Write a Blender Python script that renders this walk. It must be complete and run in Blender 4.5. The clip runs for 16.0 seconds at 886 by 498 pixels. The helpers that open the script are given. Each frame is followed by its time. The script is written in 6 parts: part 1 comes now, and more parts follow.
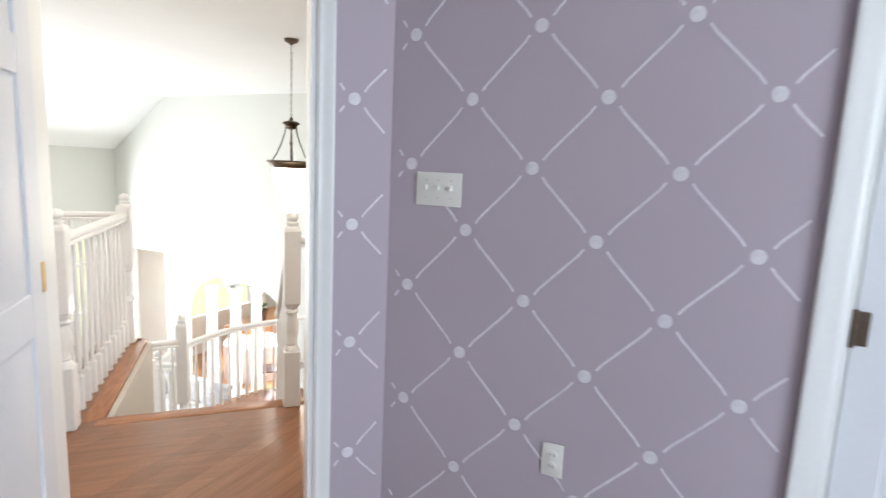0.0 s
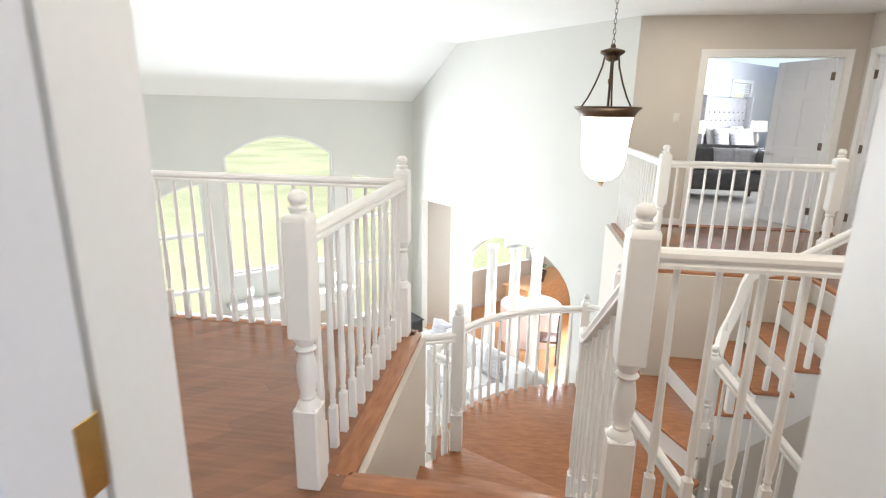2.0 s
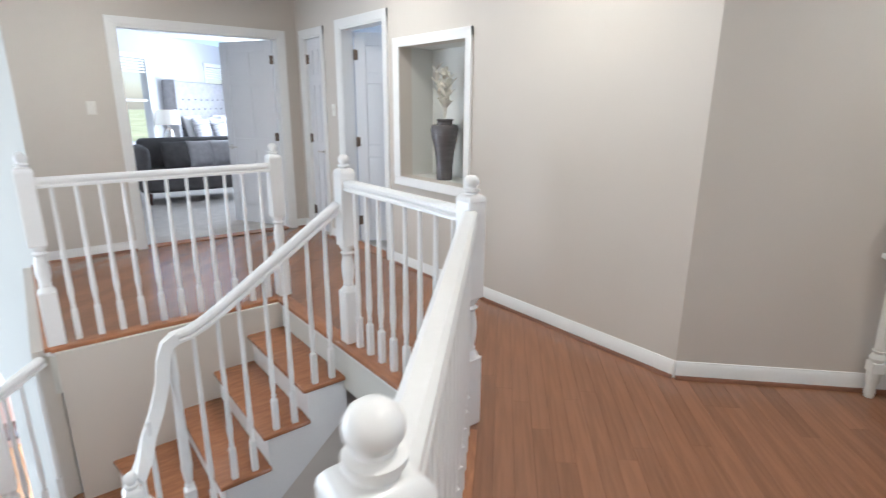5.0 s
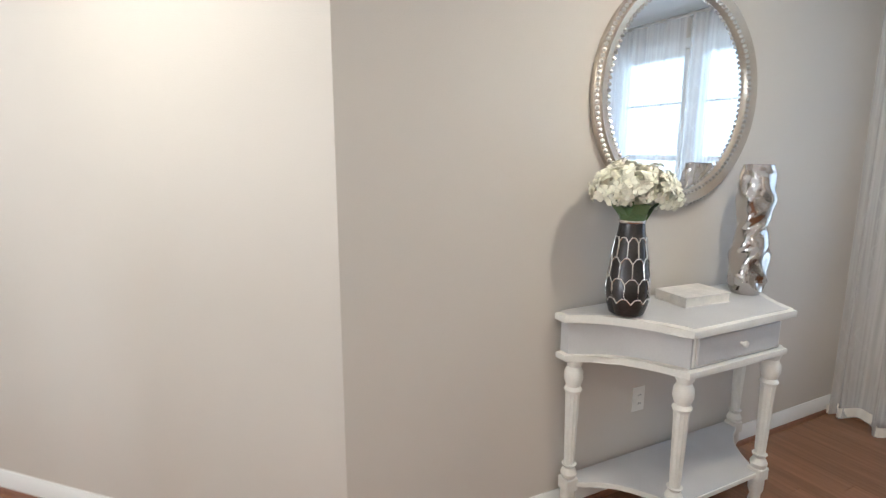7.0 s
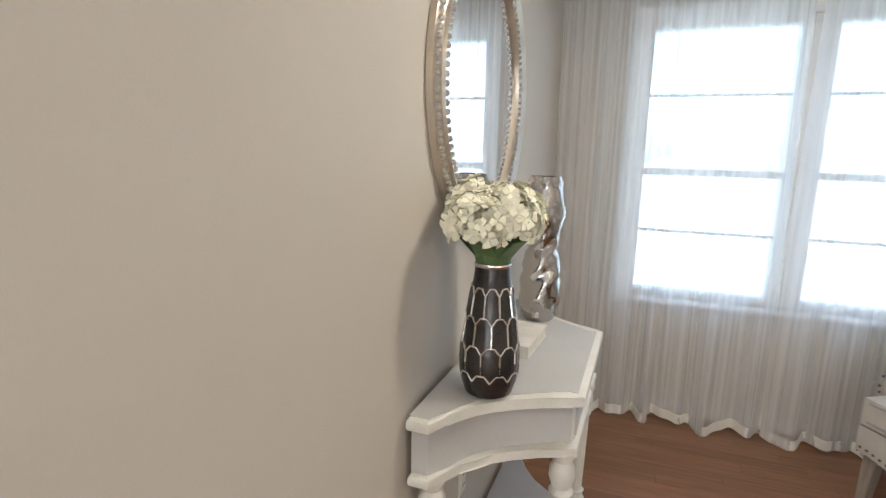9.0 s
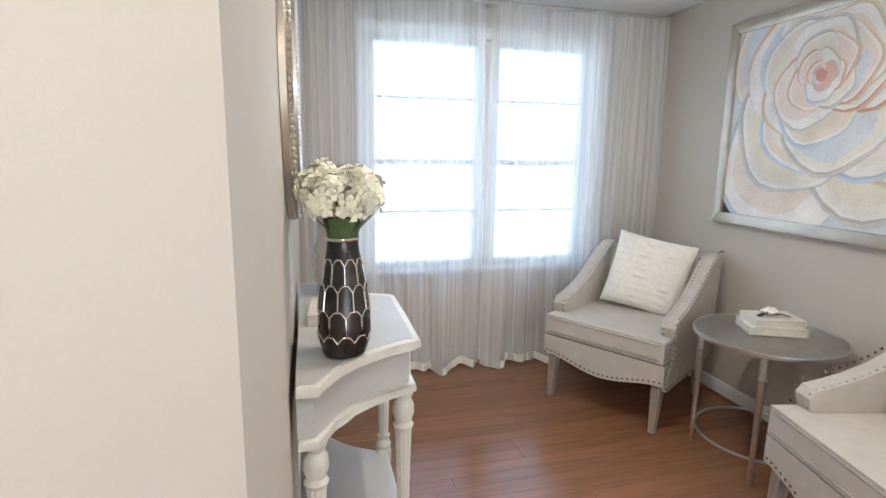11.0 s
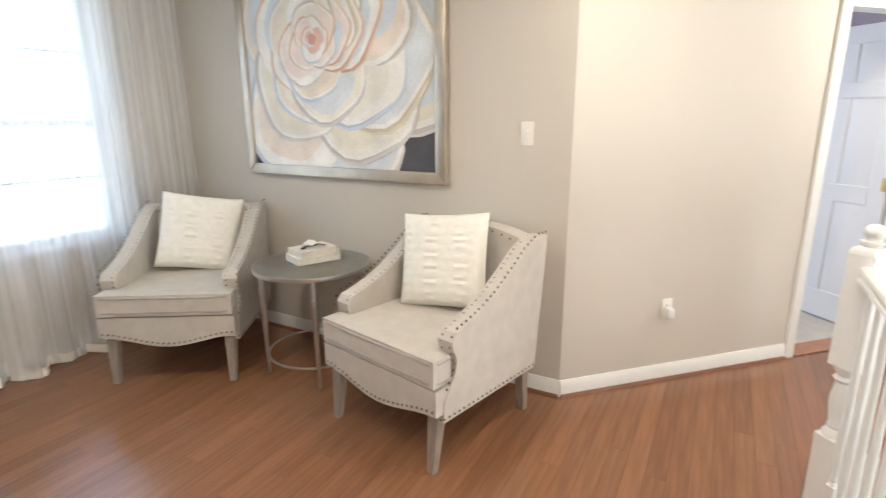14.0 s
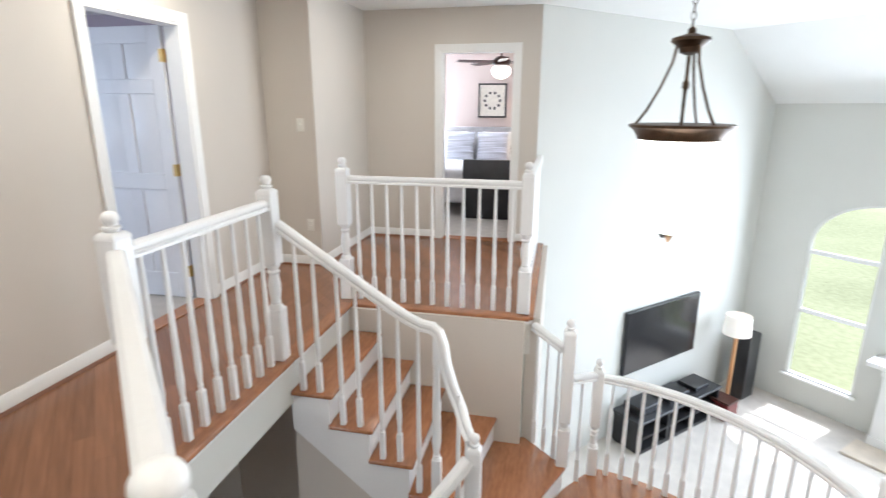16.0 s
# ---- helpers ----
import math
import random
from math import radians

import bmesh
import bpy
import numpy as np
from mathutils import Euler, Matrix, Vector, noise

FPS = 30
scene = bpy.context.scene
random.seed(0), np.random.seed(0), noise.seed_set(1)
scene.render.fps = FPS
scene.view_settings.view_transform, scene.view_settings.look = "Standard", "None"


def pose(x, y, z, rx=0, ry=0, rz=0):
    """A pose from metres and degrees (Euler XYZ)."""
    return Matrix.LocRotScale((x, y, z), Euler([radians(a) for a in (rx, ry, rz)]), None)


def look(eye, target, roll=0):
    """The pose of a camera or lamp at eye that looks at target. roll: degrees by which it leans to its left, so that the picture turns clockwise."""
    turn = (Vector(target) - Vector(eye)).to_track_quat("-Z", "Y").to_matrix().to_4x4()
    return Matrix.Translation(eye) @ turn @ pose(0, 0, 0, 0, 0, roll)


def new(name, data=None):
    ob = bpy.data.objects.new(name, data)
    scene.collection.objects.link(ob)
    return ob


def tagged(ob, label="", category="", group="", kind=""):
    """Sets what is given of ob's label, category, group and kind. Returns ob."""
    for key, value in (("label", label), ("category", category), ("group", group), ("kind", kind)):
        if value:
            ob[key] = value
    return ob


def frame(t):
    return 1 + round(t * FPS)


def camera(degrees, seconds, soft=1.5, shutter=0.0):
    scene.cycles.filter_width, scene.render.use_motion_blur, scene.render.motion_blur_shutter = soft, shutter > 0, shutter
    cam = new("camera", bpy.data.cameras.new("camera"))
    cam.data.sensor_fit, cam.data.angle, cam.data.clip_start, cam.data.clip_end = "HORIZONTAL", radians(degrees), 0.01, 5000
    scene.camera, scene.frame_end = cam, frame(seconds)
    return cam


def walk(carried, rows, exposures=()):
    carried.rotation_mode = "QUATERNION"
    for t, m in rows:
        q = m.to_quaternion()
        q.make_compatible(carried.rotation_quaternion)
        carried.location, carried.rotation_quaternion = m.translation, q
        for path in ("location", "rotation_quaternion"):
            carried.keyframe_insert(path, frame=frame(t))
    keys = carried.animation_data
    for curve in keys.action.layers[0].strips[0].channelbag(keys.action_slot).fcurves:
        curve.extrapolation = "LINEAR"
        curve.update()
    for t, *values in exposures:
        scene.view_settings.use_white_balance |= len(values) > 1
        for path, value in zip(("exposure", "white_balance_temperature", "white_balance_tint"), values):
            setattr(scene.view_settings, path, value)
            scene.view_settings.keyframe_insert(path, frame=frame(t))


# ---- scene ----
cam = camera(80.1, 16.0, soft=1.2, shutter=0.25)
PATH = [
    (0, (1.187, 0.989, 1.366), (1.889, 2.839, 1.08), 2.6),
    (0.5, (1.164, 1.303, 1.349), (1.48, 3.248, 1.003), 2.4),
    (1, (1.106, 1.658, 1.358), (1.117, 3.615, 0.945), 1.9),
    (1.5, (1.07, 1.999, 1.364), (0.88, 3.933, 0.893), 1.1),
    (2, (1.066, 2.372, 1.368), (0.778, 4.285, 0.861), 0.9),
    (2.5, (1.079, 2.72, 1.389), (0.797, 4.626, 0.852), 1.0),
    (3, (1.201, 3.047, 1.383), (1.052, 4.966, 0.84), 0.8),
    (3.5, (1.425, 3.276, 1.367), (1.547, 5.197, 0.824), 0.4),
    (4, (1.677, 3.41, 1.363), (2.146, 5.277, 0.821), 0.2),
    (4.5, (2.004, 3.516, 1.391), (2.872, 5.234, 0.846), 0.3),
    (5, (2.275, 3.604, 1.385), (3.48, 5.11, 0.854), 0.4),
    (7.5, (3.66, 4.162, 1.54), (5.605, 4.443, 1.17), 0.3),
    (8, (3.935, 4.345, 1.552), (5.895, 4.247, 1.168), 0.7),
    (8.5, (4.131, 4.504, 1.546), (6.036, 4.03, 1.163), 0.8),
    (9, (4.261, 4.615, 1.54), (6.038, 3.778, 1.164), 1.2),
    (9.5, (4.356, 4.736, 1.548), (5.946, 3.582, 1.17), 1.5),
    (10, (4.425, 4.863, 1.531), (5.797, 3.455, 1.16), 1.5),
    (12.5, (4.375, 5.305, 1.455), (4.804, 3.393, 1.053), -0.2),
    (13, (4.382, 5.286, 1.437), (4.585, 3.347, 0.988), -0.3),
    (13.5, (4.397, 5.273, 1.459), (4.266, 3.334, 0.986), -0.5),
    (14, (4.366, 5.2, 1.472), (3.8, 3.346, 0.978), -0.3),
    (14.5, (4.322, 5.152, 1.47), (3.272, 3.527, 0.962), -0.0),
    (15, (4.254, 5.217, 1.491), (2.799, 3.949, 0.968), 0.2),
    (15.5, (4.148, 5.357, 1.483), (2.41, 4.518, 0.959), 0.5),
    (16, (4.079, 5.573, 1.482), (2.192, 5.164, 0.96), 0.1),
]
walk(cam, [(t, look(eye, target, roll)) for t, eye, target, roll in PATH],
     exposures=[(0.0, 0.58, 6300, 10), (1.0, 0.7, 6200, 10), (2.0, 0.4, 6200, 10), (3.5, 0.05, 6100, 10), (5.0, 0.32, 5450, 10), (7.5, 0.50, 5700, 10), (8.0, 0.42, 5650, 10), (9.0, 0.28, 6050, 10), (9.5, 0.33, 6000, 10), (12.5, 0.6, 5700, 10), (13.5, 0.65, 5700, 10), (14.5, 0.8, 6700, 10), (15.0, 0.65, 5650, 10), (16.0, 0.38, 5750, 10)])

# ---------------------------------------------------------------- world and lights
world = bpy.data.worlds.new("sky")
scene.world = world
world.use_nodes = True
wn = world.node_tree
sky = wn.nodes.new("ShaderNodeTexSky")
sky.sky_type, sky.sun_disc = "NISHITA", False
sky.sun_elevation, sky.sun_rotation = radians(58), radians(-45)
wn.links.new(sky.outputs[0], wn.nodes["Background"].inputs[0])
wn.nodes["Background"].inputs[1].default_value = 0.15

R2 = math.sqrt(2.0)


def uv(u, v, z=0.0):
    """Bay and living-room axes: u along (1,1), v along (1,-1)."""
    return Vector(((u + v) / R2, (u - v) / R2, z))


sun = new("sun", bpy.data.lights.new("sun", "SUN"))
sun.data.energy, sun.data.angle, sun.data.color = 4.5, radians(0.5), (1.0, 0.95, 0.88)
sun.matrix_world = look((-12, 12, 28), (-12 + 4.2, 12 - 4.6, 28 - 10.0))


# rectangular area lamp, for sky light at windows and for added fills
def area_light(name, centre, normal, w, h, power, color=(0.93, 0.97, 1.0)):
    ob = new(name, bpy.data.lights.new(name, "AREA"))
    ob.data.shape, ob.data.size, ob.data.size_y = "RECTANGLE", w, h
    ob.data.energy, ob.data.color = power, color
    c = Vector(centre)
    ob.matrix_world = look(c, c + Vector(normal))
    return ob


LRV = -9.83          # living-room window wall
LRC = 5.57           # its middle
LRZ = -3.08          # living-room floor
area_light("sky_light_living", uv(LRC, LRV + 0.25, -0.35), uv(0, 1, -0.05), 4.2, 2.9, 235)
area_light("sky_light_bay", uv(5.505, 3.12, 1.475), uv(0, -1, -0.06), 1.6, 1.55, 13, (0.58, 0.76, 1.0))
area_light("sky_light_bay_high", uv(5.505, 3.55, 2.72), uv(0, -1, -0.95), 1.7, 0.8, 24, (0.70, 0.83, 1.0))
# added fill before the blank east wall, to brighten the main bedroom
area_light("fill_master", (7.0, 13.0, 1.4), (-1, -0.2, 0), 1.2, 1.2, 120)
area_light("sky_light_bedroom", (-4.9, 3.0, 1.5), (1, 0.5, 0), 1.2, 1.2, 75)
area_light("sky_light_study", (6.9, 8.0, 1.6), (-1, 0, 0), 1.0, 1.2, 22, (0.7, 0.82, 1.0))
area_light("sky_light_purple", (3.2, -1.45, 1.5), (-0.35, 1, 0), 1.5, 1.3, 66, (0.80, 0.89, 0.99))
# added fill hanging unseen inside the dining room, away from its window
area_light("fill_dining", (2.6, 12.6, -1.2), (-0.3, -1, -0.3), 1.6, 1.6, 190)
# added fill for the entrance hall; the wall behind it has no opening
area_light("fill_foyer", uv(5.45, 2.8, -1.6), uv(0, -1, 0), 1.4, 1.6, 30)


# ---------------------------------------------------------------- materials
def mat(name, color, rough=0.5, metal=0.0, var=0.06, scale=6.0, bump=0.02, fine=160.0, stretch=None, spec=0.5, per_object=0.0, per_island=0.0):
    m = bpy.data.materials.new(name)
    m.use_nodes = True
    t = m.node_tree
    b = t.nodes["Principled BSDF"]
    b.inputs["Roughness"].default_value, b.inputs["Metallic"].default_value = rough, metal
    b.inputs["Specular IOR Level"].default_value = spec
    co = t.nodes.new("ShaderNodeTexCoord")
    mp = t.nodes.new("ShaderNodeMapping")
    mp.inputs["Scale"].default_value = stretch or (1, 1, 1)
    t.links.new(co.outputs["Object"], mp.inputs[0])
    big, small = t.nodes.new("ShaderNodeTexNoise"), t.nodes.new("ShaderNodeTexNoise")
    big.inputs["Scale"].default_value, big.inputs["Detail"].default_value = scale, 4
    small.inputs["Scale"].default_value, small.inputs["Detail"].default_value = fine, 3
    for n in (big, small):
        t.links.new(mp.outputs[0], n.inputs["Vector"])
    mixn = t.nodes.new("ShaderNodeMath")
    mixn.operation = "ADD"
    t.links.new(big.outputs[0], mixn.inputs[0])
    half = t.nodes.new("ShaderNodeMath")
    half.operation, half.inputs[1].default_value = "MULTIPLY", 0.5
    t.links.new(small.outputs[0], half.inputs[0])
    t.links.new(half.outputs[0], mixn.inputs[1])
    src = mixn.outputs[0]
    for amount, kind, slot in ((per_object, "ShaderNodeObjectInfo", "Random"), (per_island, "ShaderNodeNewGeometry", "Random Per Island")):
        if amount:
            info = t.nodes.new(kind)
            mul = t.nodes.new("ShaderNodeMath")
            mul.operation, mul.inputs[1].default_value = "MULTIPLY_ADD", amount
            mul.inputs[2].default_value = -amount / 2
            t.links.new(info.outputs[slot], mul.inputs[0])
            add = t.nodes.new("ShaderNodeMath")
            add.operation = "ADD"
            t.links.new(src, add.inputs[0])
            t.links.new(mul.outputs[0], add.inputs[1])
            src = add.outputs[0]
    ramp = t.nodes.new("ShaderNodeValToRGB")
    c = Vector(color)
    lo, hi = c * (1 - var), c * (1 + var)
    ramp.color_ramp.elements[0].position, ramp.color_ramp.elements[1].position = 0.45, 1.05
    ramp.color_ramp.elements[0].color = (*[max(0, v) for v in lo], 1)
    ramp.color_ramp.elements[1].color = (*[min(1, v) for v in hi], 1)
    t.links.new(src, ramp.inputs[0])
    t.links.new(ramp.outputs[0], b.inputs["Base Color"])
    if bump:
        bp = t.nodes.new("ShaderNodeBump")
        bp.inputs["Strength"].default_value, bp.inputs["Distance"].default_value = min(1, bump * 10), 0.002
        t.links.new(small.outputs[0], bp.inputs["Height"])
        t.links.new(bp.outputs[0], b.inputs["Normal"])
    return m


def glow(name, color, strength):
    m = mat(name, color, 0.3)
    b = m.node_tree.nodes["Principled BSDF"]
    b.inputs["Emission Color"].default_value, b.inputs["Emission Strength"].default_value = (*color, 1), strength
    return m


def clear(name, rough=0.0, tint=(1, 1, 1)):
    m = bpy.data.materials.new(name)
    m.use_nodes = True
    t = m.node_tree
    b = t.nodes["Principled BSDF"]
    b.inputs["Base Color"].default_value = (*tint, 1)
    b.inputs["Transmission Weight"].default_value, b.inputs["Roughness"].default_value, b.inputs["IOR"].default_value = 1.0, rough, 1.08
    return m


def sheer(name, color, opacity):
    """Thin voile with a woven ogee line pattern and denser vertical threads."""
    m = bpy.data.materials.new(name)
    m.use_nodes = True
    t = m.node_tree
    t.nodes.remove(t.nodes["Principled BSDF"])
    out = t.nodes["Material Output"]

    def calc(op, a, c=None, d=None):
        n = t.nodes.new("ShaderNodeMath")
        n.operation = op
        for k, v in enumerate((a, c, d)):
            if v is None:
                continue
            if isinstance(v, (int, float)):
                n.inputs[k].default_value = v
            else:
                t.links.new(v, n.inputs[k])
        return n.outputs[0]
    tr, df, tl = t.nodes.new("ShaderNodeBsdfTransparent"), t.nodes.new("ShaderNodeBsdfDiffuse"), t.nodes.new("ShaderNodeBsdfTranslucent")
    mix1, mix2 = t.nodes.new("ShaderNodeMixShader"), t.nodes.new("ShaderNodeMixShader")
    co, sep = t.nodes.new("ShaderNodeTexCoord"), t.nodes.new("ShaderNodeSeparateXYZ")
    t.links.new(co.outputs["Object"], sep.inputs[0])
    wob = t.nodes.new("ShaderNodeTexNoise")
    wob.inputs["Scale"].default_value = 9
    t.links.new(co.outputs["Object"], wob.inputs["Vector"])
    x = calc("MULTIPLY_ADD", wob.outputs[0], 0.03, sep.outputs[0])
    swing = calc("SINE", calc("MULTIPLY", sep.outputs[2], 2 * math.pi / 0.30))
    lines = None
    for sign in (0.8, -0.8):
        a = calc("ABSOLUTE", calc("SINE", calc("MULTIPLY_ADD", swing, sign, calc("MULTIPLY", x, math.pi / 0.085))))
        w = calc("LESS_THAN", a, 0.07)
        lines = w if lines is None else calc("MAXIMUM", lines, w)
    mp, thread = t.nodes.new("ShaderNodeMapping"), t.nodes.new("ShaderNodeTexNoise")
    mp.inputs["Scale"].default_value = (38, 38, 0.5)
    thread.inputs["Scale"].default_value, thread.inputs["Detail"].default_value = 1.0, 4
    t.links.new(co.outputs["Object"], mp.inputs[0])
    t.links.new(mp.outputs[0], thread.inputs["Vector"])
    dens = calc("MULTIPLY_ADD", thread.outputs[0], 0.55, opacity - 0.275)
    dens = calc("MINIMUM", calc("MULTIPLY_ADD", lines, 0.24, dens), 1.0)
    # greyer lines: their dark look against the bright sky, put into the colour
    backlit_tint = t.nodes.new("ShaderNodeMix")
    backlit_tint.data_type = "RGBA"
    backlit_tint.inputs["A"].default_value, backlit_tint.inputs["B"].default_value = (*color, 1), (0.66, 0.66, 0.67, 1)
    t.links.new(lines, backlit_tint.inputs["Factor"])
    for n in (df, tl):
        t.links.new(backlit_tint.outputs["Result"], n.inputs[0])
    mix1.inputs[0].default_value = 0.6
    t.links.new(df.outputs[0], mix1.inputs[1])
    t.links.new(tl.outputs[0], mix1.inputs[2])
    t.links.new(dens, mix2.inputs[0])
    t.links.new(tr.outputs[0], mix2.inputs[1])
    t.links.new(mix1.outputs[0], mix2.inputs[2])
    t.links.new(mix2.outputs[0], out.inputs[0])
    return m


BEIGE = mat("beige_wall_paint", (0.60, 0.555, 0.495), 0.75, var=0.03, scale=1.3, bump=0.03, fine=220)
PALE = mat("pale_wall_paint", (0.64, 0.64, 0.60), 0.75, var=0.03, scale=1.0, bump=0.03, fine=220)
PURPLE = mat("purple_wall_paint", (0.465, 0.40, 0.45), 0.7, var=0.03, scale=1.5, bump=0.03, fine=220)
CEIL = mat("ceiling_paint", (0.80, 0.80, 0.78), 0.85, var=0.02, scale=2, bump=0.04, fine=180)
WHITE = mat("white_gloss_paint", (0.80, 0.80, 0.79), 0.28, var=0.03, scale=3, bump=0.006, fine=60)
DOORW = mat("door_white_paint", (0.74, 0.75, 0.77), 0.4, var=0.03, scale=3, bump=0.01, fine=90)
TRIMW = mat("trim_white_paint", (0.80, 0.80, 0.78), 0.35, var=0.03, scale=3, bump=0.006, fine=60)
OAK = mat("stained_oak_floor", (0.245, 0.114, 0.060), 0.11, var=0.20, scale=2.2, bump=0.012, fine=45, stretch=(1.2, 22, 22), per_object=0.34)
OAKR = mat("stained_oak_joined", (0.245, 0.114, 0.060), 0.11, var=0.20, scale=2.2, bump=0.012, fine=45, stretch=(1.2, 22, 22), per_island=0.34)
OAKN = mat("stained_oak_nosing", (0.34, 0.145, 0.066), 0.25, var=0.28, scale=3, bump=0.012, fine=45, stretch=(3, 14, 14))
SHOE = mat("stained_shoe_moulding", (0.20, 0.085, 0.045), 0.35, var=0.2, scale=6)
JOINT = mat("floor_joint", (0.06, 0.03, 0.02), 0.8, var=0.2)
CARPET = mat("grey_carpet", (0.50, 0.47, 0.44), 0.95, var=0.12, scale=9, bump=0.1, fine=350, spec=0.1)
LRCARPET = mat("light_carpet", (0.62, 0.58, 0.53), 0.95, var=0.10, scale=6, bump=0.1, fine=300, spec=0.1)
BRONZE = mat("aged_bronze", (0.10, 0.065, 0.04), 0.4, 0.8, var=0.35, scale=25, bump=0.03)
BRASS = mat("brass", (0.62, 0.45, 0.18), 0.3, 1.0, var=0.15, scale=20)
DARKM = mat("dark_hinge_metal", (0.16, 0.12, 0.09), 0.4, 0.9, var=0.2, scale=20)
NICKEL = mat("brushed_nickel", (0.62, 0.60, 0.57), 0.28, 1.0, var=0.1, scale=12, stretch=(1, 1, 8))
CHAMP = mat("champagne_frame", (0.52, 0.46, 0.38), 0.35, 0.75, var=0.15, scale=7, bump=0.02)
PLATE = mat("switch_plate_plastic", (0.80, 0.78, 0.72), 0.35, var=0.02)
LINEN = mat("oatmeal_linen", (0.56, 0.52, 0.47), 0.9, var=0.08, scale=14, bump=0.08, fine=420, spec=0.15)
PIPING = mat("linen_piping", (0.42, 0.39, 0.36), 0.9, var=0.1, scale=14)
FUR = mat("ivory_plush", (0.86, 0.83, 0.76), 0.95, var=0.06, scale=30, bump=0.1, fine=260, spec=0.1)
LEGW = mat("weathered_oak_leg", (0.30, 0.25, 0.21), 0.55, var=0.25, scale=9, stretch=(8, 8, 1), bump=0.03)
NAIL = mat("bronze_nailhead", (0.16, 0.11, 0.075), 0.35, 0.9, var=0.2, scale=40)
GREYT = mat("grey_painted_wood", (0.53, 0.52, 0.51), 0.4, var=0.07, scale=5, bump=0.015)
IVORYT = mat("ivory_rubbed_edge", (0.72, 0.70, 0.64), 0.45, var=0.08, scale=14, bump=0.015)
CHROME = mat("silver_glaze", (0.60, 0.57, 0.55), 0.1, 1.0, var=0.08, scale=9)
CHARC = mat("charcoal_glaze", (0.055, 0.05, 0.048), 0.22, 0.55, var=0.5, scale=12)
SILVL = mat("silver_line", (0.72, 0.69, 0.64), 0.25, 1.0, var=0.1, scale=20)
PETALW = mat("cream_petal", (0.85, 0.82, 0.66), 0.7, var=0.12, scale=18, per_island=0.5)
LEAFG = mat("leaf_green", (0.10, 0.16, 0.06), 0.55, var=0.3, scale=18)
PAPER = mat("book_paper", (0.72, 0.68, 0.60), 0.8, var=0.1, scale=25)
BOOKC = mat("ivory_book_cover", (0.70, 0.66, 0.60), 0.6, var=0.18, scale=16)
MIRROR = mat("mirror_silver", (0.92, 0.93, 0.94), 0.01, 1.0, var=0.005, bump=0)
GLASS = clear("window_glass")
TGLASS = clear("table_glass", tint=(0.93, 0.97, 0.96))
SHEER = sheer("sheer_curtain", (0.95, 0.95, 0.95), 0.45)
FROST = glow("lit_frosted_glass", (1.0, 0.93, 0.82), 5.0)
LAWN = mat("lawn", (0.44, 0.45, 0.26), 0.95, var=0.3, scale=0.15, fine=6, spec=0.1)
TREE = mat("far_foliage", (0.11, 0.13, 0.08), 0.9, var=0.4, scale=0.5, fine=4, spec=0.1)
GREYV = mat("grey_ceramic", (0.12, 0.11, 0.11), 0.25, 0.3, var=0.2, scale=8, stretch=(1, 1, 6))
BLACK = mat("black_lacquer", (0.02, 0.02, 0.022), 0.3, var=0.3, scale=9)
SCREEN = mat("tv_screen", (0.015, 0.015, 0.018), 0.12, var=0.2)
GREYUP = mat("grey_velvet", (0.09, 0.085, 0.085), 0.85, var=0.25, scale=10, bump=0.06)
SILVUP = mat("silver_tufted_fabric", (0.42, 0.41, 0.42), 0.7, var=0.15, scale=14, bump=0.05)
BEDW = mat("white_bedding", (0.80, 0.79, 0.78), 0.9, var=0.06, scale=9, bump=0.06)
SOFA = mat("off_white_sofa_fabric", (0.66, 0.65, 0.64), 0.9, var=0.08, scale=8, bump=0.06)
STRIPE = mat("grey_striped_fabric", (0.40, 0.39, 0.40), 0.9, var=0.6, scale=3, stretch=(1, 1, 30), bump=0.04)
PINKC = mat("pale_pink_cloth", (0.78, 0.62, 0.58), 0.9, var=0.08, scale=8)
WARMW = mat("honey_wood", (0.52, 0.27, 0.12), 0.4, var=0.25, scale=4, stretch=(3, 12, 12))
TERRA = mat("brown_pot", (0.11, 0.05, 0.035), 0.5, var=0.2)
PINKF = mat("pink_flower", (0.75, 0.04, 0.16), 0.6, var=0.25, scale=20)
DARKW = mat("dark_mahogany", (0.055, 0.02, 0.014), 0.35, var=0.3, scale=4, stretch=(12, 12, 2))
SHADE = glow("lamp_shade_fabric", (0.86, 0.80, 0.72), 0.25)
CANWHITE = glow("lit_recessed_lamp", (1.0, 0.95, 0.85), 6.0)
PINKWALL = mat("blush_wall_paint", (0.66, 0.56, 0.52), 0.75, var=0.03, scale=1.5, bump=0.03)
GREYWALL = mat("pale_grey_wall_paint", (0.60, 0.60, 0.61), 0.75, var=0.03, scale=1.5, bump=0.03)
STONE = mat("cream_hearth_stone", (0.64, 0.56, 0.46), 0.5, var=0.15, scale=5)
DARKB = mat("firebox_black", (0.02, 0.02, 0.02), 0.6, var=0.3)


# ---------------------------------------------------------------- mesh helpers
def finish(bm, smooth=35):
    bmesh.ops.recalc_face_normals(bm, faces=bm.faces)
    if smooth:
        for f in bm.faces:
            f.smooth = True
        for e in bm.edges:
            if len(e.link_faces) == 2 and e.calc_face_angle(0) > radians(smooth):
                e.smooth = False
    return bm


def mesh_of(name, bm, material, smooth=35):
    finish(bm, smooth)
    me = bpy.data.meshes.new(name)
    bm.to_mesh(me)
    bm.free()
    for m in (material if isinstance(material, (list, tuple)) else (material,)):
        me.materials.append(m)
    return me


def part(name, bm, material, parent, label="", at=None):
    ob = new(name, mesh_of(name, bm, material))
    if at is not None:
        ob.matrix_basis = at
    if parent is not None:
        ob.parent = parent
    if label:
        ob["label"] = label
    return ob


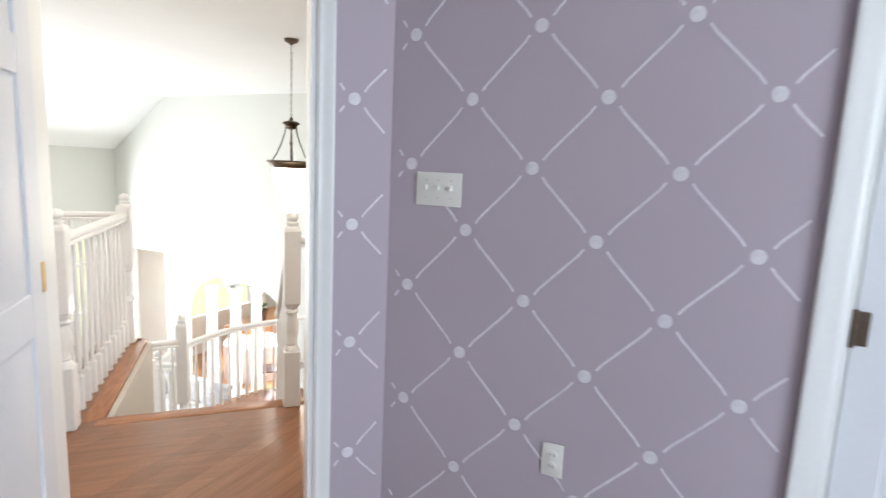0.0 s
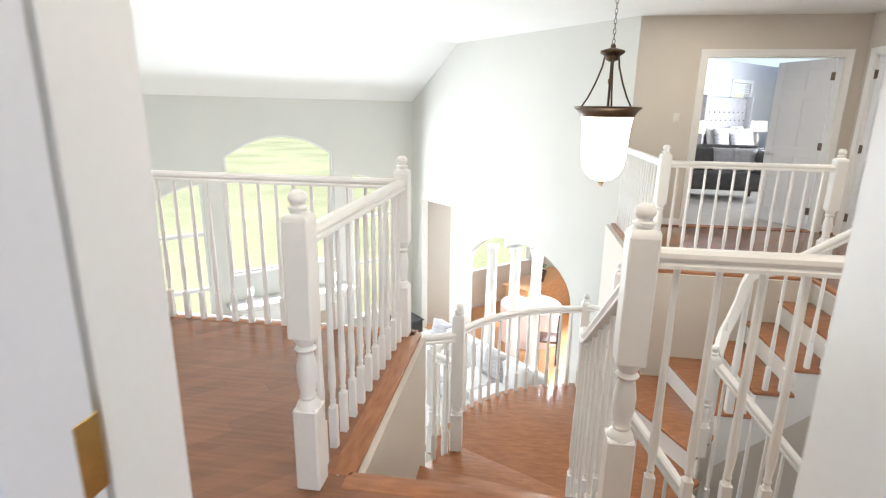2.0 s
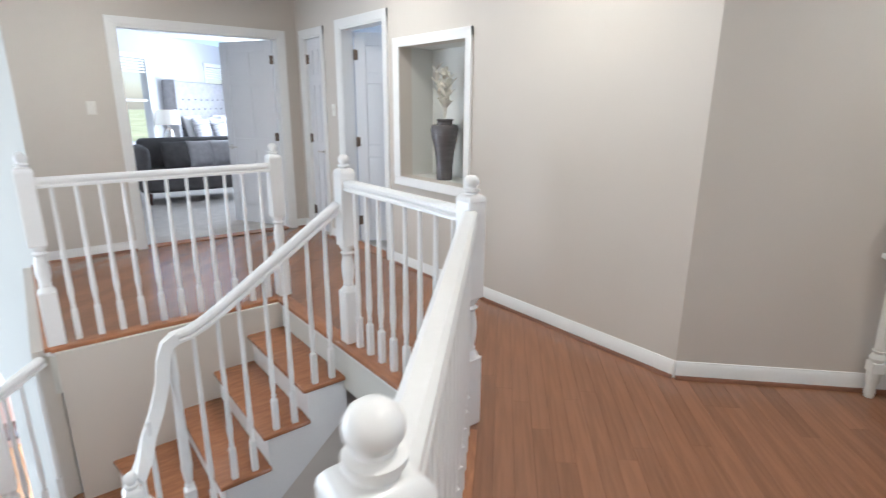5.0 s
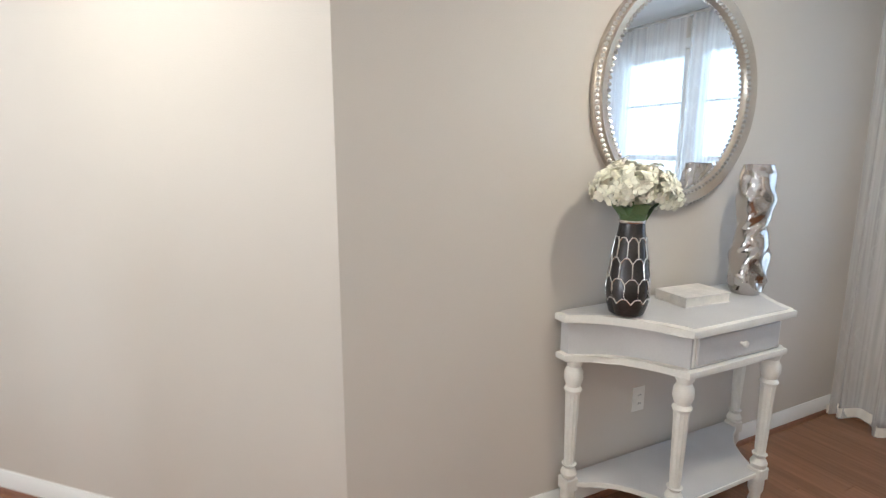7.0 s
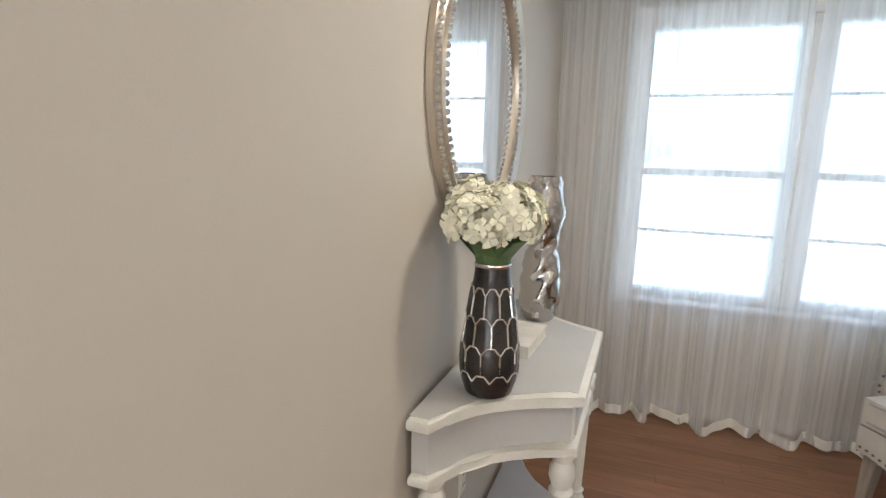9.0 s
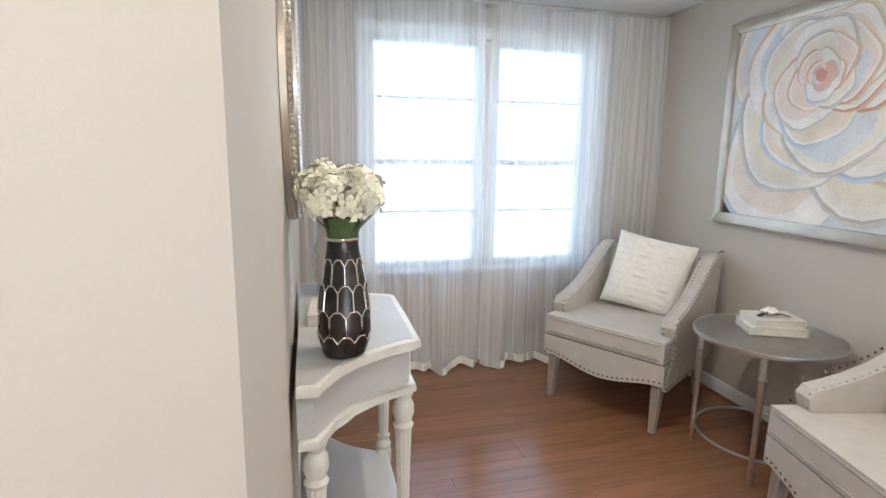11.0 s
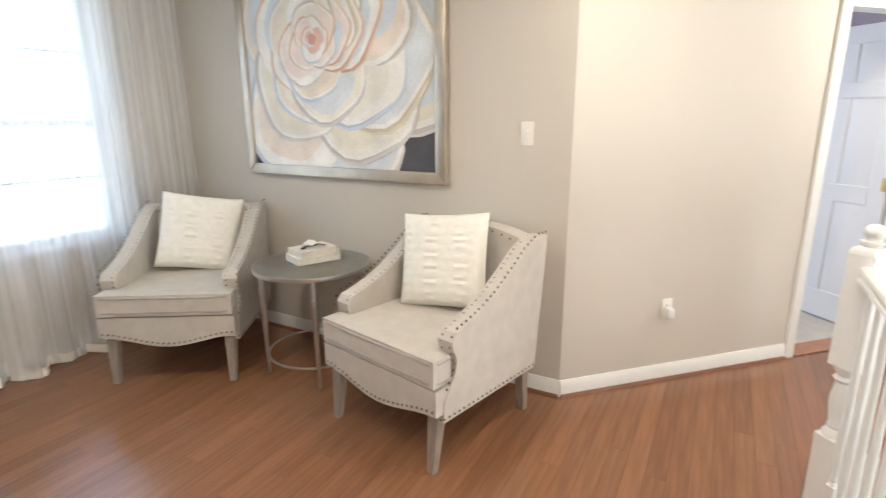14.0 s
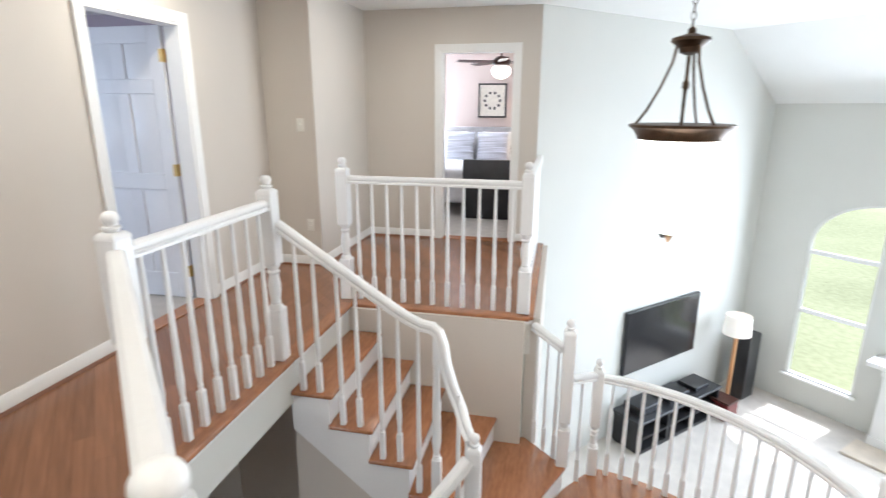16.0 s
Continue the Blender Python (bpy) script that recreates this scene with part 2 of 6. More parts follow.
def share(name, me, parent, at):
    ob = new(name, me)
    ob.matrix_basis = at
    ob.parent = parent
    return ob


def thing(name, label, category, at=None, group="", kind=""):
    ob = new(name)
    ob.empty_display_size = 0.1
    if at is not None:
        ob.matrix_basis = at
    return tagged(ob, label, category, group, kind)


def structure(name, bm, material, label="", at=None):
    return tagged(part(name, bm, material, None, label, at), kind="structure")


def box(x0, y0, z0, x1, y1, z1, bevel=0.0, seg=1, bm=None):
    b = bmesh.new()
    bmesh.ops.create_cube(b, size=1)
    for v in b.verts:
        v.co = Vector(((x0 + x1) / 2 + v.co.x * (x1 - x0), (y0 + y1) / 2 + v.co.y * (y1 - y0), (z0 + z1) / 2 + v.co.z * (z1 - z0)))
    if bevel:
        bmesh.ops.bevel(b, geom=list(b.edges), offset=bevel, segments=seg, profile=0.5, affect="EDGES")
    if bm is not None:
        return merge(bm, b)
    return b


def merge(bm, other, m=None):
    if m is not None:
        other.transform(m)
    me = bpy.data.meshes.new("tmp")
    other.to_mesh(me)
    other.free()
    bm.from_mesh(me)
    bpy.data.meshes.remove(me)
    return bm


def lathe(profile, seg=20, bm=None, m=None):
    """Turned body from (radius, z) pairs."""
    b = bmesh.new()
    rings = []
    for r, z in profile:
        rings.append([b.verts.new((r * math.cos(2 * math.pi * i / seg), r * math.sin(2 * math.pi * i / seg), z)) for i in range(seg)])
    for a, c in zip(rings, rings[1:]):
        for i in range(seg):
            b.faces.new((a[i], a[(i + 1) % seg], c[(i + 1) % seg], c[i]))
    b.faces.new(rings[0][::-1])
    b.faces.new(rings[-1])
    if m is not None:
        b.transform(m)
    if bm is not None:
        return merge(bm, b)
    return b


def loft(sections, bm=None, closed=True):
    """Skin over sections of equal point counts."""
    b = bmesh.new()
    rows = [[b.verts.new(p) for p in s] for s in sections]
    n = len(rows[0])
    for a, c in zip(rows, rows[1:]):
        for i in range(n if closed else n - 1):
            j = (i + 1) % n
            b.faces.new((a[i], a[j], c[j], c[i]))
    if closed:
        b.faces.new(rows[0][::-1])
        b.faces.new(rows[-1])
    if bm is not None:
        return merge(bm, b)
    return b


def sweep(points, profile, up=Vector((0, 0, 1)), closed=False):
    """A profile of (side, height) pairs carried along points."""
    pts = [Vector(p) for p in points]
    secs = []
    n = len(pts)
    for i, p in enumerate(pts):
        if closed:
            d = pts[(i + 1) % n] - pts[i - 1]
        else:
            d = pts[min(i + 1, n - 1)] - pts[max(i - 1, 0)]
        d.normalize()
        side = d.cross(up)
        if side.length < 1e-4:
            side = Vector((1, 0, 0))
        side.normalize()
        top = side.cross(d)
        secs.append([p + side * a + top * h for a, h in profile])
    if not closed:
        return loft(secs)
    b = bmesh.new()
    rows = [[b.verts.new(q) for q in s] for s in secs]
    k = len(profile)
    for i in range(n):
        a, c = rows[i], rows[(i + 1) % n]
        for j in range(k):
            b.faces.new((a[j], a[(j + 1) % k], c[(j + 1) % k], c[j]))
    return b


def round_profile(r, seg=8):
    return [(r * math.cos(2 * math.pi * i / seg), r * math.sin(2 * math.pi * i / seg)) for i in range(seg)]


def plate(outline, holes, thick):
    """A flat sheet in x-z with holes, y from 0 to thick."""
    b = bmesh.new()
    edges = []
    for loop in [outline] + list(holes):
        vs = [b.verts.new((x, 0, z)) for x, z in loop]
        for i in range(len(vs)):
            edges.append(b.edges.new((vs[i], vs[(i + 1) % len(vs)])))
    bmesh.ops.triangle_fill(b, use_beauty=True, edges=edges)
    r = bmesh.ops.extrude_face_region(b, geom=list(b.faces))
    for v in r["geom"]:
        if isinstance(v, bmesh.types.BMVert):
            v.co.y += thick
    return b


def along(p0, p1, z=0.0):
    """A pose whose x runs from p0 to p1 and whose y points to the left of that way."""
    d = Vector((p1[0] - p0[0], p1[1] - p0[1]))
    return pose(p0[0], p0[1], z, 0, 0, math.degrees(math.atan2(d.y, d.x)))


def dist(p0, p1):
    return math.hypot(p1[0] - p0[0], p1[1] - p0[1])


def rect(x0, z0, x1, z1):
    return [(x0, z0), (x1, z0), (x1, z1), (x0, z1)]


def arch(x0, z0, x1, zs, rise, seg=16):
    """An opening with upright sides and a segment of an arch on top."""
    w = (x1 - x0) / 2
    out = [(x0, z0), (x1, z0)]
    for i in range(seg + 1):
        a = math.pi * i / seg
        out.append(((x0 + x1) / 2 + w * math.cos(a), zs + rise * math.sin(a)))
    return out


def wall(name, p0, p1, z0, z1, material, holes=(), thick=0.12, label=""):
    """A wall whose seen face runs from p0 to p1 and whose body lies to the left of that way."""
    L = dist(p0, p1)
    return structure(name, plate(rect(0, z0, L, z1), holes, thick), material, label, along(p0, p1))


def skirting(name, p0, p1, parent_z=0.0, gaps=(), side=-1, shoe=True):
    """White baseboard with a stained shoe moulding on the face of a wall."""
    L = dist(p0, p1)
    spans, s = [], 0.0
    for a, b_ in sorted(gaps):
        spans.append((s, a))
        s = b_
    spans.append((s, L))
    m = along(p0, p1, parent_z)
    prof = [(0, 0), (0.016, 0), (0.016, 0.07), (0.009, 0.085), (0.006, 0.095), (0, 0.095)]
    for a, b_ in spans:
        if b_ - a < 0.03:
            continue
        bm = loft([[Vector((x, side * q, h)) for q, h in prof] for x in (a, b_)])
        ob = structure(name, bm, TRIMW, "", m)
        if shoe:
            bm = loft([[Vector((x, side * (0.016 + q), h)) for q, h in [(0, 0), (0.016, 0), (0.015, 0.008), (0.009, 0.016), (0, 0.018)]] for x in (a, b_)])
            part("shoe_moulding", bm, SHOE, ob, "dark stained shoe moulding")


def casing(parent, x0, x1, z1, z0=0.0, side=-1, w=0.07, bottom=False):
    """Moulded casing round an opening, on the wall's seen face."""
    prof = [(0, 0), (0.02, 0), (0.022, 0.012), (0.014, 0.03), (0.016, 0.05), (0.010, w), (0, w)]

    def strip(a, c, inward):
        secs = []
        for p, s in ((a, -1), (c, 1)):
            secs.append([Vector((p[0] + inward[0] * (w - h) * -1 + 0, side * q, p[1] + inward[1] * (w - h) * -1)) for q, h in prof])
        return loft(secs)
    for a, c, n, nm in (((x0, z0), (x0, z1 + w), (1, 0), "jamb_casing"), ((x1, z0), (x1, z1 + w), (-1, 0), "jamb_casing"), ((x0 - w, z1), (x1 + w, z1), (0, -1), "head_casing")):
        part(nm, strip(a, c, n), TRIMW, parent)
    if bottom:
        part("sill_casing", strip((x0 - w, z0), (x1 + w, z0), (0, 1)), TRIMW, parent)


def lining(parent, x0, x1, z1, thick, z0=0.0, bottom=False):
    """Jamb lining inside an opening, with a door stop."""
    t = 0.018
    part("jamb", box(x0, -0.002, z0, x0 + t, thick + 0.002, z1), TRIMW, parent)
    part("jamb", box(x1 - t, -0.002, z0, x1, thick + 0.002, z1), TRIMW, parent)
    part("head_jamb", box(x0 + t, -0.002, z1 - t, x1 - t, thick + 0.002, z1), TRIMW, parent)
    if bottom:
        part("sill", box(x0 + t, -0.012, z0, x1 - t, thick + 0.002, z0 + t), TRIMW, parent)


def panel_field(x0, z0, x1, z1, y0, depth):
    """Raised field of a door panel with sloping margins; y grows away from the core."""
    m = min(0.035, (x1 - x0) * 0.22)
    a = [(x0, z0), (x1, z0), (x1, z1), (x0, z1)]
    c = [(x0 + m, z0 + m), (x1 - m, z0 + m), (x1 - m, z1 - m), (x0 + m, z1 - m)]
    return loft([[Vector((x, y0, z)) for x, z in a], [Vector((x, y0 + depth, z)) for x, z in c]])


def door_leaf(name, parent, at, w, h=2.02, hinge_mat=None, knob=True, lever=BRASS, label=""):
    """Six-panel door, hinged at x = 0, body y from -0.0175 to 0.0175."""
    hinge_mat = hinge_mat or DARKM
    core = box(0.01, -0.009, 0.01, w - 0.01, 0.009, h - 0.01)
    leaf = part(name, core, DOORW, parent, label, at)
    st, mid = 0.105, 0.10
    rails = [(0, 0.20), (0.86, 0.98), (1.56, 1.66), (h - 0.115, h)]
    bm = bmesh.new()
    for x0, x1 in ((0, st), (w - st, w)):
        box(x0, -0.0175, 0, x1, 0.0175, h, 0.003, 1, bm)
    part("stile", bm, DOORW, leaf)
    for z0, z1 in rails:
        part("rail", box(st, -0.0172, z0, w - st, 0.0172, z1, 0.003), DOORW, leaf)
    for (a0, z0), (z1, a1) in zip(rails, rails[1:]):
        part("mullion", box(w / 2 - mid / 2, -0.017, z0, w / 2 + mid / 2, 0.017, z1, 0.003), DOORW, leaf)
        for x0, x1 in ((st, w / 2 - mid / 2), (w / 2 + mid / 2, w - st)):
            b = panel_field(x0 + 0.012, z0 + 0.012, x1 - 0.012, z1 - 0.012, 0.009, 0.006)
            merge(b, panel_field(x0 + 0.012, z0 + 0.012, x1 - 0.012, z1 - 0.012, -0.009, -0.006))
            part("panel", b, DOORW, leaf)
    for z in (0.22, h / 2, h - 0.2):
        b = box(-0.004, -0.03, z - 0.045, 0.03, 0.0185, z + 0.045, 0.002)
        lathe([(0.007, z - 0.05), (0.007, z + 0.05)], 10, b, pose(-0.004, -0.03, 0))
        part("hinge", b, hinge_mat, leaf, "metal butt hinge")
    if knob:
        for s in (-1, 1):
            b = lathe([(0.028, 0), (0.028, 0.006), (0.012, 0.01), (0.010, 0.04), (0.013, 0.045)], 16, None, pose(w - 0.06, s * 0.0175, 0.88, -90 * s))
            pts = [(w - 0.06, s * 0.055, 0.88), (w - 0.09, s * 0.058, 0.882), (w - 0.13, s * 0.056, 0.876), (w - 0.165, s * 0.052, 0.88)]
            merge(b, sweep(pts, round_profile(0.008)))
            part("lever_handle", b, lever, leaf, "metal lever handle")
    return leaf


def floor_planks(parent, poly, name="floor_board", width=0.083, length=1.25, z=0.0, limit=290, seed=3):
    """Boards along (1,1) inside a floor outline; z is their top."""
    rnd = random.Random(seed)
    pl = [((x + y) / R2, (x - y) / R2) for x, y in poly]
    lo, hi = min(v for _, v in pl), max(v for _, v in pl)
    rows, meshes, rest = int((hi - lo) / width) + 1, {}, bmesh.new()
    made = 0
    for r in range(rows):
        v = lo + (r + 0.5) * width
        cuts = []
        for (u0, v0), (u1, v1) in zip(pl, pl[1:] + pl[:1]):
            if (v0 <= v < v1) or (v1 <= v < v0):
                cuts.append(u0 + (u1 - u0) * (v - v0) / (v1 - v0))
        cuts.sort()
        for a, c in zip(cuts[::2], cuts[1::2]):
            s = a
            while s < c - 0.01:
                ln = min(round(length * rnd.uniform(0.55, 1.35), 1), c - s)
                if c - s - ln < 0.25:
                    ln = c - s
                key = round(ln, 3)
                if key not in meshes:
                    b = box(0, -width / 2 + 0.0003, -0.012, key - 0.0006, width / 2 - 0.0003, 0.0, 0.0006)
                    meshes[key] = mesh_of(name, b, OAK, 0)
                p = uv(s, v, z)
                near = -1.6 < v < 3.2
                m = pose(p.x, p.y, p.z, 0, 0, 45)
                if made < limit and near:
                    share(name, meshes[key], parent, m)
                    made += 1
                else:
                    b = box(0, -width / 2 + 0.0003, -0.012, key - 0.0006, width / 2 - 0.0003, 0.0)
                    merge(rest, b, m)
                s += ln
    if len(rest.verts):
        tagged(part("floor_boards", rest, OAKR, parent), kind="stuff")
    else:
        rest.free()


# ---------------------------------------------------------------- the plan
CEILZ = 2.48
A, B, C, D = (1.43, 3.99), (2.50, 3.99), (3.67, 5.17), (3.67, 6.23)
L_, M_, RR, RL = (0.34, 3.985), (0.365, 5.38), (3.67, 7.26), (2.28, 7.26)
P2, Q2 = (0.68, 5.72), (1.93, 6.97)
PN, QN = (0.46, 5.95), (1.66, 7.23)
EL, ER = (1.71, 5.23), (2.43, 5.95)
RISE = 0.205
ZP, ZL = -5 * RISE, -6 * RISE
CL, CR = (3.03, 2.94), (4.80, 4.80)
W1, W2 = uv(6.73, 2.95), uv(4.15, 2.95)
YD, XR, YM, XF = 2.94, 4.80, 9.30, -1.76
G1, G2 = (2.33, 9.30), (XF, 5.34)
K1, K2 = uv(8.22, LRV), uv(2.56, LRV)     # living-room far corners
SYM = Matrix(((0, -1, 0, 7.66), (-1, 0, 0, 7.66), (0, 0, 1, 0), (0, 0, 0, 1)))
ONE = Matrix.Identity(4)

# ---------------------------------------------------------------- walls of the upper floor
w = wall("wall_south_hall", CL, (-0.42, YD), LRZ, CEILZ, BEIGE, [rect(1.62, 0, 2.42, 2.04)], 0.10)
d1 = thing("door_1", "white six-panel door standing open into the purple room", "door", along(CL, (-0.42, YD)), kind="structure")
casing(d1, 1.62, 2.42, 2.04)
lining(d1, 1.62, 2.42, 2.04, 0.12)
door_leaf("leaf", d1, pose(2.405, 0.145, 0.008, 0, 0, 90), 0.745, hinge_mat=BRASS, label="white six-panel door leaf")
skirting("baseboard", CL, (-0.42, YD), 0, [(1.55, 2.49)])
wall("wall_hall_return", (-0.42, YD), (-0.42, 3.416), 0, CEILZ, BEIGE)
skirting("baseboard", (-0.42, YD), (-0.42, 3.42))
wall("wall_hall_recess", (-0.424, 3.42), (XF, 3.42), 0, CEILZ, BEIGE)
skirting("baseboard", (-0.42, 3.42), (XF, 3.42))
wall("wall_west", (XF, 3.42), G2, 0, CEILZ, BEIGE, [rect(0.865, 0, 1.655, 2.05)])
d2 = thing("door_2", "white door open into the guest bedroom", "door", along((XF, 3.42), G2), kind="structure")
casing(d2, 0.865, 1.655, 2.05)
lining(d2, 0.865, 1.655, 2.05, 0.12)
door_leaf("leaf", d2, pose(1.64, 0.14, 0.008, 0, 0, 88), 0.75, label="white six-panel door leaf")
skirting("baseboard", (XF, 3.42), G2, 0, [(0.795, 1.725)])
wall("wall_living_west", G2, K2, LRZ, 2.6, PALE)
wall("wall_master", G1, (XR, YM), 0, CEILZ, BEIGE, [rect(0.78, 0, 2.27, 2.04)])
d3 = thing("door_3", "white double doors open into the main bedroom", "door", along(G1, (XR, YM)), kind="structure")
casing(d3, 0.78, 2.27, 2.04)
lining(d3, 0.78, 2.27, 2.04, 0.12)
door_leaf("leaf", d3, pose(2.25, 0.14, 0.008, 0, 0, 117), 0.74, lever=NICKEL, label="white six-panel door leaf")
door_leaf("leaf", d3, Matrix.Translation((0.80, 0.14, 0.008)) @ pose(0, 0, 0, 0, 0, 172), 0.74, lever=NICKEL, label="white six-panel door leaf", knob=False)
skirting("baseboard", G1, (XR, YM), 0, [(0.71, 2.34)])
wall("wall_east", (XR, YM), CR, LRZ, CEILZ, BEIGE, [rect(0.17, 0, 0.58, 2.04), rect(0.98, 0, 1.73, 2.06), rect(1.96, 0.79, 2.78, 1.82)])
m_e = along((XR, YM), CR)
d4 = thing("door_4", "narrow white closed linen closet door", "door", m_e, kind="structure")
casing(d4, 0.17, 0.58, 2.04)
lining(d4, 0.17, 0.58, 2.04, 0.12)
door_leaf("leaf", d4, pose(0.19, 0.05, 0.008), 0.37, lever=NICKEL, label="narrow white panelled door leaf")
d5 = thing("door_5", "white six-panel door ajar in the hall wall", "door", m_e, kind="structure")
casing(d5, 0.98, 1.73, 2.06)
lining(d5, 0.98, 1.73, 2.06, 0.12)
door_leaf("leaf", d5, pose(1.0, 0.14, 0.008, 0, 0, 52), 0.72, lever=NICKEL, label="white six-panel door leaf")
niche = thing("wall_niche", "white framed display niche recessed in the wall", "niche", m_e, kind="structure")
casing(niche, 1.96, 2.78, 1.82, 0.79, bottom=True)
b = box(1.94, 0.34, 0.77, 2.80, 0.36, 1.86)
box(1.94, 0.12, 0.77, 1.96, 0.34, 1.86, 0, 1, b)
box(2.78, 0.12, 0.77, 2.80, 0.34, 1.86, 0, 1, b)
box(1.96, 0.12, 0.77, 2.78, 0.34, 0.79, 0, 1, b)
box(1.96, 0.12, 1.82, 2.78, 0.34, 1.86, 0, 1, b)
part("recess", b, PALE, niche)
skirting("baseboard", (XR, YM), CR, 0, [(0.10, 0.65), (0.91, 1.80)])
wall("wall_console", CR, W1, LRZ, CEILZ, BEIGE)
skirting("baseboard", CR, W1)
wall("wall_bay", W1, W2, LRZ, CEILZ, BEIGE, [rect(0.45, 0.72, 2.00, 2.23)])
skirting("baseboard", W1, W2)
wall("wall_painting", W2, CL, LRZ, CEILZ, BEIGE)
skirting("baseboard", W2, CL)

# living-room far walls
m_w = along(K2, K1)
wc = LRC - 2.56
quarter_r = [(wc + 1.30, -2.62), (wc + 2.22, -2.62)] + [(wc + 1.30 + 0.92 * math.cos(a), -0.46 + 0.66 * math.sin(a)) for a in [math.pi / 2 * i / 10 for i in range(11)]]
quarter_l = [(2 * wc - x, z) for x, z in quarter_r][::-1]
big = [(wc - 0.94, -1.35), (wc + 0.94, -1.35)] + [(wc + 0.94 * (1 - i / 8), 0.60 + 0.33 * (1 - (1 - i / 8) ** 2)) for i in range(17)]
wall("wall_living_windows", K2, K1, LRZ, 1.56, PALE, [quarter_l, big, quarter_r], 0.16)
arch_hole = arch(1.80, LRZ + 0.001, 4.20, -1.35, 0.74, 20)
wall("wall_living_east", K1, G1, LRZ, 2.6, PALE, [rect(0.35, LRZ + 0.001, 1.30, -0.33), arch_hole], 0.14)


def edge_wall(name, p0, p1, z0, z1, material=PALE, thick=0.1, holes=()):
    return wall(name, p0, p1, z0, z1, material, holes, thick)


# walls under the balconies
edge_wall("wall_under_west_stair", (0.41, 5.40), (0.41, 2.94), LRZ, -0.02, BEIGE)
edge_wall("wall_under_west_balcony", (XF, 5.41), (0.41, 5.41), LRZ, -0.02, BEIGE)
edge_wall("wall_under_east_stair", (4.75, 7.25), (2.26, 7.25), LRZ, -0.02, BEIGE)
edge_wall("wall_under_east_balcony", (2.25, 7.25), (2.25, YM), LRZ, -0.02, BEIGE)

# purple bedroom
PD0, PD1 = (1.67, 2.82), (4.4, 0.09)
wall("wall_purple_door", (-1.4, 2.82), PD0, 0, CEILZ, PURPLE, [rect(2.01, 0, 2.81, 2.04)], 0.02)
m_p = along((-1.4, 2.82), PD0)
d1b = thing("door_trim", "white door casing in the purple room", "door casing", m_p, kind="structure")
casing(d1b, 2.01, 2.81, 2.04, w=0.06)
m_pd = along(PD0, PD1)
wall("wall_purple", PD0, PD1, 0, CEILZ, PURPLE, [rect(1.36, 0, 2.10, 2.04)])
d6 = thing("door_6", "white closet door beside the purple wall", "door", m_pd, kind="structure")
casing(d6, 1.36, 2.10, 2.04)
lining(d6, 1.36, 2.10, 2.04, 0.12)
door_leaf("leaf", d6, pose(1.385, 0.03, 0.008), 0.70, label="white six-panel door leaf")
skirting("baseboard", PD0, PD1, 0, [(1.29, 2.17)], shoe=False)
skirting("baseboard", (-1.4, 2.82), PD0, 0, [(1.94, 2.88)], shoe=False)
wall("wall_purple_west", (-1.4, -1.6), (-1.4, 2.82), 0, CEILZ, PURPLE)
wall("wall_purple_south", (4.4, -1.6), (-1.4, -1.6), 0, CEILZ, PURPLE, [rect(0.4, 0.8, 2.0, 2.2)])
wall("wall_purple_east", (4.4, 0.09), (4.4, -1.6), 0, CEILZ, PURPLE)

# main bedroom, study, guest bedroom
wall("wall_master_west", (2.48, 9.42), (2.48, 12.14), 0, CEILZ, GREYWALL)
wall("wall_master_diagonal", (2.48, 12.14), (6.80, 16.46), 0, CEILZ, GREYWALL, [rect(1.53, 0.76, 2.36, 2.06), rect(4.18, 0.76, 4.98, 2.06)])
wall("wall_master_north", (6.80, 16.46), (7.2, 16.46), 0, CEILZ, GREYWALL)
wall("wall_master_east", (7.2, 16.46), (7.2, 9.42), 0, CEILZ, GREYWALL, [rect(0.10, 0.76, 0.86, 2.06)])
wall("wall_master_south", (7.2, 9.42), (4.82, 9.42), 0, CEILZ, GREYWALL)
wall("wall_study_north", (4.92, 9.28), (7.2, 9.28), 0, CEILZ, GREYWALL)
wall("wall_study_east", (7.2, 9.28), (7.2, 6.6), 0, CEILZ, GREYWALL, [rect(0.7, 0.8, 1.8, 2.1)])
wall("wall_study_south", (7.2, 6.6), (5.18, 6.6), 0, CEILZ, GREYWALL)
wall("wall_guest_south", (-1.88, 2.6), (-5.2, 2.6), 0, CEILZ, PINKWALL)
wall("wall_guest_west", (-5.2, 2.6), (-5.2, 5.2), 0, CEILZ, PINKWALL, [rect(0.05, 0.8, 0.7, 2.1)])
wall("wall_guest_north", (-5.2, 5.2), (-1.88, 5.2), 0, CEILZ, PINKWALL, (), 0.1)
# dining room beyond the living-room arch
wall("wall_dining_north", uv(8.45, -9.8), uv(12.2, -9.8), LRZ, -0.2, PALE, [rect(1.2, LRZ + 0.9, 3.2, -0.9)])
wall("wall_dining_east", uv(12.2, -9.8), uv(12.2, -4.9), LRZ, -0.2, PALE)
wall("wall_dining_south", uv(12.2, -4.9), uv(8.45, -4.9), LRZ, -0.2, PALE)
wall("wall_passage", uv(9.3, -9.2), uv(8.45, -9.8), LRZ, -0.2, BEIGE)


def slab(name, poly, z0, z1, material, label=""):
    b = bmesh.new()
    lo = [b.verts.new((x, y, z0)) for x, y in poly]
    f = b.faces.new(lo)
    r = bmesh.ops.extrude_face_region(b, geom=[f])
    for v in r["geom"]:
        if isinstance(v, bmesh.types.BMVert):
            v.co.z = z1
    bmesh.ops.triangulate(b, faces=[f for f in b.faces if len(f.verts) > 4])
    return structure(name, b, material, label)


def xy(*ps):
    return [(p[0], p[1]) for p in ps]


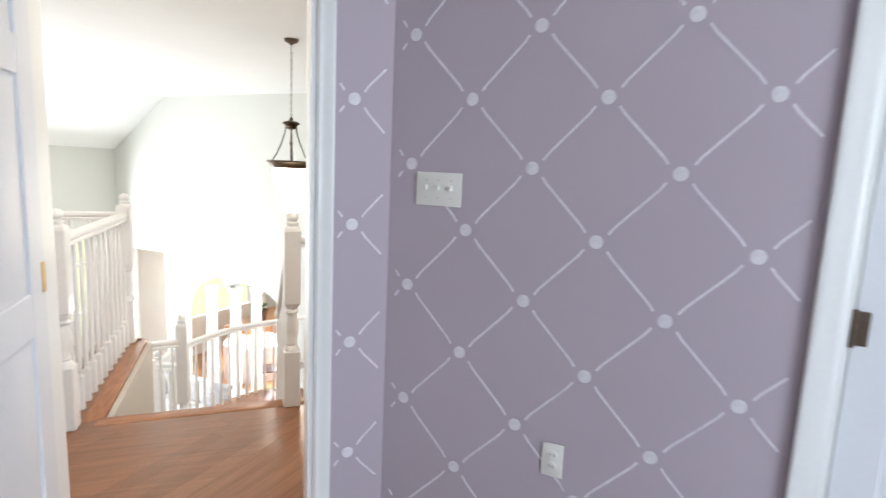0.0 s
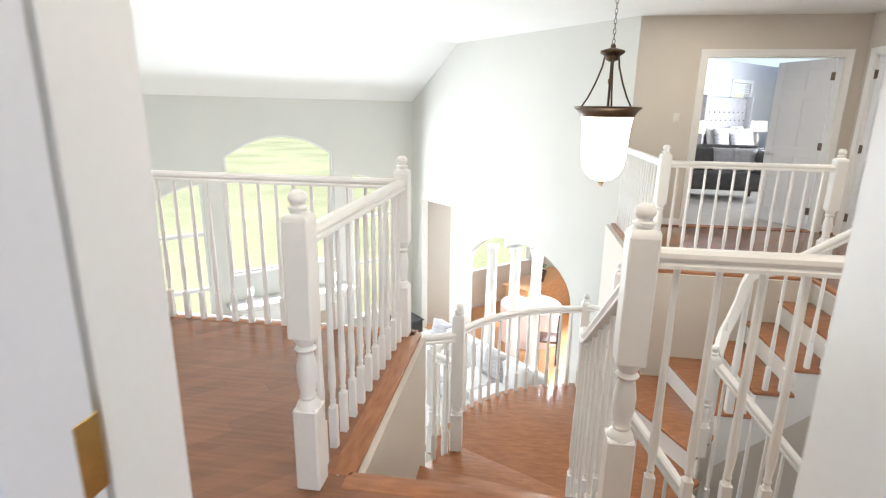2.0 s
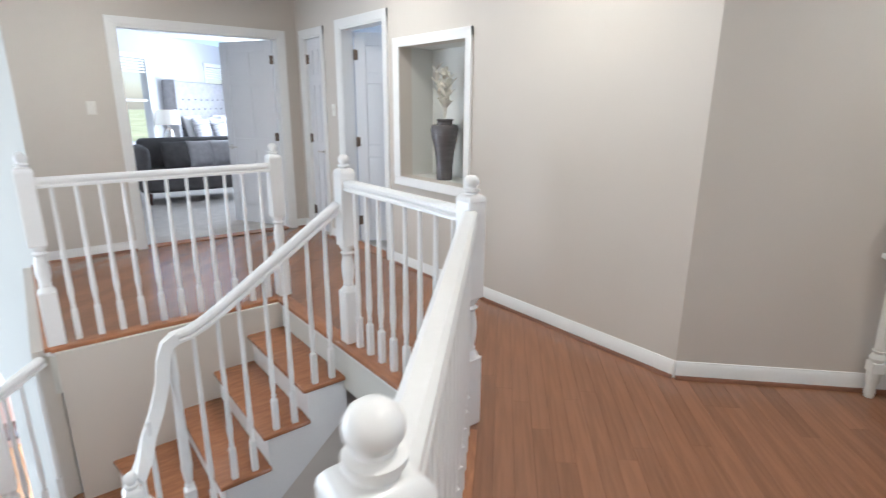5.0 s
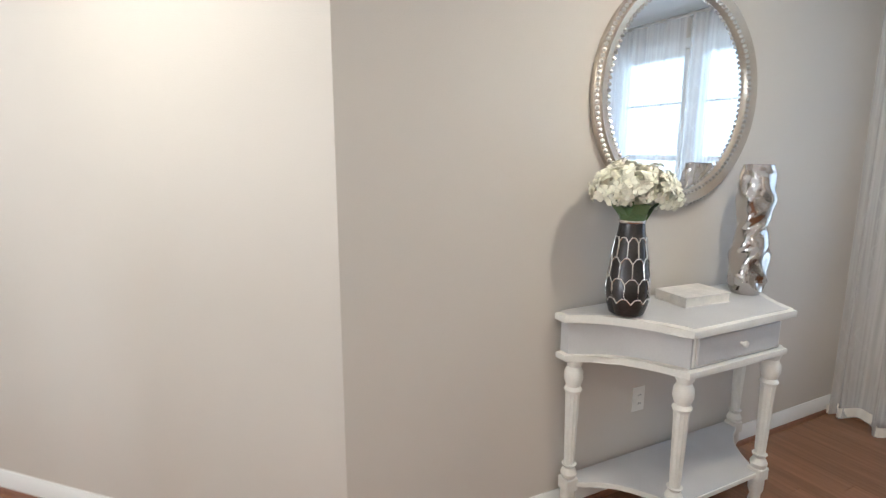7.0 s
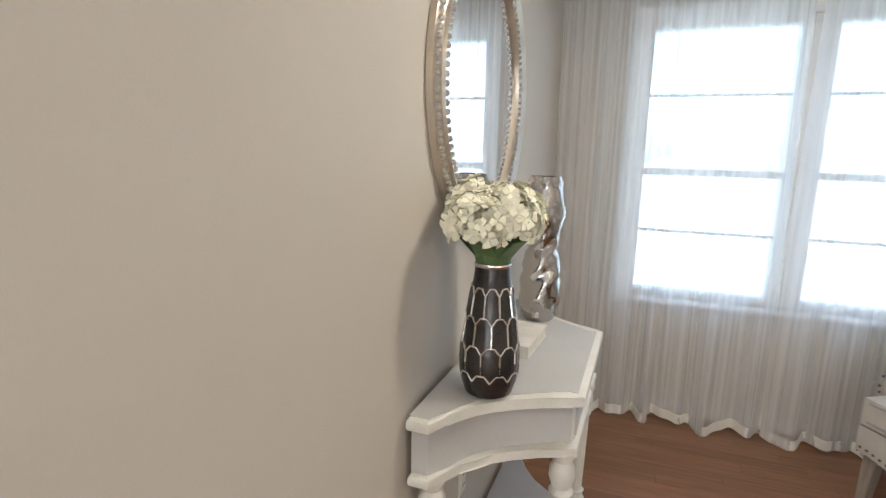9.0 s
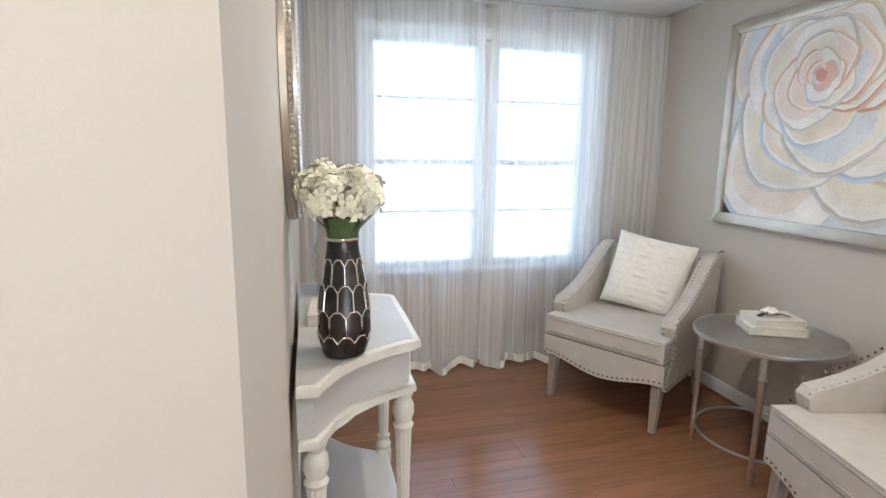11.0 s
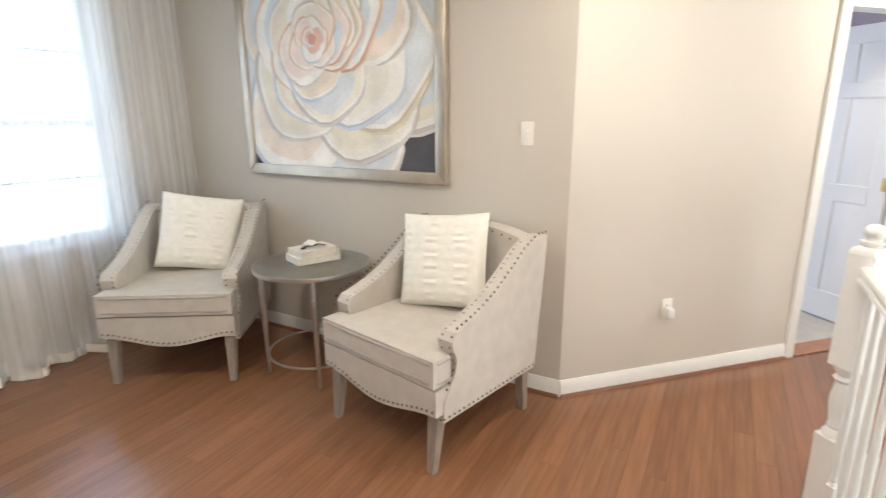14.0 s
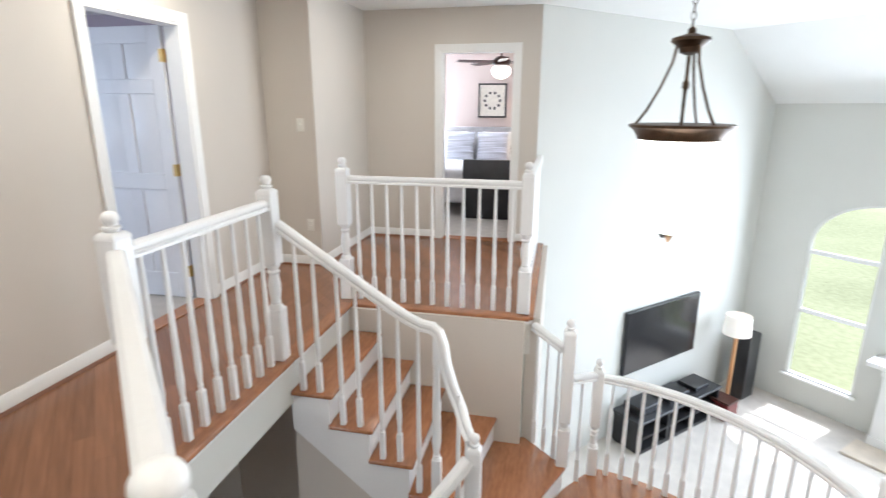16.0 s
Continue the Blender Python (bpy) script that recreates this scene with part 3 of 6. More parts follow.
B_in, C_in = (2.52, 4.04), (3.62, 5.14)
HALL = xy(CL, W2, W1, CR, (XR, YM), G1, (2.24, 9.30), (2.24, 7.21), (3.62, 7.21), C_in, B_in, (0.45, 4.04), (0.45, 5.43), (XF, 5.43), (XF, 3.42), (-0.42, 3.42), (-0.42, YD))
hall_floor = slab("floor", HALL, -0.28, -0.014, JOINT, "stained oak strip floor of the upper hall")
slab("floor_purple_room", [(-1.4, -1.6), (4.4, -1.6), (4.4, 0.09), (1.67, 2.82), (1.41, 2.82), (1.41, 2.93), (0.61, 2.93), (0.61, 2.82), (-1.4, 2.82)], -0.2, 0.0, CARPET, "grey carpet of the purple room")
slab("floor_master", [(2.48, 9.37), (7.2, 9.37), (7.2, 16.46), (6.80, 16.46), (2.48, 12.14)], -0.2, 0.0, CARPET, "grey carpet of the main bedroom")
slab("floor_study", [(4.86, 6.6), (7.2, 6.6), (7.2, 9.28), (4.86, 9.28)], -0.2, 0.0, CARPET, "grey carpet")
slab("floor_guest", [(-5.2, 2.6), (-1.82, 2.6), (-1.82, 5.2), (-5.2, 5.2)], -0.2, 0.0, CARPET, "grey carpet of the guest bedroom")
slab("floor_living", xy(uv(2.4, -9.9), uv(8.3, -9.9), uv(8.3, -2.2), uv(2.4, -2.2)), LRZ - 0.2, LRZ, LRCARPET, "light carpet of the living room")
slab("floor_dining", xy(uv(8.3, -9.9), uv(12.3, -9.9), uv(12.3, -4.8), uv(8.3, -4.8)), LRZ - 0.2, LRZ + 0.004, WARMW, "honey wood floor of the dining room")
slab("floor_foyer", xy(uv(2.4, -2.2), uv(8.3, -2.2), uv(7.2, 3.1), uv(3.4, 3.1)), LRZ - 0.2, LRZ, OAKN, "stained oak floor of the entrance hall")
# ceilings
ceil_poly = [(-1.5, -1.7), (4.6, -1.7), (8.2, 2.0), (8.2, 14.4), (1.8, 14.4), (2.2, 9.42), *xy(uv(8.3, -8.45), uv(2.5, -8.45)), (-1.9, 5.5), (-5.4, 5.5), (-5.4, 2.4), (-1.5, 2.4)]
slab("ceiling", ceil_poly, CEILZ, CEILZ + 0.1, CEIL)
b = loft([[uv(u, v, z) for v, z in ((LRV - 0.2, 1.40), (-8.42, CEILZ), (-8.42, CEILZ + 0.1), (LRV - 0.2, 1.5))] for u in (2.45, 8.35)])
structure("ceiling_slope", b, CEIL)
slab("ceiling_dining", xy(uv(8.36, -9.9), uv(12.3, -9.9), uv(12.3, -4.8), uv(8.36, -4.8)), -0.22, -0.12, CEIL)

# ground and distance
b = bmesh.new()
bmesh.ops.create_grid(b, x_segments=12, y_segments=12, size=400)
structure("ground", b, LAWN, "sunlit lawn", Matrix.Translation((0, 0, LRZ - 0.35)))


def far_trees(name, centre, count, spread, seed):
    rnd = random.Random(seed)
    bm = bmesh.new()
    for i in range(count):
        x, y = centre[0] + rnd.uniform(-1, 1) * spread[0], centre[1] + rnd.uniform(-1, 1) * spread[1]
        h = rnd.uniform(5, 10)
        for k in range(7):
            b = bmesh.new()
            bmesh.ops.create_icosphere(b, subdivisions=2, radius=rnd.uniform(1.1, 2.4))
            for v in b.verts:
                v.co *= 1 + 0.35 * noise.noise(v.co * 0.9 + Vector((i, k, 0)))
            merge(bm, b, Matrix.Translation((x + rnd.uniform(-2, 2), y + rnd.uniform(-2, 2), LRZ + h * rnd.uniform(0.35, 0.95))))
        lathe([(0.25, LRZ - 0.4), (0.15, LRZ + h * 0.6)], 6, bm, Matrix.Translation((x, y, 0)))
    tagged(part(name, bm, TREE, None, "distant band of green trees"), category="trees", kind="stuff")


far_trees("far_woods", (120, -120), 34, (62, 62), 5)
far_trees("far_woods", (-95, 95), 22, (60, 60), 6)


def saddle(p0, p1):
    m = along(p0, p1)
    t = thing("door_saddle", "stained oak door saddle", "threshold", m, kind="structure")
    part("strip", box(0, -0.02, 0.001, dist(p0, p1), 0.12, 0.009, 0.003), OAKN, t)


saddle((1.39, 2.94), (0.63, 2.94))
saddle((XF, 4.30), (XF, 5.06))
saddle((3.13, YM), (4.58, YM))
saddle((XR, 8.30), (XR, 7.59))

# ---------------------------------------------------------------- stairs
def tread_box(poly, z, m, parent, name="tread"):
    b = bmesh.new()
    f = b.faces.new([b.verts.new((x, y, z - 0.028)) for x, y in poly])
    r = bmesh.ops.extrude_face_region(b, geom=[f])
    for v in r["geom"]:
        if isinstance(v, bmesh.types.BMVert):
            v.co.z = z
    bmesh.ops.bevel(b, geom=list(b.edges), offset=0.009, segments=2, profile=0.5, affect="EDGES")
    b.transform(m)
    return part(name, b, OAKN, parent)


def flight(m, name, label):
    st = thing(name, label, "stairs", kind="structure")
    x0, x1 = 0.412, 1.42
    ys = [4.04, 4.29, 4.54, 4.79]
    for i, y in enumerate(ys):
        z = -RISE * (i + 1)
        nose = ys[i] + 0.25 + 0.03
        poly = [(x0, y - 0.005), (x1 + 0.035, y - 0.005), (x1 + 0.035, nose), (x0, nose if i < 3 else nose + 0.17)]
        tread_box(poly, z, m, st)
        b = box(x0, y - 0.018, z - 0.001, x1, y - 0.003, z + RISE - 0.028)
        b.transform(m)
        part("riser", b, WHITE, st)
    b = loft([[Vector((x, y, z)) for x, y in ((x0, 5.22), (x1, 5.04), (x1, 5.025), (x0, 5.205))] for z in (ZP, ZP + RISE - 0.028)])
    b.transform(m)
    part("riser", b, WHITE, st)
    # stepped stringer on the open side and plain wall below it
    out = [(4.04, -0.05)]
    for i, y in enumerate(ys):
        out += [(y, -RISE * (i + 1) - 0.028), (y + 0.25, -RISE * (i + 1) - 0.028)]
    low = [(5.04, ZP - 0.30), (4.04, -0.48)]
    b = loft([[Vector((x, y, z)) for y, z in [(4.04, -0.233)] + out[1:] + low] for x in (x1 - 0.012, x1 + 0.012)])
    b.transform(m)
    part("stringer", b, WHITE, st)
    b = loft([[Vector((x, y, z)) for y, z in ((4.04, -0.47), (5.04, ZP - 0.29), (5.04, LRZ), (4.04, LRZ))] for x in (x1 - 0.10, x1 + 0.002)])
    b.transform(m)
    part("stair_wall", b, BEIGE, st)
    b = loft([[Vector((x, y, z)) for y, z in ((4.04, -0.30), (5.04, ZP - 0.12), (5.04, ZP - 0.06), (4.04, -0.235))] for x in (x0, x1 - 0.02)])
    b.transform(m)
    part("soffit", b, BEIGE, st)
    # wall skirting that follows the steps
    top = [(4.04, 0.0), (4.12, 0.0), (5.05, -0.70), (5.40, -0.93), (5.40, ZP)]
    b = loft([[Vector((x, y, z)) for y, z in top + [(5.05, ZP), (4.04, -0.25)]] for x in (x0 - 0.001, x0 + 0.014)])
    b.transform(m)
    part("wall_stringer", b, WHITE, st)
    # quarter landing
    tread_box([(x0, 5.20), (x1 + 0.02, 5.03), (EL[0] + 0.03, EL[1] + 0.02), (P2[0] + 0.03, P2[1] + 0.03), (0.41, 5.44)], ZP, m, st, "landing")
    a, c = Vector((P2[0], P2[1] + 0.01)), Vector((EL[0], EL[1] + 0.0))
    b = loft([[Vector((p.x, p.y, ZL)), Vector((p.x - 0.012, p.y - 0.02, ZL)), Vector((p.x - 0.012, p.y - 0.02, ZP - 0.028)), Vector((p.x, p.y, ZP - 0.028))] for p in (a, c)])
    b.transform(m)
    part("riser", b, WHITE, st)
    b = loft([[Vector((x, y, z)) for x, y in ((0.41, 5.22), (1.42, 5.03), (1.70, 5.22), (0.66, 5.70), (0.41, 5.41))] for z in (ZP - 0.34, ZP - 0.03)])
    b.transform(m)
    part("landing_frame", b, BEIGE, st)
    return st


flight(ONE, "stairs_west", "short oak stair flight with white risers to the quarter landing")
flight(SYM, "stairs_east", "short oak stair flight with white risers to the quarter landing")


def arc_points(z, n=16, off=0.0):
    a, c = Vector(PN), Vector(QN)
    mid, n_ = (a + c) / 2, Vector((-1, 1)).normalized()
    sag = 0.30
    half_ = (c - a).length / 2
    R = (half_ ** 2 + sag ** 2) / (2 * sag)
    centre = mid + n_ * (sag - R)
    span = math.asin(half_ / R)
    base = math.atan2(n_.y, n_.x)
    return [Vector((centre.x + (R + off) * math.cos(base + span * (1 - 2 * i / n)), centre.y + (R + off) * math.sin(base + span * (1 - 2 * i / n)), z)) for i in range(n + 1)]


main = thing("stairs_main", "wide oak stair from the entrance hall to the landing", "stairs", kind="structure")
poly = [(p.x, p.y) for p in arc_points(0, 16, 0.05)] + [(Q2[0] - 0.02, Q2[1]), (ER[0] + 0.03, ER[1] - 0.03), (EL[0] + 0.03, EL[1] - 0.03), (P2[0], P2[1] + 0.02)]
tread_box(poly, ZL, ONE, main, "landing")
b = bmesh.new()
f = b.faces.new([b.verts.new((x, y, ZL - 0.32)) for x, y in [(p.x, p.y) for p in arc_points(0, 16, 0.03)] + [Q2, ER, EL, P2]])
r = bmesh.ops.extrude_face_region(b, geom=[f])
for v in r["geom"]:
    if isinstance(v, bmesh.types.BMVert):
        v.co.z = ZL - 0.03
part("landing_frame", b, BEIGE, main)
dn = Vector((1, -1)).normalized()
for i in range(8):
    z = ZL - RISE * (i + 1)
    e0, e1 = Vector(EL) + dn * (0.27 * i - 0.02), Vector(ER) + dn * (0.27 * i - 0.02)
    w_ = (e1 - e0).normalized() * 0.06
    g0, g1 = e0 + dn * 0.31, e1 + dn * 0.31
    tread_box([tuple(e0 - w_), tuple(g0 - w_), tuple(g1 + w_), tuple(e1 + w_)], z, ONE, main)
    part("riser", loft([[Vector((p.x, p.y, h)) for p in (e0 + dn * 0.02, e1 + dn * 0.02, e1 + dn * 0.005, e0 + dn * 0.005)] for h in (z, z + RISE - 0.028)]), WHITE, main)
    part("stair_body", loft([[Vector((p.x, p.y, h)) for p in (e0 + dn * 0.03, g0, g1, e1 + dn * 0.03)] for h in (LRZ, z - 0.03)]), BEIGE, main)


# ---------------------------------------------------------------- railings
def newel_mesh(h, base, block0, s=0.088):
    """Square base block, turned middle, square upper block with arched shoulders, ball cap."""
    k = s / 2
    b = box(-k, -k, 0, k, k, base, 0.006)
    lathe([(k * 0.98, base - 0.004), (k * 0.92, base + 0.012), (k * 0.62, base + 0.03), (k * 0.70, base + 0.04), (k * 0.60, base + 0.05), (k * 0.78, base + 0.10), (k * 0.82, base + (block0 - base) * 0.55), (k * 0.66, block0 - 0.075), (k * 0.60, block0 - 0.06), (k * 0.85, block0 - 0.045), (k * 0.62, block0 - 0.032), (k * 0.95, block0 - 0.006), (k * 0.98, block0 + 0.01)], 20, b)
    top = h - 0.098
    c = box(-k, -k, block0, k, k, top, 0.005, 1)
    merge(b, c)
    loft([[Vector((x * q, y * q, z)) for x, y in ((-k, -k), (0, -k * 1.04), (k, -k), (k * 1.04, 0), (k, k), (0, k * 1.04), (-k, k), (-k * 1.04, 0))] for q, z in ((0.985, top - 0.004), (0.93, top + 0.008), (0.80, top + 0.016), (0.62, top + 0.021))], b)
    r = k * 0.70
    lathe([(k * 0.60, top + 0.016), (k * 0.60, top + 0.028), (k * 0.74, top + 0.033), (k * 0.74, top + 0.040), (k * 0.48, top + 0.044), (k * 0.48, top + 0.050), (r * 0.80, top + 0.055), (r * 0.96, top + 0.062), (r, top + 0.070), (r * 0.97, top + 0.078), (r * 0.80, top + 0.088), (r * 0.5, top + 0.095), (0.002, h)], 24, b)
    return b


HALLN = mesh_of("newel", newel_mesh(1.115, 0.33, 0.60, 0.090), WHITE)
LANDN = mesh_of("newel", newel_mesh(1.13, 0.30, 0.36, 0.085), WHITE)
LOWN = mesh_of("newel", newel_mesh(0.96, 0.24, 0.42, 0.075), WHITE)
STN = mesh_of("newel", newel_mesh(0.87, 0.25, 0.46, 0.075), WHITE)
RAILP = [(-0.030, -0.028), (0.030, -0.028), (0.030, -0.016), (0.022, -0.008), (0.031, 0.006), (0.029, 0.020), (0.016, 0.030), (-0.016, 0.030), (-0.029, 0.020), (-0.031, 0.006), (-0.022, -0.008), (-0.030, -0.016)]
BALS = {}


def baluster(h):
    key = round(h, 2)
    if key not in BALS:
        b = box(-0.016, -0.016, 0, 0.016, 0.016, 0.19, 0.002)
        lathe([(0.016, 0.188), (0.010, 0.205), (0.014, 0.215), (0.0105, 0.225), (0.0165, 0.30), (0.0135, 0.45), (0.0100, max(0.47, key))], 10, b)
        BALS[key] = mesh_of("baluster", b, WHITE)
    return BALS[key]


def newel(rail, me, p, z):
    return share("newel", me, rail, pose(p[0], p[1], z))


def run(rail, points, floor, gap=0.115, margin=0.07, drop=0.03):
    """Handrail along 3D points with balusters down to floor(x, y)."""
    part("handrail", sweep(points, RAILP), WHITE, rail)
    pts = [Vector(p) for p in points]
    lens = [(b_ - a).length for a, b_ in zip(pts, pts[1:])]
    total = sum(lens)
    n = max(1, round((total - 2 * margin) / gap))
    for i in range(n + 1):
        s = margin + (total - 2 * margin) * i / n
        for a, b_, l in zip(pts, pts[1:], lens):
            if s <= l:
                p = a.lerp(b_, s / l)
                break
            s -= l
        z0 = floor(p.x, p.y)
        share("baluster", baluster(p.z - z0 - drop + 0.01), rail, pose(p.x, p.y, z0))


def at_z(p, z):
    return (p[0], p[1], z)


HR = 0.95
hall0 = lambda x, y: 0.0
r1 = thing("balustrade_west", "white turned balustrade round the west balcony", "railing", kind="structure")
newel(r1, HALLN, L_, 0)
newel(r1, HALLN, M_, 0)
run(r1, [at_z((L_[0], L_[1] + 0.04), HR), at_z((M_[0], M_[1] - 0.04), HR)], hall0)
run(r1, [at_z((M_[0] - 0.04, M_[1]), HR), at_z((XF + 0.02, M_[1]), HR)], hall0)
r2 = thing("balustrade_east", "white turned balustrade round the east balcony", "railing", kind="structure")
newel(r2, HALLN, RR, 0)
newel(r2, HALLN, RL, 0)
run(r2, [at_z((RR[0] - 0.04, RR[1]), HR), at_z((RL[0] + 0.04, RL[1]), HR)], hall0)
run(r2, [at_z((RL[0], RL[1] + 0.04), HR), at_z((RL[0], YM - 0.02), HR)], hall0)
r3 = thing("balustrade_hall", "white turned balustrade along the stair well", "railing", kind="structure")
for p in (A, B, C, D):
    newel(r3, HALLN, p, 0)
dBC = (Vector(C) - Vector(B)).normalized() * 0.04
run(r3, [at_z((A[0] + 0.04, A[1]), HR), at_z((B[0] - 0.04, B[1]), HR)], hall0)
run(r3, [at_z(Vector(B) + dBC, HR), at_z(Vector(C) - dBC, HR)], hall0)
run(r3, [at_z((C[0], C[1] + 0.04), HR), at_z((D[0], D[1] - 0.04), HR)], hall0)


def stair_rail(m, name):
    rl = thing(name, "white turned handrail sweeping down the short stair", "railing", kind="structure")
    tf = lambda p: m @ Vector(p)
    x = A[0] - 0.015
    step = lambda q: -RISE * (1 + max(0, min(3, int((q - 4.04) / 0.25))))
    slope = [tf((x, 4.03, 0.83)), tf((x, 4.70, 0.385)), tf((x, 4.80, 0.325)), tf((x, 4.87, 0.295)), tf((x + 0.005, 4.95, 0.285))]
    part("handrail", sweep(slope, RAILP), WHITE, rl)
    goose = [tf(p) for p in ((x + 0.005, 4.93, 0.29), (x + 0.02, 4.975, 0.265), (x + 0.03, 5.0, 0.20), (x + 0.035, 5.02, 0.08), (x + 0.06, 5.065, -0.04), (x + 0.11, 5.12, -0.13), (x + 0.19, 5.165, -0.20), (EL[0] - 0.03, EL[1] - 0.02, -0.23))]
    part("handrail_drop", sweep(goose, RAILP, Vector((0.2, 0.9, 0.2))), WHITE, rl)
    for i in range(3):
        for q in (0.08, 0.19):
            y = 4.04 + 0.25 * i + q
            z0 = -RISE * (i + 1)
            p = tf((x, y, z0))
            zt = 0.83 + (0.385 - 0.83) * (y - 4.03) / 0.67
            share("baluster", baluster(zt - z0 - 0.03), rl, pose(p.x, p.y, p.z))
    p = tf((x + 0.005, 4.96, -4 * RISE))
    share("newel_post", POST, rl, pose(p.x, p.y, p.z))
    for y, zt in ((4.85, 0.29),):
        p = tf((x, y, -4 * RISE))
        share("baluster", baluster(zt + 4 * RISE - 0.03), rl, pose(p.x, p.y, p.z))
    for q, zt in ((0.35, -0.02), (0.7, -0.19)):
        p = tf((x + 0.03 + (EL[0] - x - 0.03) * q, 5.05 + (EL[1] - 5.05) * q, ZP))
        share("baluster", baluster(zt - ZP - 0.02), rl, pose(p.x, p.y, p.z))
    p = tf((EL[0], EL[1], ZP))
    share("newel", STN, rl, pose(p.x, p.y, p.z))
    # rail beside the wide stair, going down
    e = tf((EL[0], EL[1], 0))
    a = Vector((e.x, e.y, -0.30)) + Vector((dn.x, dn.y, 0)) * 0.04
    c = a + Vector((dn.x * 1.9, dn.y * 1.9, -1.45))
    run(rl, [a, c], lambda u_, v_: ZL - RISE * (1 + max(0, int(((u_ - e.x) * dn.x + (v_ - e.y) * dn.y) / 0.27))), 0.13)
    # short rail on the quarter landing
    p2 = tf((P2[0], P2[1], ZP))
    share("newel", LANDN, rl, pose(p2.x, p2.y, p2.z))
    run(rl, [tf((0.425, 5.47, -0.075)), tf((P2[0] - 0.03, P2[1] - 0.03, -0.13))], lambda u_, v_: ZP, 0.10, 0.05)
    pn = tf((PN[0], PN[1], ZL))
    share("newel", LOWN, rl, pose(pn.x, pn.y, pn.z))
    part("handrail", sweep([tf((P2[0] - 0.03, P2[1] + 0.03, -0.36)), tf((PN[0] + 0.02, PN[1] - 0.03, -0.40))], RAILP), WHITE, rl)
    p = tf(((P2[0] + PN[0]) / 2, (P2[1] + PN[1]) / 2, ZL))
    share("baluster", baluster(0.84), rl, pose(p.x, p.y, p.z))


b = box(-0.027, -0.027, 0, 0.027, 0.027, 0.26, 0.003)
lathe([(0.026, 0.258), (0.018, 0.275), (0.024, 0.285), (0.018, 0.295), (0.028, 0.38), (0.024, 0.60), (0.018, 0.85), (0.024, 0.90), (0.020, 1.08)], 14, b)
POST = mesh_of("newel_post", b, WHITE)
stair_rail(ONE, "stair_rail_west")
stair_rail(SYM, "stair_rail_east")
r6 = thing("balustrade_landing", "white curved balustrade of the stair landing overlooking the living room", "railing", kind="structure")
pts = arc_points(ZL + 0.80, 20)
run(r6, pts, lambda x, y: ZL, 0.105, 0.09)

# nosing strips along the well edges
nos = thing("floor_nosing", "stained oak nosing along the open floor edge", "nosing", kind="structure")


def nosing(p0, p1, over=0.03, wide=0.10):
    m = along(p0, p1)
    L = dist(p0, p1)
    b = box(0, over - wide, -0.026, L, over, 0.004, 0.008, 2)
    part("nosing_strip", b, OAKN, nos, "", m)
    part("cove_strip", box(0, 0.0, -0.05, L, over - 0.012, -0.026, 0.004), WHITE, nos, "", m)
    part("fascia", box(0, 0.0005, -0.29, L, 0.012, -0.05), PALE, nos, "painted fascia board", m)


nosing((0.45, 5.43), (0.45, 4.04))
nosing((XF, 5.43), (0.45, 5.43))
nosing((0.45, 4.04), (1.40, 4.04))
nosing((1.40, 4.04), B_in)
nosing(B_in, C_in)
nosing(C_in, (3.62, 6.26))
nosing((3.62, 6.26), (3.62, 7.21))
nosing((3.62, 7.21), (2.24, 7.21))
nosing((2.24, 7.21), (2.24, YM))

# ==== THINGS ====
# ---------------------------------------------------------------- fixtures in the hall and bay
def wall_plate(m, x, z, kind="switch", n=1, label=""):
    """Switch or socket plate on a wall face (y = 0, towards -y)."""
    w_ = 0.07 if n == 1 else 0.048 * n + 0.025
    at = m @ Matrix.Translation((x, -0.001, z))
    nm, lb = ("light_switch", label or "ivory plastic toggle light switch on the wall") if kind == "switch" else ("wall_socket", label or "ivory plastic wall socket above the baseboard")
    t = thing(nm, lb, nm.replace("_", " "), at)
    part("cover_plate", box(-w_ / 2, -0.006, -0.057, w_ / 2, 0, 0.057, 0.003, 2), PLATE, t)
    for i in range(n):
        cx = (i - (n - 1) / 2) * 0.046
        if kind == "switch":
            part("toggle", box(cx - 0.005, -0.018, -0.004, cx + 0.005, -0.004, 0.014, 0.002), PLATE, t)
            for z_ in (-0.03, 0.03):
                part("screw", lathe([(0.003, 0), (0.003, 0.0015), (0.001, 0.002)], 8, None, pose(cx, -0.006, z_, 90)), NICKEL, t)
        else:
            for z_ in (-0.02, 0.02):
                part("receptacle", lathe([(0.0165, 0), (0.016, 0.0025), (0.014, 0.003)], 16, None, pose(cx, -0.006, z_, 90)), PLATE, t)
                for q in (-0.006, 0.006):
                    part("slot", box(cx + q - 0.001, -0.0105, z_ - 0.003, cx + q + 0.001, -0.0085, z_ + 0.005), BLACK, t)
    return t


m_out, m_paint, m_con, m_win = along(CL, (-0.42, YD)), along(W2, CL), along(CR, W1), along(W1, W2)
m_mas, m_west, m_ret = along(G1, (XR, YM)), along((XF, 3.42), G2), along((-0.42, YD), (-0.42, 3.42))
wall_plate(m_paint, 2.66, 1.38)
wall_plate(m_mas, 0.52, 1.33)
wall_plate(m_ret, 0.34, 1.32)
wall_plate(m_ret, 0.38, 0.40, "socket")
wall_plate(m_e, 0.80, 1.32)
wall_plate(m_con, 1.335, 0.41, "socket")
s_ = wall_plate(m_out, 0.64, 0.43, "socket", label="wall socket with a plugged-in white night light")
part("night_light", box(-0.02, -0.05, -0.045, 0.02, -0.008, 0.01, 0.008, 2), WHITE, s_, "small white plug-in night light")
wall_plate(m_pd, 0.193, 1.31, "switch", 3, "white three-gang toggle switch on the purple wall")
wall_plate(m_pd, 0.645, 0.45, "socket")

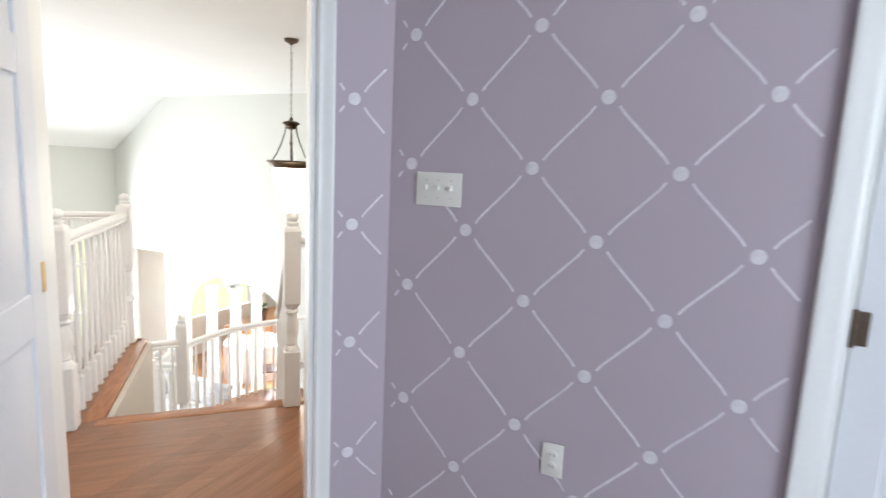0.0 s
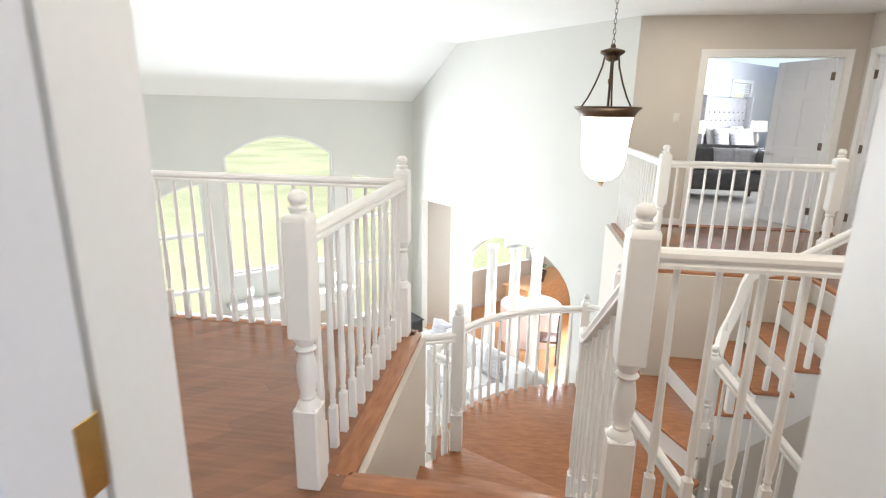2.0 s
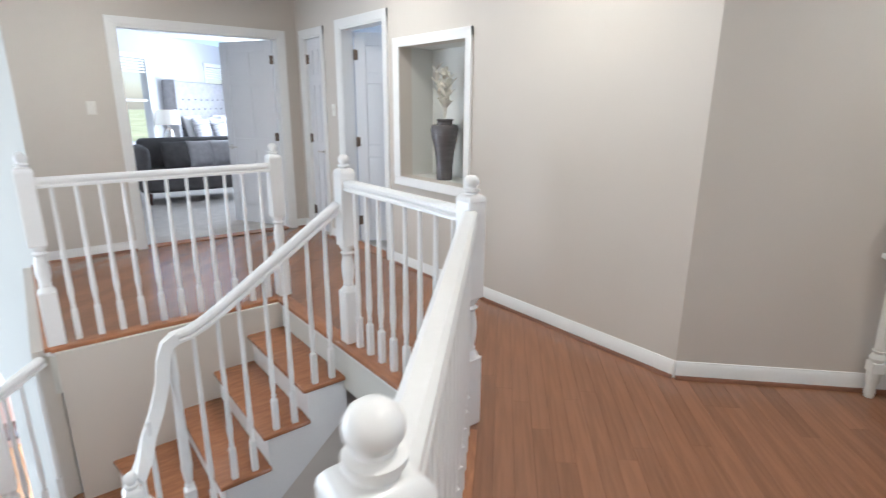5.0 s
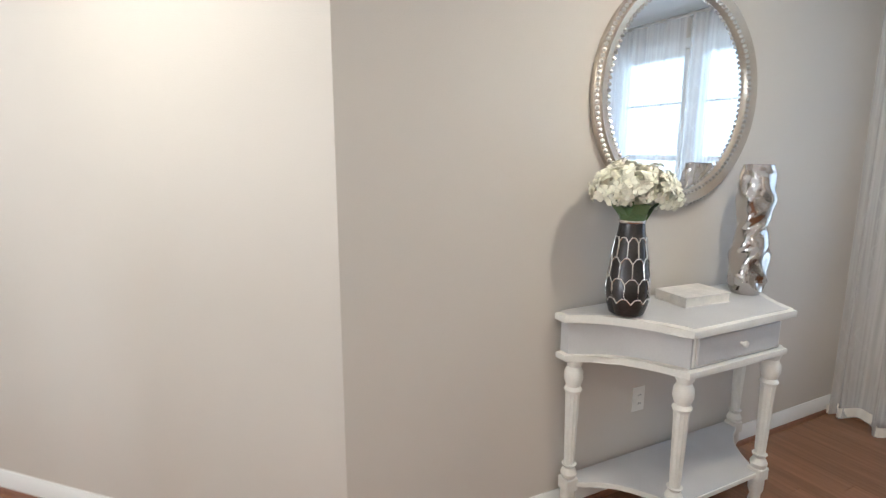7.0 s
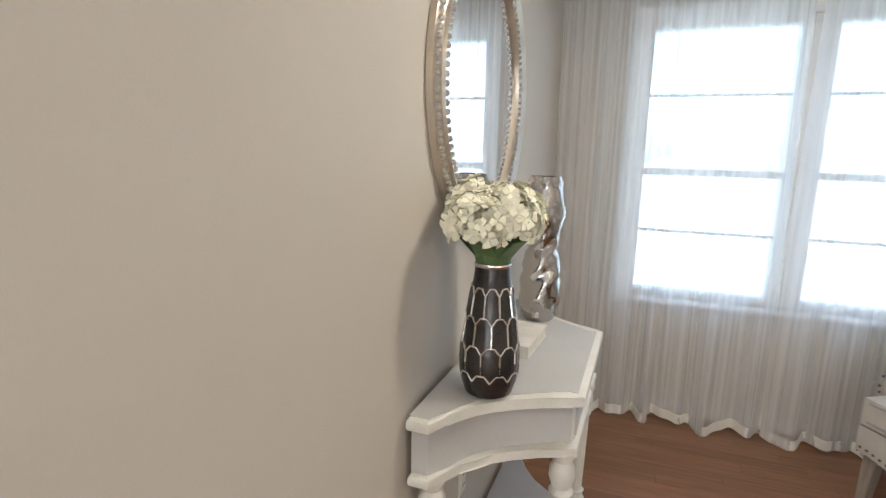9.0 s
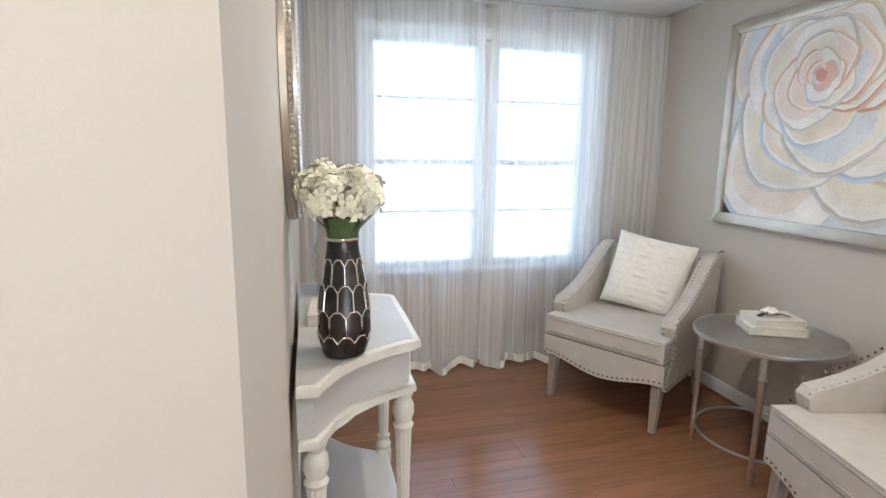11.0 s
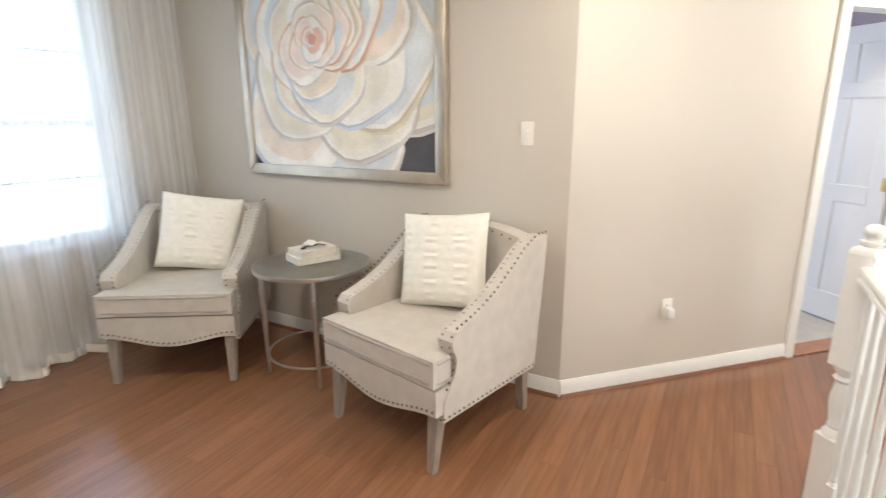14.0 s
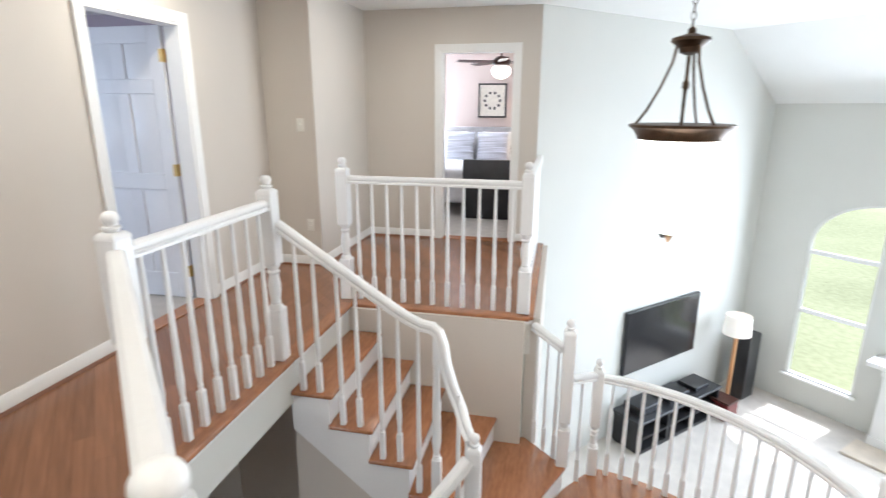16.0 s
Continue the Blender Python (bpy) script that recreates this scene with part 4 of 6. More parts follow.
# stencilled lattice on the purple wall
STENC = mat("silver_white_stencil", (0.72, 0.69, 0.72), 0.4, var=0.12, scale=30)
dot_me = mesh_of("stencil_dot", lathe([(0.021, 0), (0.021, 0.0005), (0.019, 0.0010), (0.004, 0.0012)], 18, None, pose(0, 0, 0, 90)), STENC)


def lattice(parent_m, x_lo, x_hi, x0, z0, name, skip=()):
    t = thing(name, "silver-white stencilled diamond lattice with dots on the purple wall", "wall stencil", parent_m)
    P = 0.2135
    lines = bmesh.new()
    for i in range(-20, 21):
        for j in range(-9, 9):
            if (i + j) % 2:
                continue
            x, z = x0 + i * P, z0 + j * P
            if x_lo + 0.02 < x < x_hi - 0.02 and 0.12 < z < CEILZ - 0.05 and not any(a < x < c and z < 2.14 for a, c in skip):
                share("stencil_dot", dot_me, t, pose(x, 0, z))
            for dx in (-P, P):
                q = [(x + dx * s, z + P * s) for s in (0.12, 0.22, 0.5, 0.78, 0.88)]
                bend = [0.014, 0.004, 0.0, -0.004, -0.014]
                pts = [(a + (bend[k] if dx > 0 else -bend[k]) * 0.6, -0.0006, c) for k, (a, c) in enumerate(q)]
                pts = [p for p in pts if x_lo + 0.005 < p[0] < x_hi - 0.005 and 0.12 < p[2] < CEILZ - 0.03 and not any(e < p[0] < f_ and p[2] < 2.14 for e, f_ in skip)]
                if len(pts) > 1:
                    merge(lines, sweep(pts, [(-0.0038, -0.0004), (0.0038, -0.0004), (0.0034, 0.0003), (-0.0034, 0.0003)], Vector((0, -1, 0))))
    tagged(part("stencil_trellis", lines, STENC, t), kind="stuff")


lattice(m_pd, 0.0, 3.8, 0.297, 1.606, "wall_stencil", [(1.27, 2.19)])
lattice(m_p, 2.88, 3.07, 2.937, 1.60, "wall_stencil")


# pendant lamp over the stair well
def pendant():
    t = thing("pendant_lamp", "lit bell-shaped frosted glass pendant on bronze rods and chain", "pendant lamp", pose(1.587, 6.08, 0))
    part("canopy", lathe([(0.065, 2.479), (0.06, 2.46), (0.02, 2.44), (0.008, 2.43)], 20), BRONZE, t)
    z = 2.43
    i = 0
    while z > 1.80:
        b = bmesh.new()
        ring = [(0.009 * math.cos(a), 0, z - 0.018 + 0.018 * math.sin(a)) for a in [2 * math.pi * k / 10 for k in range(10)]]
        b = sweep(ring, round_profile(0.0022, 5), Vector((0, 1, 0)), closed=True)
        b.transform(pose(0, 0, 0, 0, 0, 90 * (i % 2)))
        part("chain_link", b, BRONZE, t)
        z -= 0.030
        i += 1
    part("cap", lathe([(0.008, 1.80), (0.016, 1.79), (0.016, 1.775), (0.075, 1.757), (0.078, 1.745), (0.045, 1.72), (0.04, 1.70), (0.015, 1.69)], 24), BRONZE, t)
    part("centre_rod", lathe([(0.008, 1.38), (0.008, 1.55), (0.015, 1.56), (0.015, 1.58), (0.008, 1.59), (0.008, 1.70)], 12), BRONZE, t)
    for k in range(3):
        a = 2 * math.pi * k / 3 + 0.5
        pts = [(r * math.cos(a), r * math.sin(a), zz) for r, zz in ((0.05, 1.73), (0.062, 1.66), (0.10, 1.56), (0.145, 1.47), (0.190, 1.405))]
        part("support_rod", sweep(pts, round_profile(0.006)), BRONZE, t)
    part("rim", lathe([(0.174, 1.345), (0.179, 1.36), (0.195, 1.385), (0.214, 1.398), (0.216, 1.408), (0.206, 1.412), (0.165, 1.405)], 36), BRONZE, t)
    prof = [(0.195, 1.372), (0.190, 1.33), (0.180, 1.27), (0.174, 1.20), (0.172, 1.13), (0.168, 1.08), (0.155, 1.02), (0.125, 0.968), (0.08, 0.938), (0.03, 0.926), (0.012, 0.925)]
    part("glass_bell", lathe([(r * 0.86, zz) for r, zz in prof], 36), FROST, t, "lit frosted glass bell")
    part("finial", lathe([(0.004, 0.885), (0.012, 0.90), (0.02, 0.917), (0.022, 0.928), (0.006, 0.932)], 14), BRONZE, t)
    lamp = new("pendant_bulb", bpy.data.lights.new("pendant_bulb", "POINT"))
    lamp.data.energy, lamp.data.color, lamp.data.shadow_soft_size = 9, (1.0, 0.88, 0.7), 0.18
    lamp.location = (1.587, 6.08, 0.78)


pendant()


# recessed ceiling lamps and vent
def downlight(x, y, power=26):
    t = thing("recessed_light", "lit round recessed ceiling light with a white rim", "ceiling light", pose(x, y, CEILZ), group="recessed ceiling lights")
    part("trim_ring", lathe([(0.085, 0.0), (0.088, -0.006), (0.065, -0.008), (0.062, -0.001)], 24), WHITE, t)
    part("lens", lathe([(0.060, -0.003), (0.05, -0.006), (0.01, -0.007)], 20), CANWHITE, t)
    l = new("downlight", bpy.data.lights.new("downlight", "AREA"))
    l.data.shape, l.data.size, l.data.energy, l.data.color = "DISK", 0.12, power * 0.36, (1.0, 0.88, 0.70)
    l.matrix_world = look((x, y, CEILZ - 0.012), (x, y, 0))


for x, y, p in ((2.9, 8.3, 26), (4.1, 7.1, 26), (4.15, 5.4, 30), (3.0, 3.75, 30), (1.1, 3.45, 30), (-0.6, 4.5, 26), (5.0, 3.3, 32)):
    downlight(x, y, p)
vent = thing("ceiling_vent", "white slatted ceiling air vent", "air vent", pose(3.35, 8.0, CEILZ))
part("frame", box(-0.17, -0.09, -0.008, 0.17, 0.09, -0.001, 0.003), WHITE, vent)
for i in range(7):
    part("slat", box(-0.15, -0.07 + i * 0.0215, -0.014, 0.15, -0.060 + i * 0.0215, -0.008), WHITE, vent)

# ---------------------------------------------------------------- bay window and curtains
win = thing("window_1", "white twin sash window with bright daylight behind sheers", "window", m_win, kind="structure")
wx0, wx1, wz0, wz1 = 0.45, 2.00, 0.72, 2.23
part("window_frame", box(wx0, 0.02, wz0, wx0 + 0.04, 0.11, wz1), TRIMW, win)
part("window_frame", box(wx1 - 0.04, 0.02, wz0, wx1, 0.11, wz1), TRIMW, win)
part("window_frame", box(wx0 + 0.04, 0.02, wz1 - 0.04, wx1 - 0.04, 0.11, wz1), TRIMW, win)
part("window_frame", box(wx0 + 0.04, 0.02, wz0, wx1 - 0.04, 0.11, wz0 + 0.04), TRIMW, win)
part("mullion", box(1.175, 0.01, wz0 + 0.04, 1.335, 0.11, wz1 - 0.04, 0.004), TRIMW, win)
for a, c in ((wx0 + 0.04, 1.175), (1.335, wx1 - 0.04)):
    part("meeting_rail", box(a, 0.04, 1.415, c, 0.09, 1.455, 0.003), TRIMW, win)
    for z in (1.10, 1.85):
        part("muntin", box(a, 0.055, z - 0.008, c, 0.075, z + 0.008), TRIMW, win)
    g = part("pane", box(a, 0.063, wz0 + 0.04, c, 0.067, wz1 - 0.04), GLASS, win)
    g.visible_shadow = False
casing(win, wx0, wx1, wz1, wz0)
part("window_sill", box(wx0 - 0.09, -0.05, wz0 - 0.03, wx1 + 0.09, 0.03, wz0, 0.006), TRIMW, win)


def curtain(x0, x1, seed, label, z0=0.02, z1=2.42, yb=-0.13, waves=9):
    rnd = random.Random(seed)
    ph = [rnd.uniform(0, 6.28) for _ in range(4)]
    nx, nz = 90, 22
    b = bmesh.new()
    grid = []
    for j in range(nz + 1):
        h = j / nz
        row = []
        for i in range(nx + 1):
            s = i / nx
            amp = 0.022 + 0.020 * (1 - h)
            y = yb + amp * (math.sin(2 * math.pi * waves * s + ph[0]) + 0.5 * math.sin(2 * math.pi * waves * 1.7 * s + ph[1] + h * 0.8) + 0.4 * math.sin(2 * math.pi * waves * 0.37 * s + ph[2]))
            x = x0 + (x1 - x0) * s + 0.012 * math.sin(7 * s + 3 * h + ph[3])
            zz = z0 + (z1 - z0) * h
            if j == 0:
                zz += 0.018 * math.sin(2 * math.pi * waves * s * 0.5 + ph[1])
            row.append(b.verts.new((x, y, zz)))
        grid.append(row)
    for j in range(nz):
        for i in range(nx):
            b.faces.new((grid[j][i], grid[j][i + 1], grid[j + 1][i + 1], grid[j + 1][i]))
    t = thing("curtain", label, "curtain", m_win, group="sheer curtains of the bay window")
    part("sheer_panel", b, SHEER, t)
    hem = [(x0 + (x1 - x0) * i / 60, yb - 0.003 + 0.042 * (math.sin(2 * math.pi * waves * i / 60 + ph[0]) + 0.5 * math.sin(2 * math.pi * waves * 1.7 * i / 60 + ph[1]) + 0.4 * math.sin(2 * math.pi * waves * 0.37 * i / 60 + ph[2])), z0 + 0.04 + 0.018 * math.sin(2 * math.pi * waves * i / 60 * 0.5 + ph[1])) for i in range(61)]
    part("hem", sweep(hem, [(-0.001, -0.035), (0.001, -0.035), (0.001, 0.02), (-0.001, 0.02)]), FUR, t)


curtain(0.03, 0.62, 1, "white patterned sheer curtain hanging to the floor", waves=3.7)
curtain(0.60, 1.20, 2, "white patterned sheer curtain hanging to the floor", waves=3.2)
curtain(1.22, 1.95, 3, "white patterned sheer curtain hanging to the floor", waves=3.7)
curtain(1.90, 2.52, 4, "white patterned sheer curtain hanging to the floor", waves=3.7)
rod = thing("curtain_rod", "slim metal curtain rod above the bay window", "curtain rod", m_win)
part("rod", lathe([(0.012, 0.02), (0.012, 2.54)], 12, None, pose(0, -0.13, 2.43, 0, 90)), NICKEL, rod)
for x in (0.05, 1.21, 2.50):
    part("bracket", box(x - 0.008, -0.13, 2.415, x + 0.008, 0, 2.43), NICKEL, rod)

# ---------------------------------------------------------------- rose painting
ptg = thing("rose_painting", "large framed painting of a cream rose with blush heart", "painting", m_paint @ Matrix.Translation((0.70, 0, 1.10)))
PW, PH = 1.52, 1.17
fr = 0.065
for nm, q in (("frame_bottom", [(0, 0), (PW, 0), (PW - fr, fr), (fr, fr)]), ("frame_top", [(0, PH), (fr, PH - fr), (PW - fr, PH - fr), (PW, PH)]), ("frame_side", [(0, 0), (fr, fr), (fr, PH - fr), (0, PH)]), ("frame_side", [(PW, 0), (PW, PH), (PW - fr, PH - fr), (PW - fr, fr)])):
    b = loft([[Vector((x, -0.002, z)) for x, z in q], [Vector((x, -0.045, z)) for x, z in q]])
    bmesh.ops.bevel(b, geom=list(b.edges), offset=0.006, segments=2, profile=0.5, affect="EDGES")
    part(nm, b, CHAMP, ptg)
part("canvas", box(fr - 0.002, -0.018, fr - 0.002, PW - fr + 0.002, -0.004, PH - fr + 0.002), mat("slate_backdrop", (0.085, 0.085, 0.10), 0.7, var=0.2, scale=9), ptg)


def tone(name, c, v=0.16):
    return mat(name, c, 0.65, var=v, scale=5, bump=0.015, fine=90)


T_OUT = [tone("petal_cream", (0.78, 0.73, 0.62)), tone("petal_ivory", (0.80, 0.77, 0.70)), tone("petal_cool", (0.70, 0.73, 0.76)), tone("petal_beige", (0.74, 0.67, 0.57))]
T_MID = [tone("petal_white", (0.84, 0.82, 0.79)), tone("petal_peach", (0.80, 0.71, 0.63)), tone("petal_pale", (0.80, 0.75, 0.68))]
T_IN = [tone("petal_blush", (0.74, 0.48, 0.43)), tone("petal_light_blush", (0.82, 0.71, 0.66)), tone("petal_rose", (0.60, 0.32, 0.29))]
T_BLUE = tone("petal_sky", (0.66, 0.71, 0.76))
rx, rz = 0.64, 0.80
lx0, lx1, lz0, lz1 = fr, PW - fr, fr, PH - fr
prnd = random.Random(12)


def clip_loop(pts):
    for axis, lim, sgn in ((0, lx0, 1), (0, lx1, -1), (1, lz0, 1), (1, lz1, -1)):
        out = []
        for a, c in zip(pts, pts[1:] + pts[:1]):
            ia, ic = sgn * (a[axis] - lim) >= 0, sgn * (c[axis] - lim) >= 0
            if ia:
                out.append(a)
            if ia != ic:
                s = (lim - a[axis]) / (c[axis] - a[axis])
                out.append((a[0] + (c[0] - a[0]) * s, a[1] + (c[1] - a[1]) * s))
        pts = out
        if len(pts) < 3:
            return []
    return pts


def petal(ang, r, wide, tall, material, layer, skew=0.0):
    """A cupped petal whose outer lip lies r from the rose's heart."""
    n = 22
    loop = []
    for i in range(n):
        a = 2 * math.pi * i / n
        px, pz = wide * math.cos(a) * (1 - 0.18 * math.sin(a)), tall * math.sin(a)
        px += 0.05 * wide * math.sin(3 * a + ang)
        pz += 0.06 * tall * math.sin(4 * a + 2 * ang)
        pz -= tall - 0.0
        ca, sa = math.cos(ang - math.pi / 2 + skew), math.sin(ang - math.pi / 2 + skew)
        ox, oz = rx + r * math.cos(ang), rz + r * math.sin(ang)
        loop.append((ox + px * ca - pz * sa, oz + px * sa + pz * ca))
    loop = clip_loop(loop)
    if len(loop) < 3:
        return
    y = -0.0185 - layer * 0.00022
    b = bmesh.new()
    f = b.faces.new([b.verts.new((x, y, z)) for x, z in loop])
    r_ = bmesh.ops.extrude_face_region(b, geom=[f])
    for v in r_["geom"]:
        if isinstance(v, bmesh.types.BMVert):
            v.co.y += 0.004
    part("petal", b, material, ptg)


layer = 0
T_CREASE = [tone("crease_beige", (0.70, 0.64, 0.52)), tone("crease_blue", (0.60, 0.66, 0.74)), tone("crease_peach", (0.72, 0.54, 0.43)), tone("crease_grey", (0.64, 0.62, 0.60))]
T_DEEP = [tone("deep_ochre", (0.60, 0.52, 0.40)), tone("deep_slate", (0.48, 0.54, 0.62)), tone("deep_terracotta", (0.58, 0.36, 0.27)), tone("deep_umber", (0.54, 0.50, 0.47))]
RINGS = [(1.02, 7, 0.46, 0.42, T_OUT), (0.80, 6, 0.42, 0.36, T_MID[:1] + T_OUT[1:3]), (0.61, 5, 0.37, 0.30, T_MID), (0.46, 5, 0.30, 0.24, T_MID[:2] + T_OUT[1:2]), (0.345, 5, 0.23, 0.19, T_MID), (0.255, 4, 0.18, 0.15, T_MID[:1] + T_IN[1:2]), (0.18, 4, 0.125, 0.11, T_MID[2:] + T_IN[1:2]), (0.12, 4, 0.085, 0.075, T_IN[1:2] + T_MID[:1]), (0.072, 3, 0.055, 0.05, T_IN[:2]), (0.038, 3, 0.03, 0.028, T_IN)]
for ring, (r, n, wd, tl, tones) in enumerate(RINGS):
    for k in range(n):
        a = 2 * math.pi * k / n + ring * 0.9 + prnd.uniform(-0.25, 0.25)
        if ring == 0 and (abs(math.sin(a) - 0.42) < 0.28 and math.cos(a) < 0 or -0.75 < math.sin(a) < -0.35):
            continue
        sk = prnd.uniform(-0.35, 0.35)
        tn = tones[k % len(tones)]
        rr_ = r * prnd.uniform(0.95, 1.05)
        hue = 2 if (r < 0.55 and abs(math.sin(a)) < 0.55) else (1 if math.sin(a) < -0.4 and k % 2 else (0 if k % 2 else 3))
        for grow, tn_ in ((0.030, T_CREASE[hue]), (0.007, T_DEEP[hue])):
            layer += 1
            petal(a, rr_ + grow * (0.35 + 0.9 * r), wd * (1 + grow), tl * (1 + grow), tn_, layer, sk + 0.05)
        layer += 1
        petal(a, rr_, wd, tl, T_MID[0] if ring < 8 else tn, layer, sk)
        layer += 1
        petal(a, rr_ - 0.020 * (0.4 + r), wd * 0.93, tl * 0.93, tn, layer, sk)
        if ring < 6:
            layer += 1
            petal(a + 0.04, rr_ - 0.06 * (0.4 + r), wd * 0.74, tl * 0.72, T_BLUE if (k + ring) % 3 == 0 else (T_OUT + T_MID)[(k + 2 * ring) % 6], layer, sk + 0.12)

# ---------------------------------------------------------------- oval mirror over the console
mir = thing("round_mirror", "round wall mirror with a beaded champagne-silver frame", "mirror", m_con @ Matrix.Translation((1.425, 0, 1.72)))
turn_m = pose(0, 0, 0, 90)
RO, RI = 0.46, 0.394
part("frame", lathe([(RI, 0.012), (RI + 0.004, 0.030), (RI + 0.045, 0.046), (RO - 0.02, 0.036), (RO, 0.020), (RO, 0.002), (RI, 0.002)], 64, None, turn_m), CHAMP, mir)
part("glass", lathe([(RI + 0.003, 0.006), (RI + 0.003, 0.014), (0.001, 0.0142)], 64, None, turn_m), MIRROR, mir)
bead = mesh_of("bead", lathe([(0.001, -0.008), (0.006, -0.006), (0.0085, 0), (0.006, 0.006), (0.001, 0.008)], 8), NICKEL)
for rad, n, y in ((RI + 0.006, 110, -0.034), (RO - 0.010, 136, -0.030)):
    for i in range(n):
        a = 2 * math.pi * i / n
        share("bead", bead, mir, pose(rad * math.cos(a), y, rad * math.sin(a)))


# ---------------------------------------------------------------- console table
def console():
    TZ = 0.89
    t = thing("console_table", "grey painted console table with ivory moulded edges and fluted legs", "console table", m_con @ Matrix.Translation((1.42, -0.018, 0)))

    def plan(off, depth_off=0.0):
        """Half-octagon plan with scooped corners, y towards the room is negative."""
        w_, d, f_ = 0.585 + off, 0.395 + off, 0.292 + off
        pts = [(-w_, 0.0), (-w_, -0.06 - off * 0.4)]
        for k in range(7):
            s = k / 6
            x = -w_ + 0.06 + (w_ - f_ - 0.06) * s
            y = -0.085 - (d - 0.115) * s + 0.05 * math.sin(math.pi * s)
            pts.append((x, y))
        pts += [(-f_, -d)]
        pts += [(0.0, -d + 0.0)]
        return pts + [(-x, y) for x, y in pts[::-1][1:]]

    def slab_(pl, z0, z1, bev):
        b = loft([[Vector((x, y, z)) for x, y in pl] for z in (z0, z1)])
        if bev:
            bmesh.ops.bevel(b, geom=[e for e in b.edges if abs(e.verts[0].co.z - e.verts[1].co.z) < 1e-5], offset=bev, segments=2, profile=0.6, affect="EDGES")
        return b
    part("top_edge", slab_(plan(0.0), TZ - 0.032, TZ - 0.002, 0.009), IVORYT, t, "ivory moulded top edge")
    part("tabletop", slab_(plan(-0.022), TZ - 0.02, TZ, 0.0), GREYT, t)
    part("apron", slab_(plan(-0.035), TZ - 0.165, TZ - 0.032, 0.0), GREYT, t)
    part("lower_moulding", slab_(plan(-0.012), TZ - 0.190, TZ - 0.163, 0.008), IVORYT, t, "ivory lower moulding")
    dr = part("drawer", box(-0.235, -0.372, TZ - 0.150, 0.235, -0.355, TZ - 0.045, 0.004), GREYT, t)
    part("drawer_edge", box(-0.248, -0.366, TZ - 0.158, 0.248, -0.357, TZ - 0.037, 0.003), IVORYT, t)
    part("drawer_knob", lathe([(0.006, 0), (0.006, 0.01), (0.013, 0.016), (0.012, 0.024), (0.003, 0.028)], 14, None, pose(0, -0.372, TZ - 0.097, 90)), IVORYT, dr)
    part("shelf", slab_([(x * 0.93, y * 0.93 - 0.012) for x, y in plan(-0.03)], 0.150, 0.175, 0.004), GREYT, t)
    part("shelf_edge", slab_([(x * 0.945, y * 0.945 - 0.012) for x, y in plan(-0.03)], 0.153, 0.172, 0.004), IVORYT, t)
    leg = bmesh.new()
    lathe([(0.020, 0.0), (0.026, 0.03), (0.020, 0.06), (0.030, 0.09), (0.030, 0.14)], 16, leg)
    box(-0.03, -0.03, 0.135, 0.03, 0.03, 0.19, 0.004, 1, leg)
    lathe([(0.028, 0.19), (0.034, 0.21), (0.022, 0.235), (0.030, 0.25)], 16, leg)
    n = 24
    fl = []
    for z, r in ((0.25, 0.020), (0.30, 0.022), (0.56, 0.029)):
        fl.append([Vector((r * (1 - 0.10 * (i % 2)) * math.cos(2 * math.pi * i / n), r * (1 - 0.10 * (i % 2)) * math.sin(2 * math.pi * i / n), z)) for i in range(n)])
    loft(fl, leg)
    lathe([(0.030, 0.56), (0.036, 0.575), (0.028, 0.59), (0.038, 0.62), (0.036, 0.65), (0.026, 0.672), (0.034, 0.69), (0.034, 0.703)], 18, leg)
    lm = mesh_of("leg", leg, IVORYT)
    for x, y in ((-0.515, -0.045), (0.515, -0.045), (-0.254, -0.342), (0.254, -0.342)):
        share("leg", lm, t, pose(x, y, 0))
    return TZ


TZ = console()


def on_console(x, y):
    return m_con @ Matrix.Translation((x, y, TZ))


# honeycomb vase with hydrangeas
va = thing("honeycomb_vase", "tall charcoal vase with raised silver honeycomb lines", "vase", on_console(1.06, -0.16) @ Matrix.Diagonal((1, 1, 0.94, 1)))
vprof = [(0.048, 0.0), (0.064, 0.010), (0.076, 0.05), (0.079, 0.10), (0.077, 0.15), (0.068, 0.22), (0.056, 0.30), (0.049, 0.34), (0.046, 0.37), (0.047, 0.38)]


def vr(z):
    for (r0, z0), (r1, z1) in zip(vprof, vprof[1:]):
        if z0 <= z <= z1:
            return r0 + (r1 - r0) * (z - z0) / (z1 - z0)
    return vprof[-1][0]


part("body", lathe(vprof + [(0.041, 0.378), (0.037, 0.29), (0.001, 0.28)], 40), CHARC, va)
part("rim", lathe([(0.048, 0.375), (0.050, 0.380), (0.048, 0.385), (0.042, 0.382)], 32), SILVL, va, "silver rim")
NC = 10
lines = bmesh.new()
for row in range(5):
    for c in range(NC):
        off = 0.5 * (row % 2)
        zc = 0.030 + row * 0.080
        dth = 2 * math.pi / NC
        th = (c + off) * dth
        pts2 = [(th - dth / 2, zc - 0.030), (th - dth / 2, zc + 0.030), (th - dth * 0.2, zc + 0.050), (th + dth * 0.2, zc + 0.050), (th + dth / 2, zc + 0.030)]
        for (t0, z0), (t1, z1) in zip(pts2, pts2[1:]):
            if max(z0, z1) > 0.372 or min(z0, z1) < 0.006:
                continue
            seg_ = []
            for k in range(3):
                s = k / 2
                tt, zz = t0 + (t1 - t0) * s, z0 + (z1 - z0) * s
                rr_ = vr(zz) + 0.001
                seg_.append((rr_ * math.cos(tt), rr_ * math.sin(tt), zz))
            merge(lines, sweep(seg_, round_profile(0.0028, 6)))
tagged(part("honeycomb_relief", lines, SILVL, va, "raised silver honeycomb"), kind="stuff")


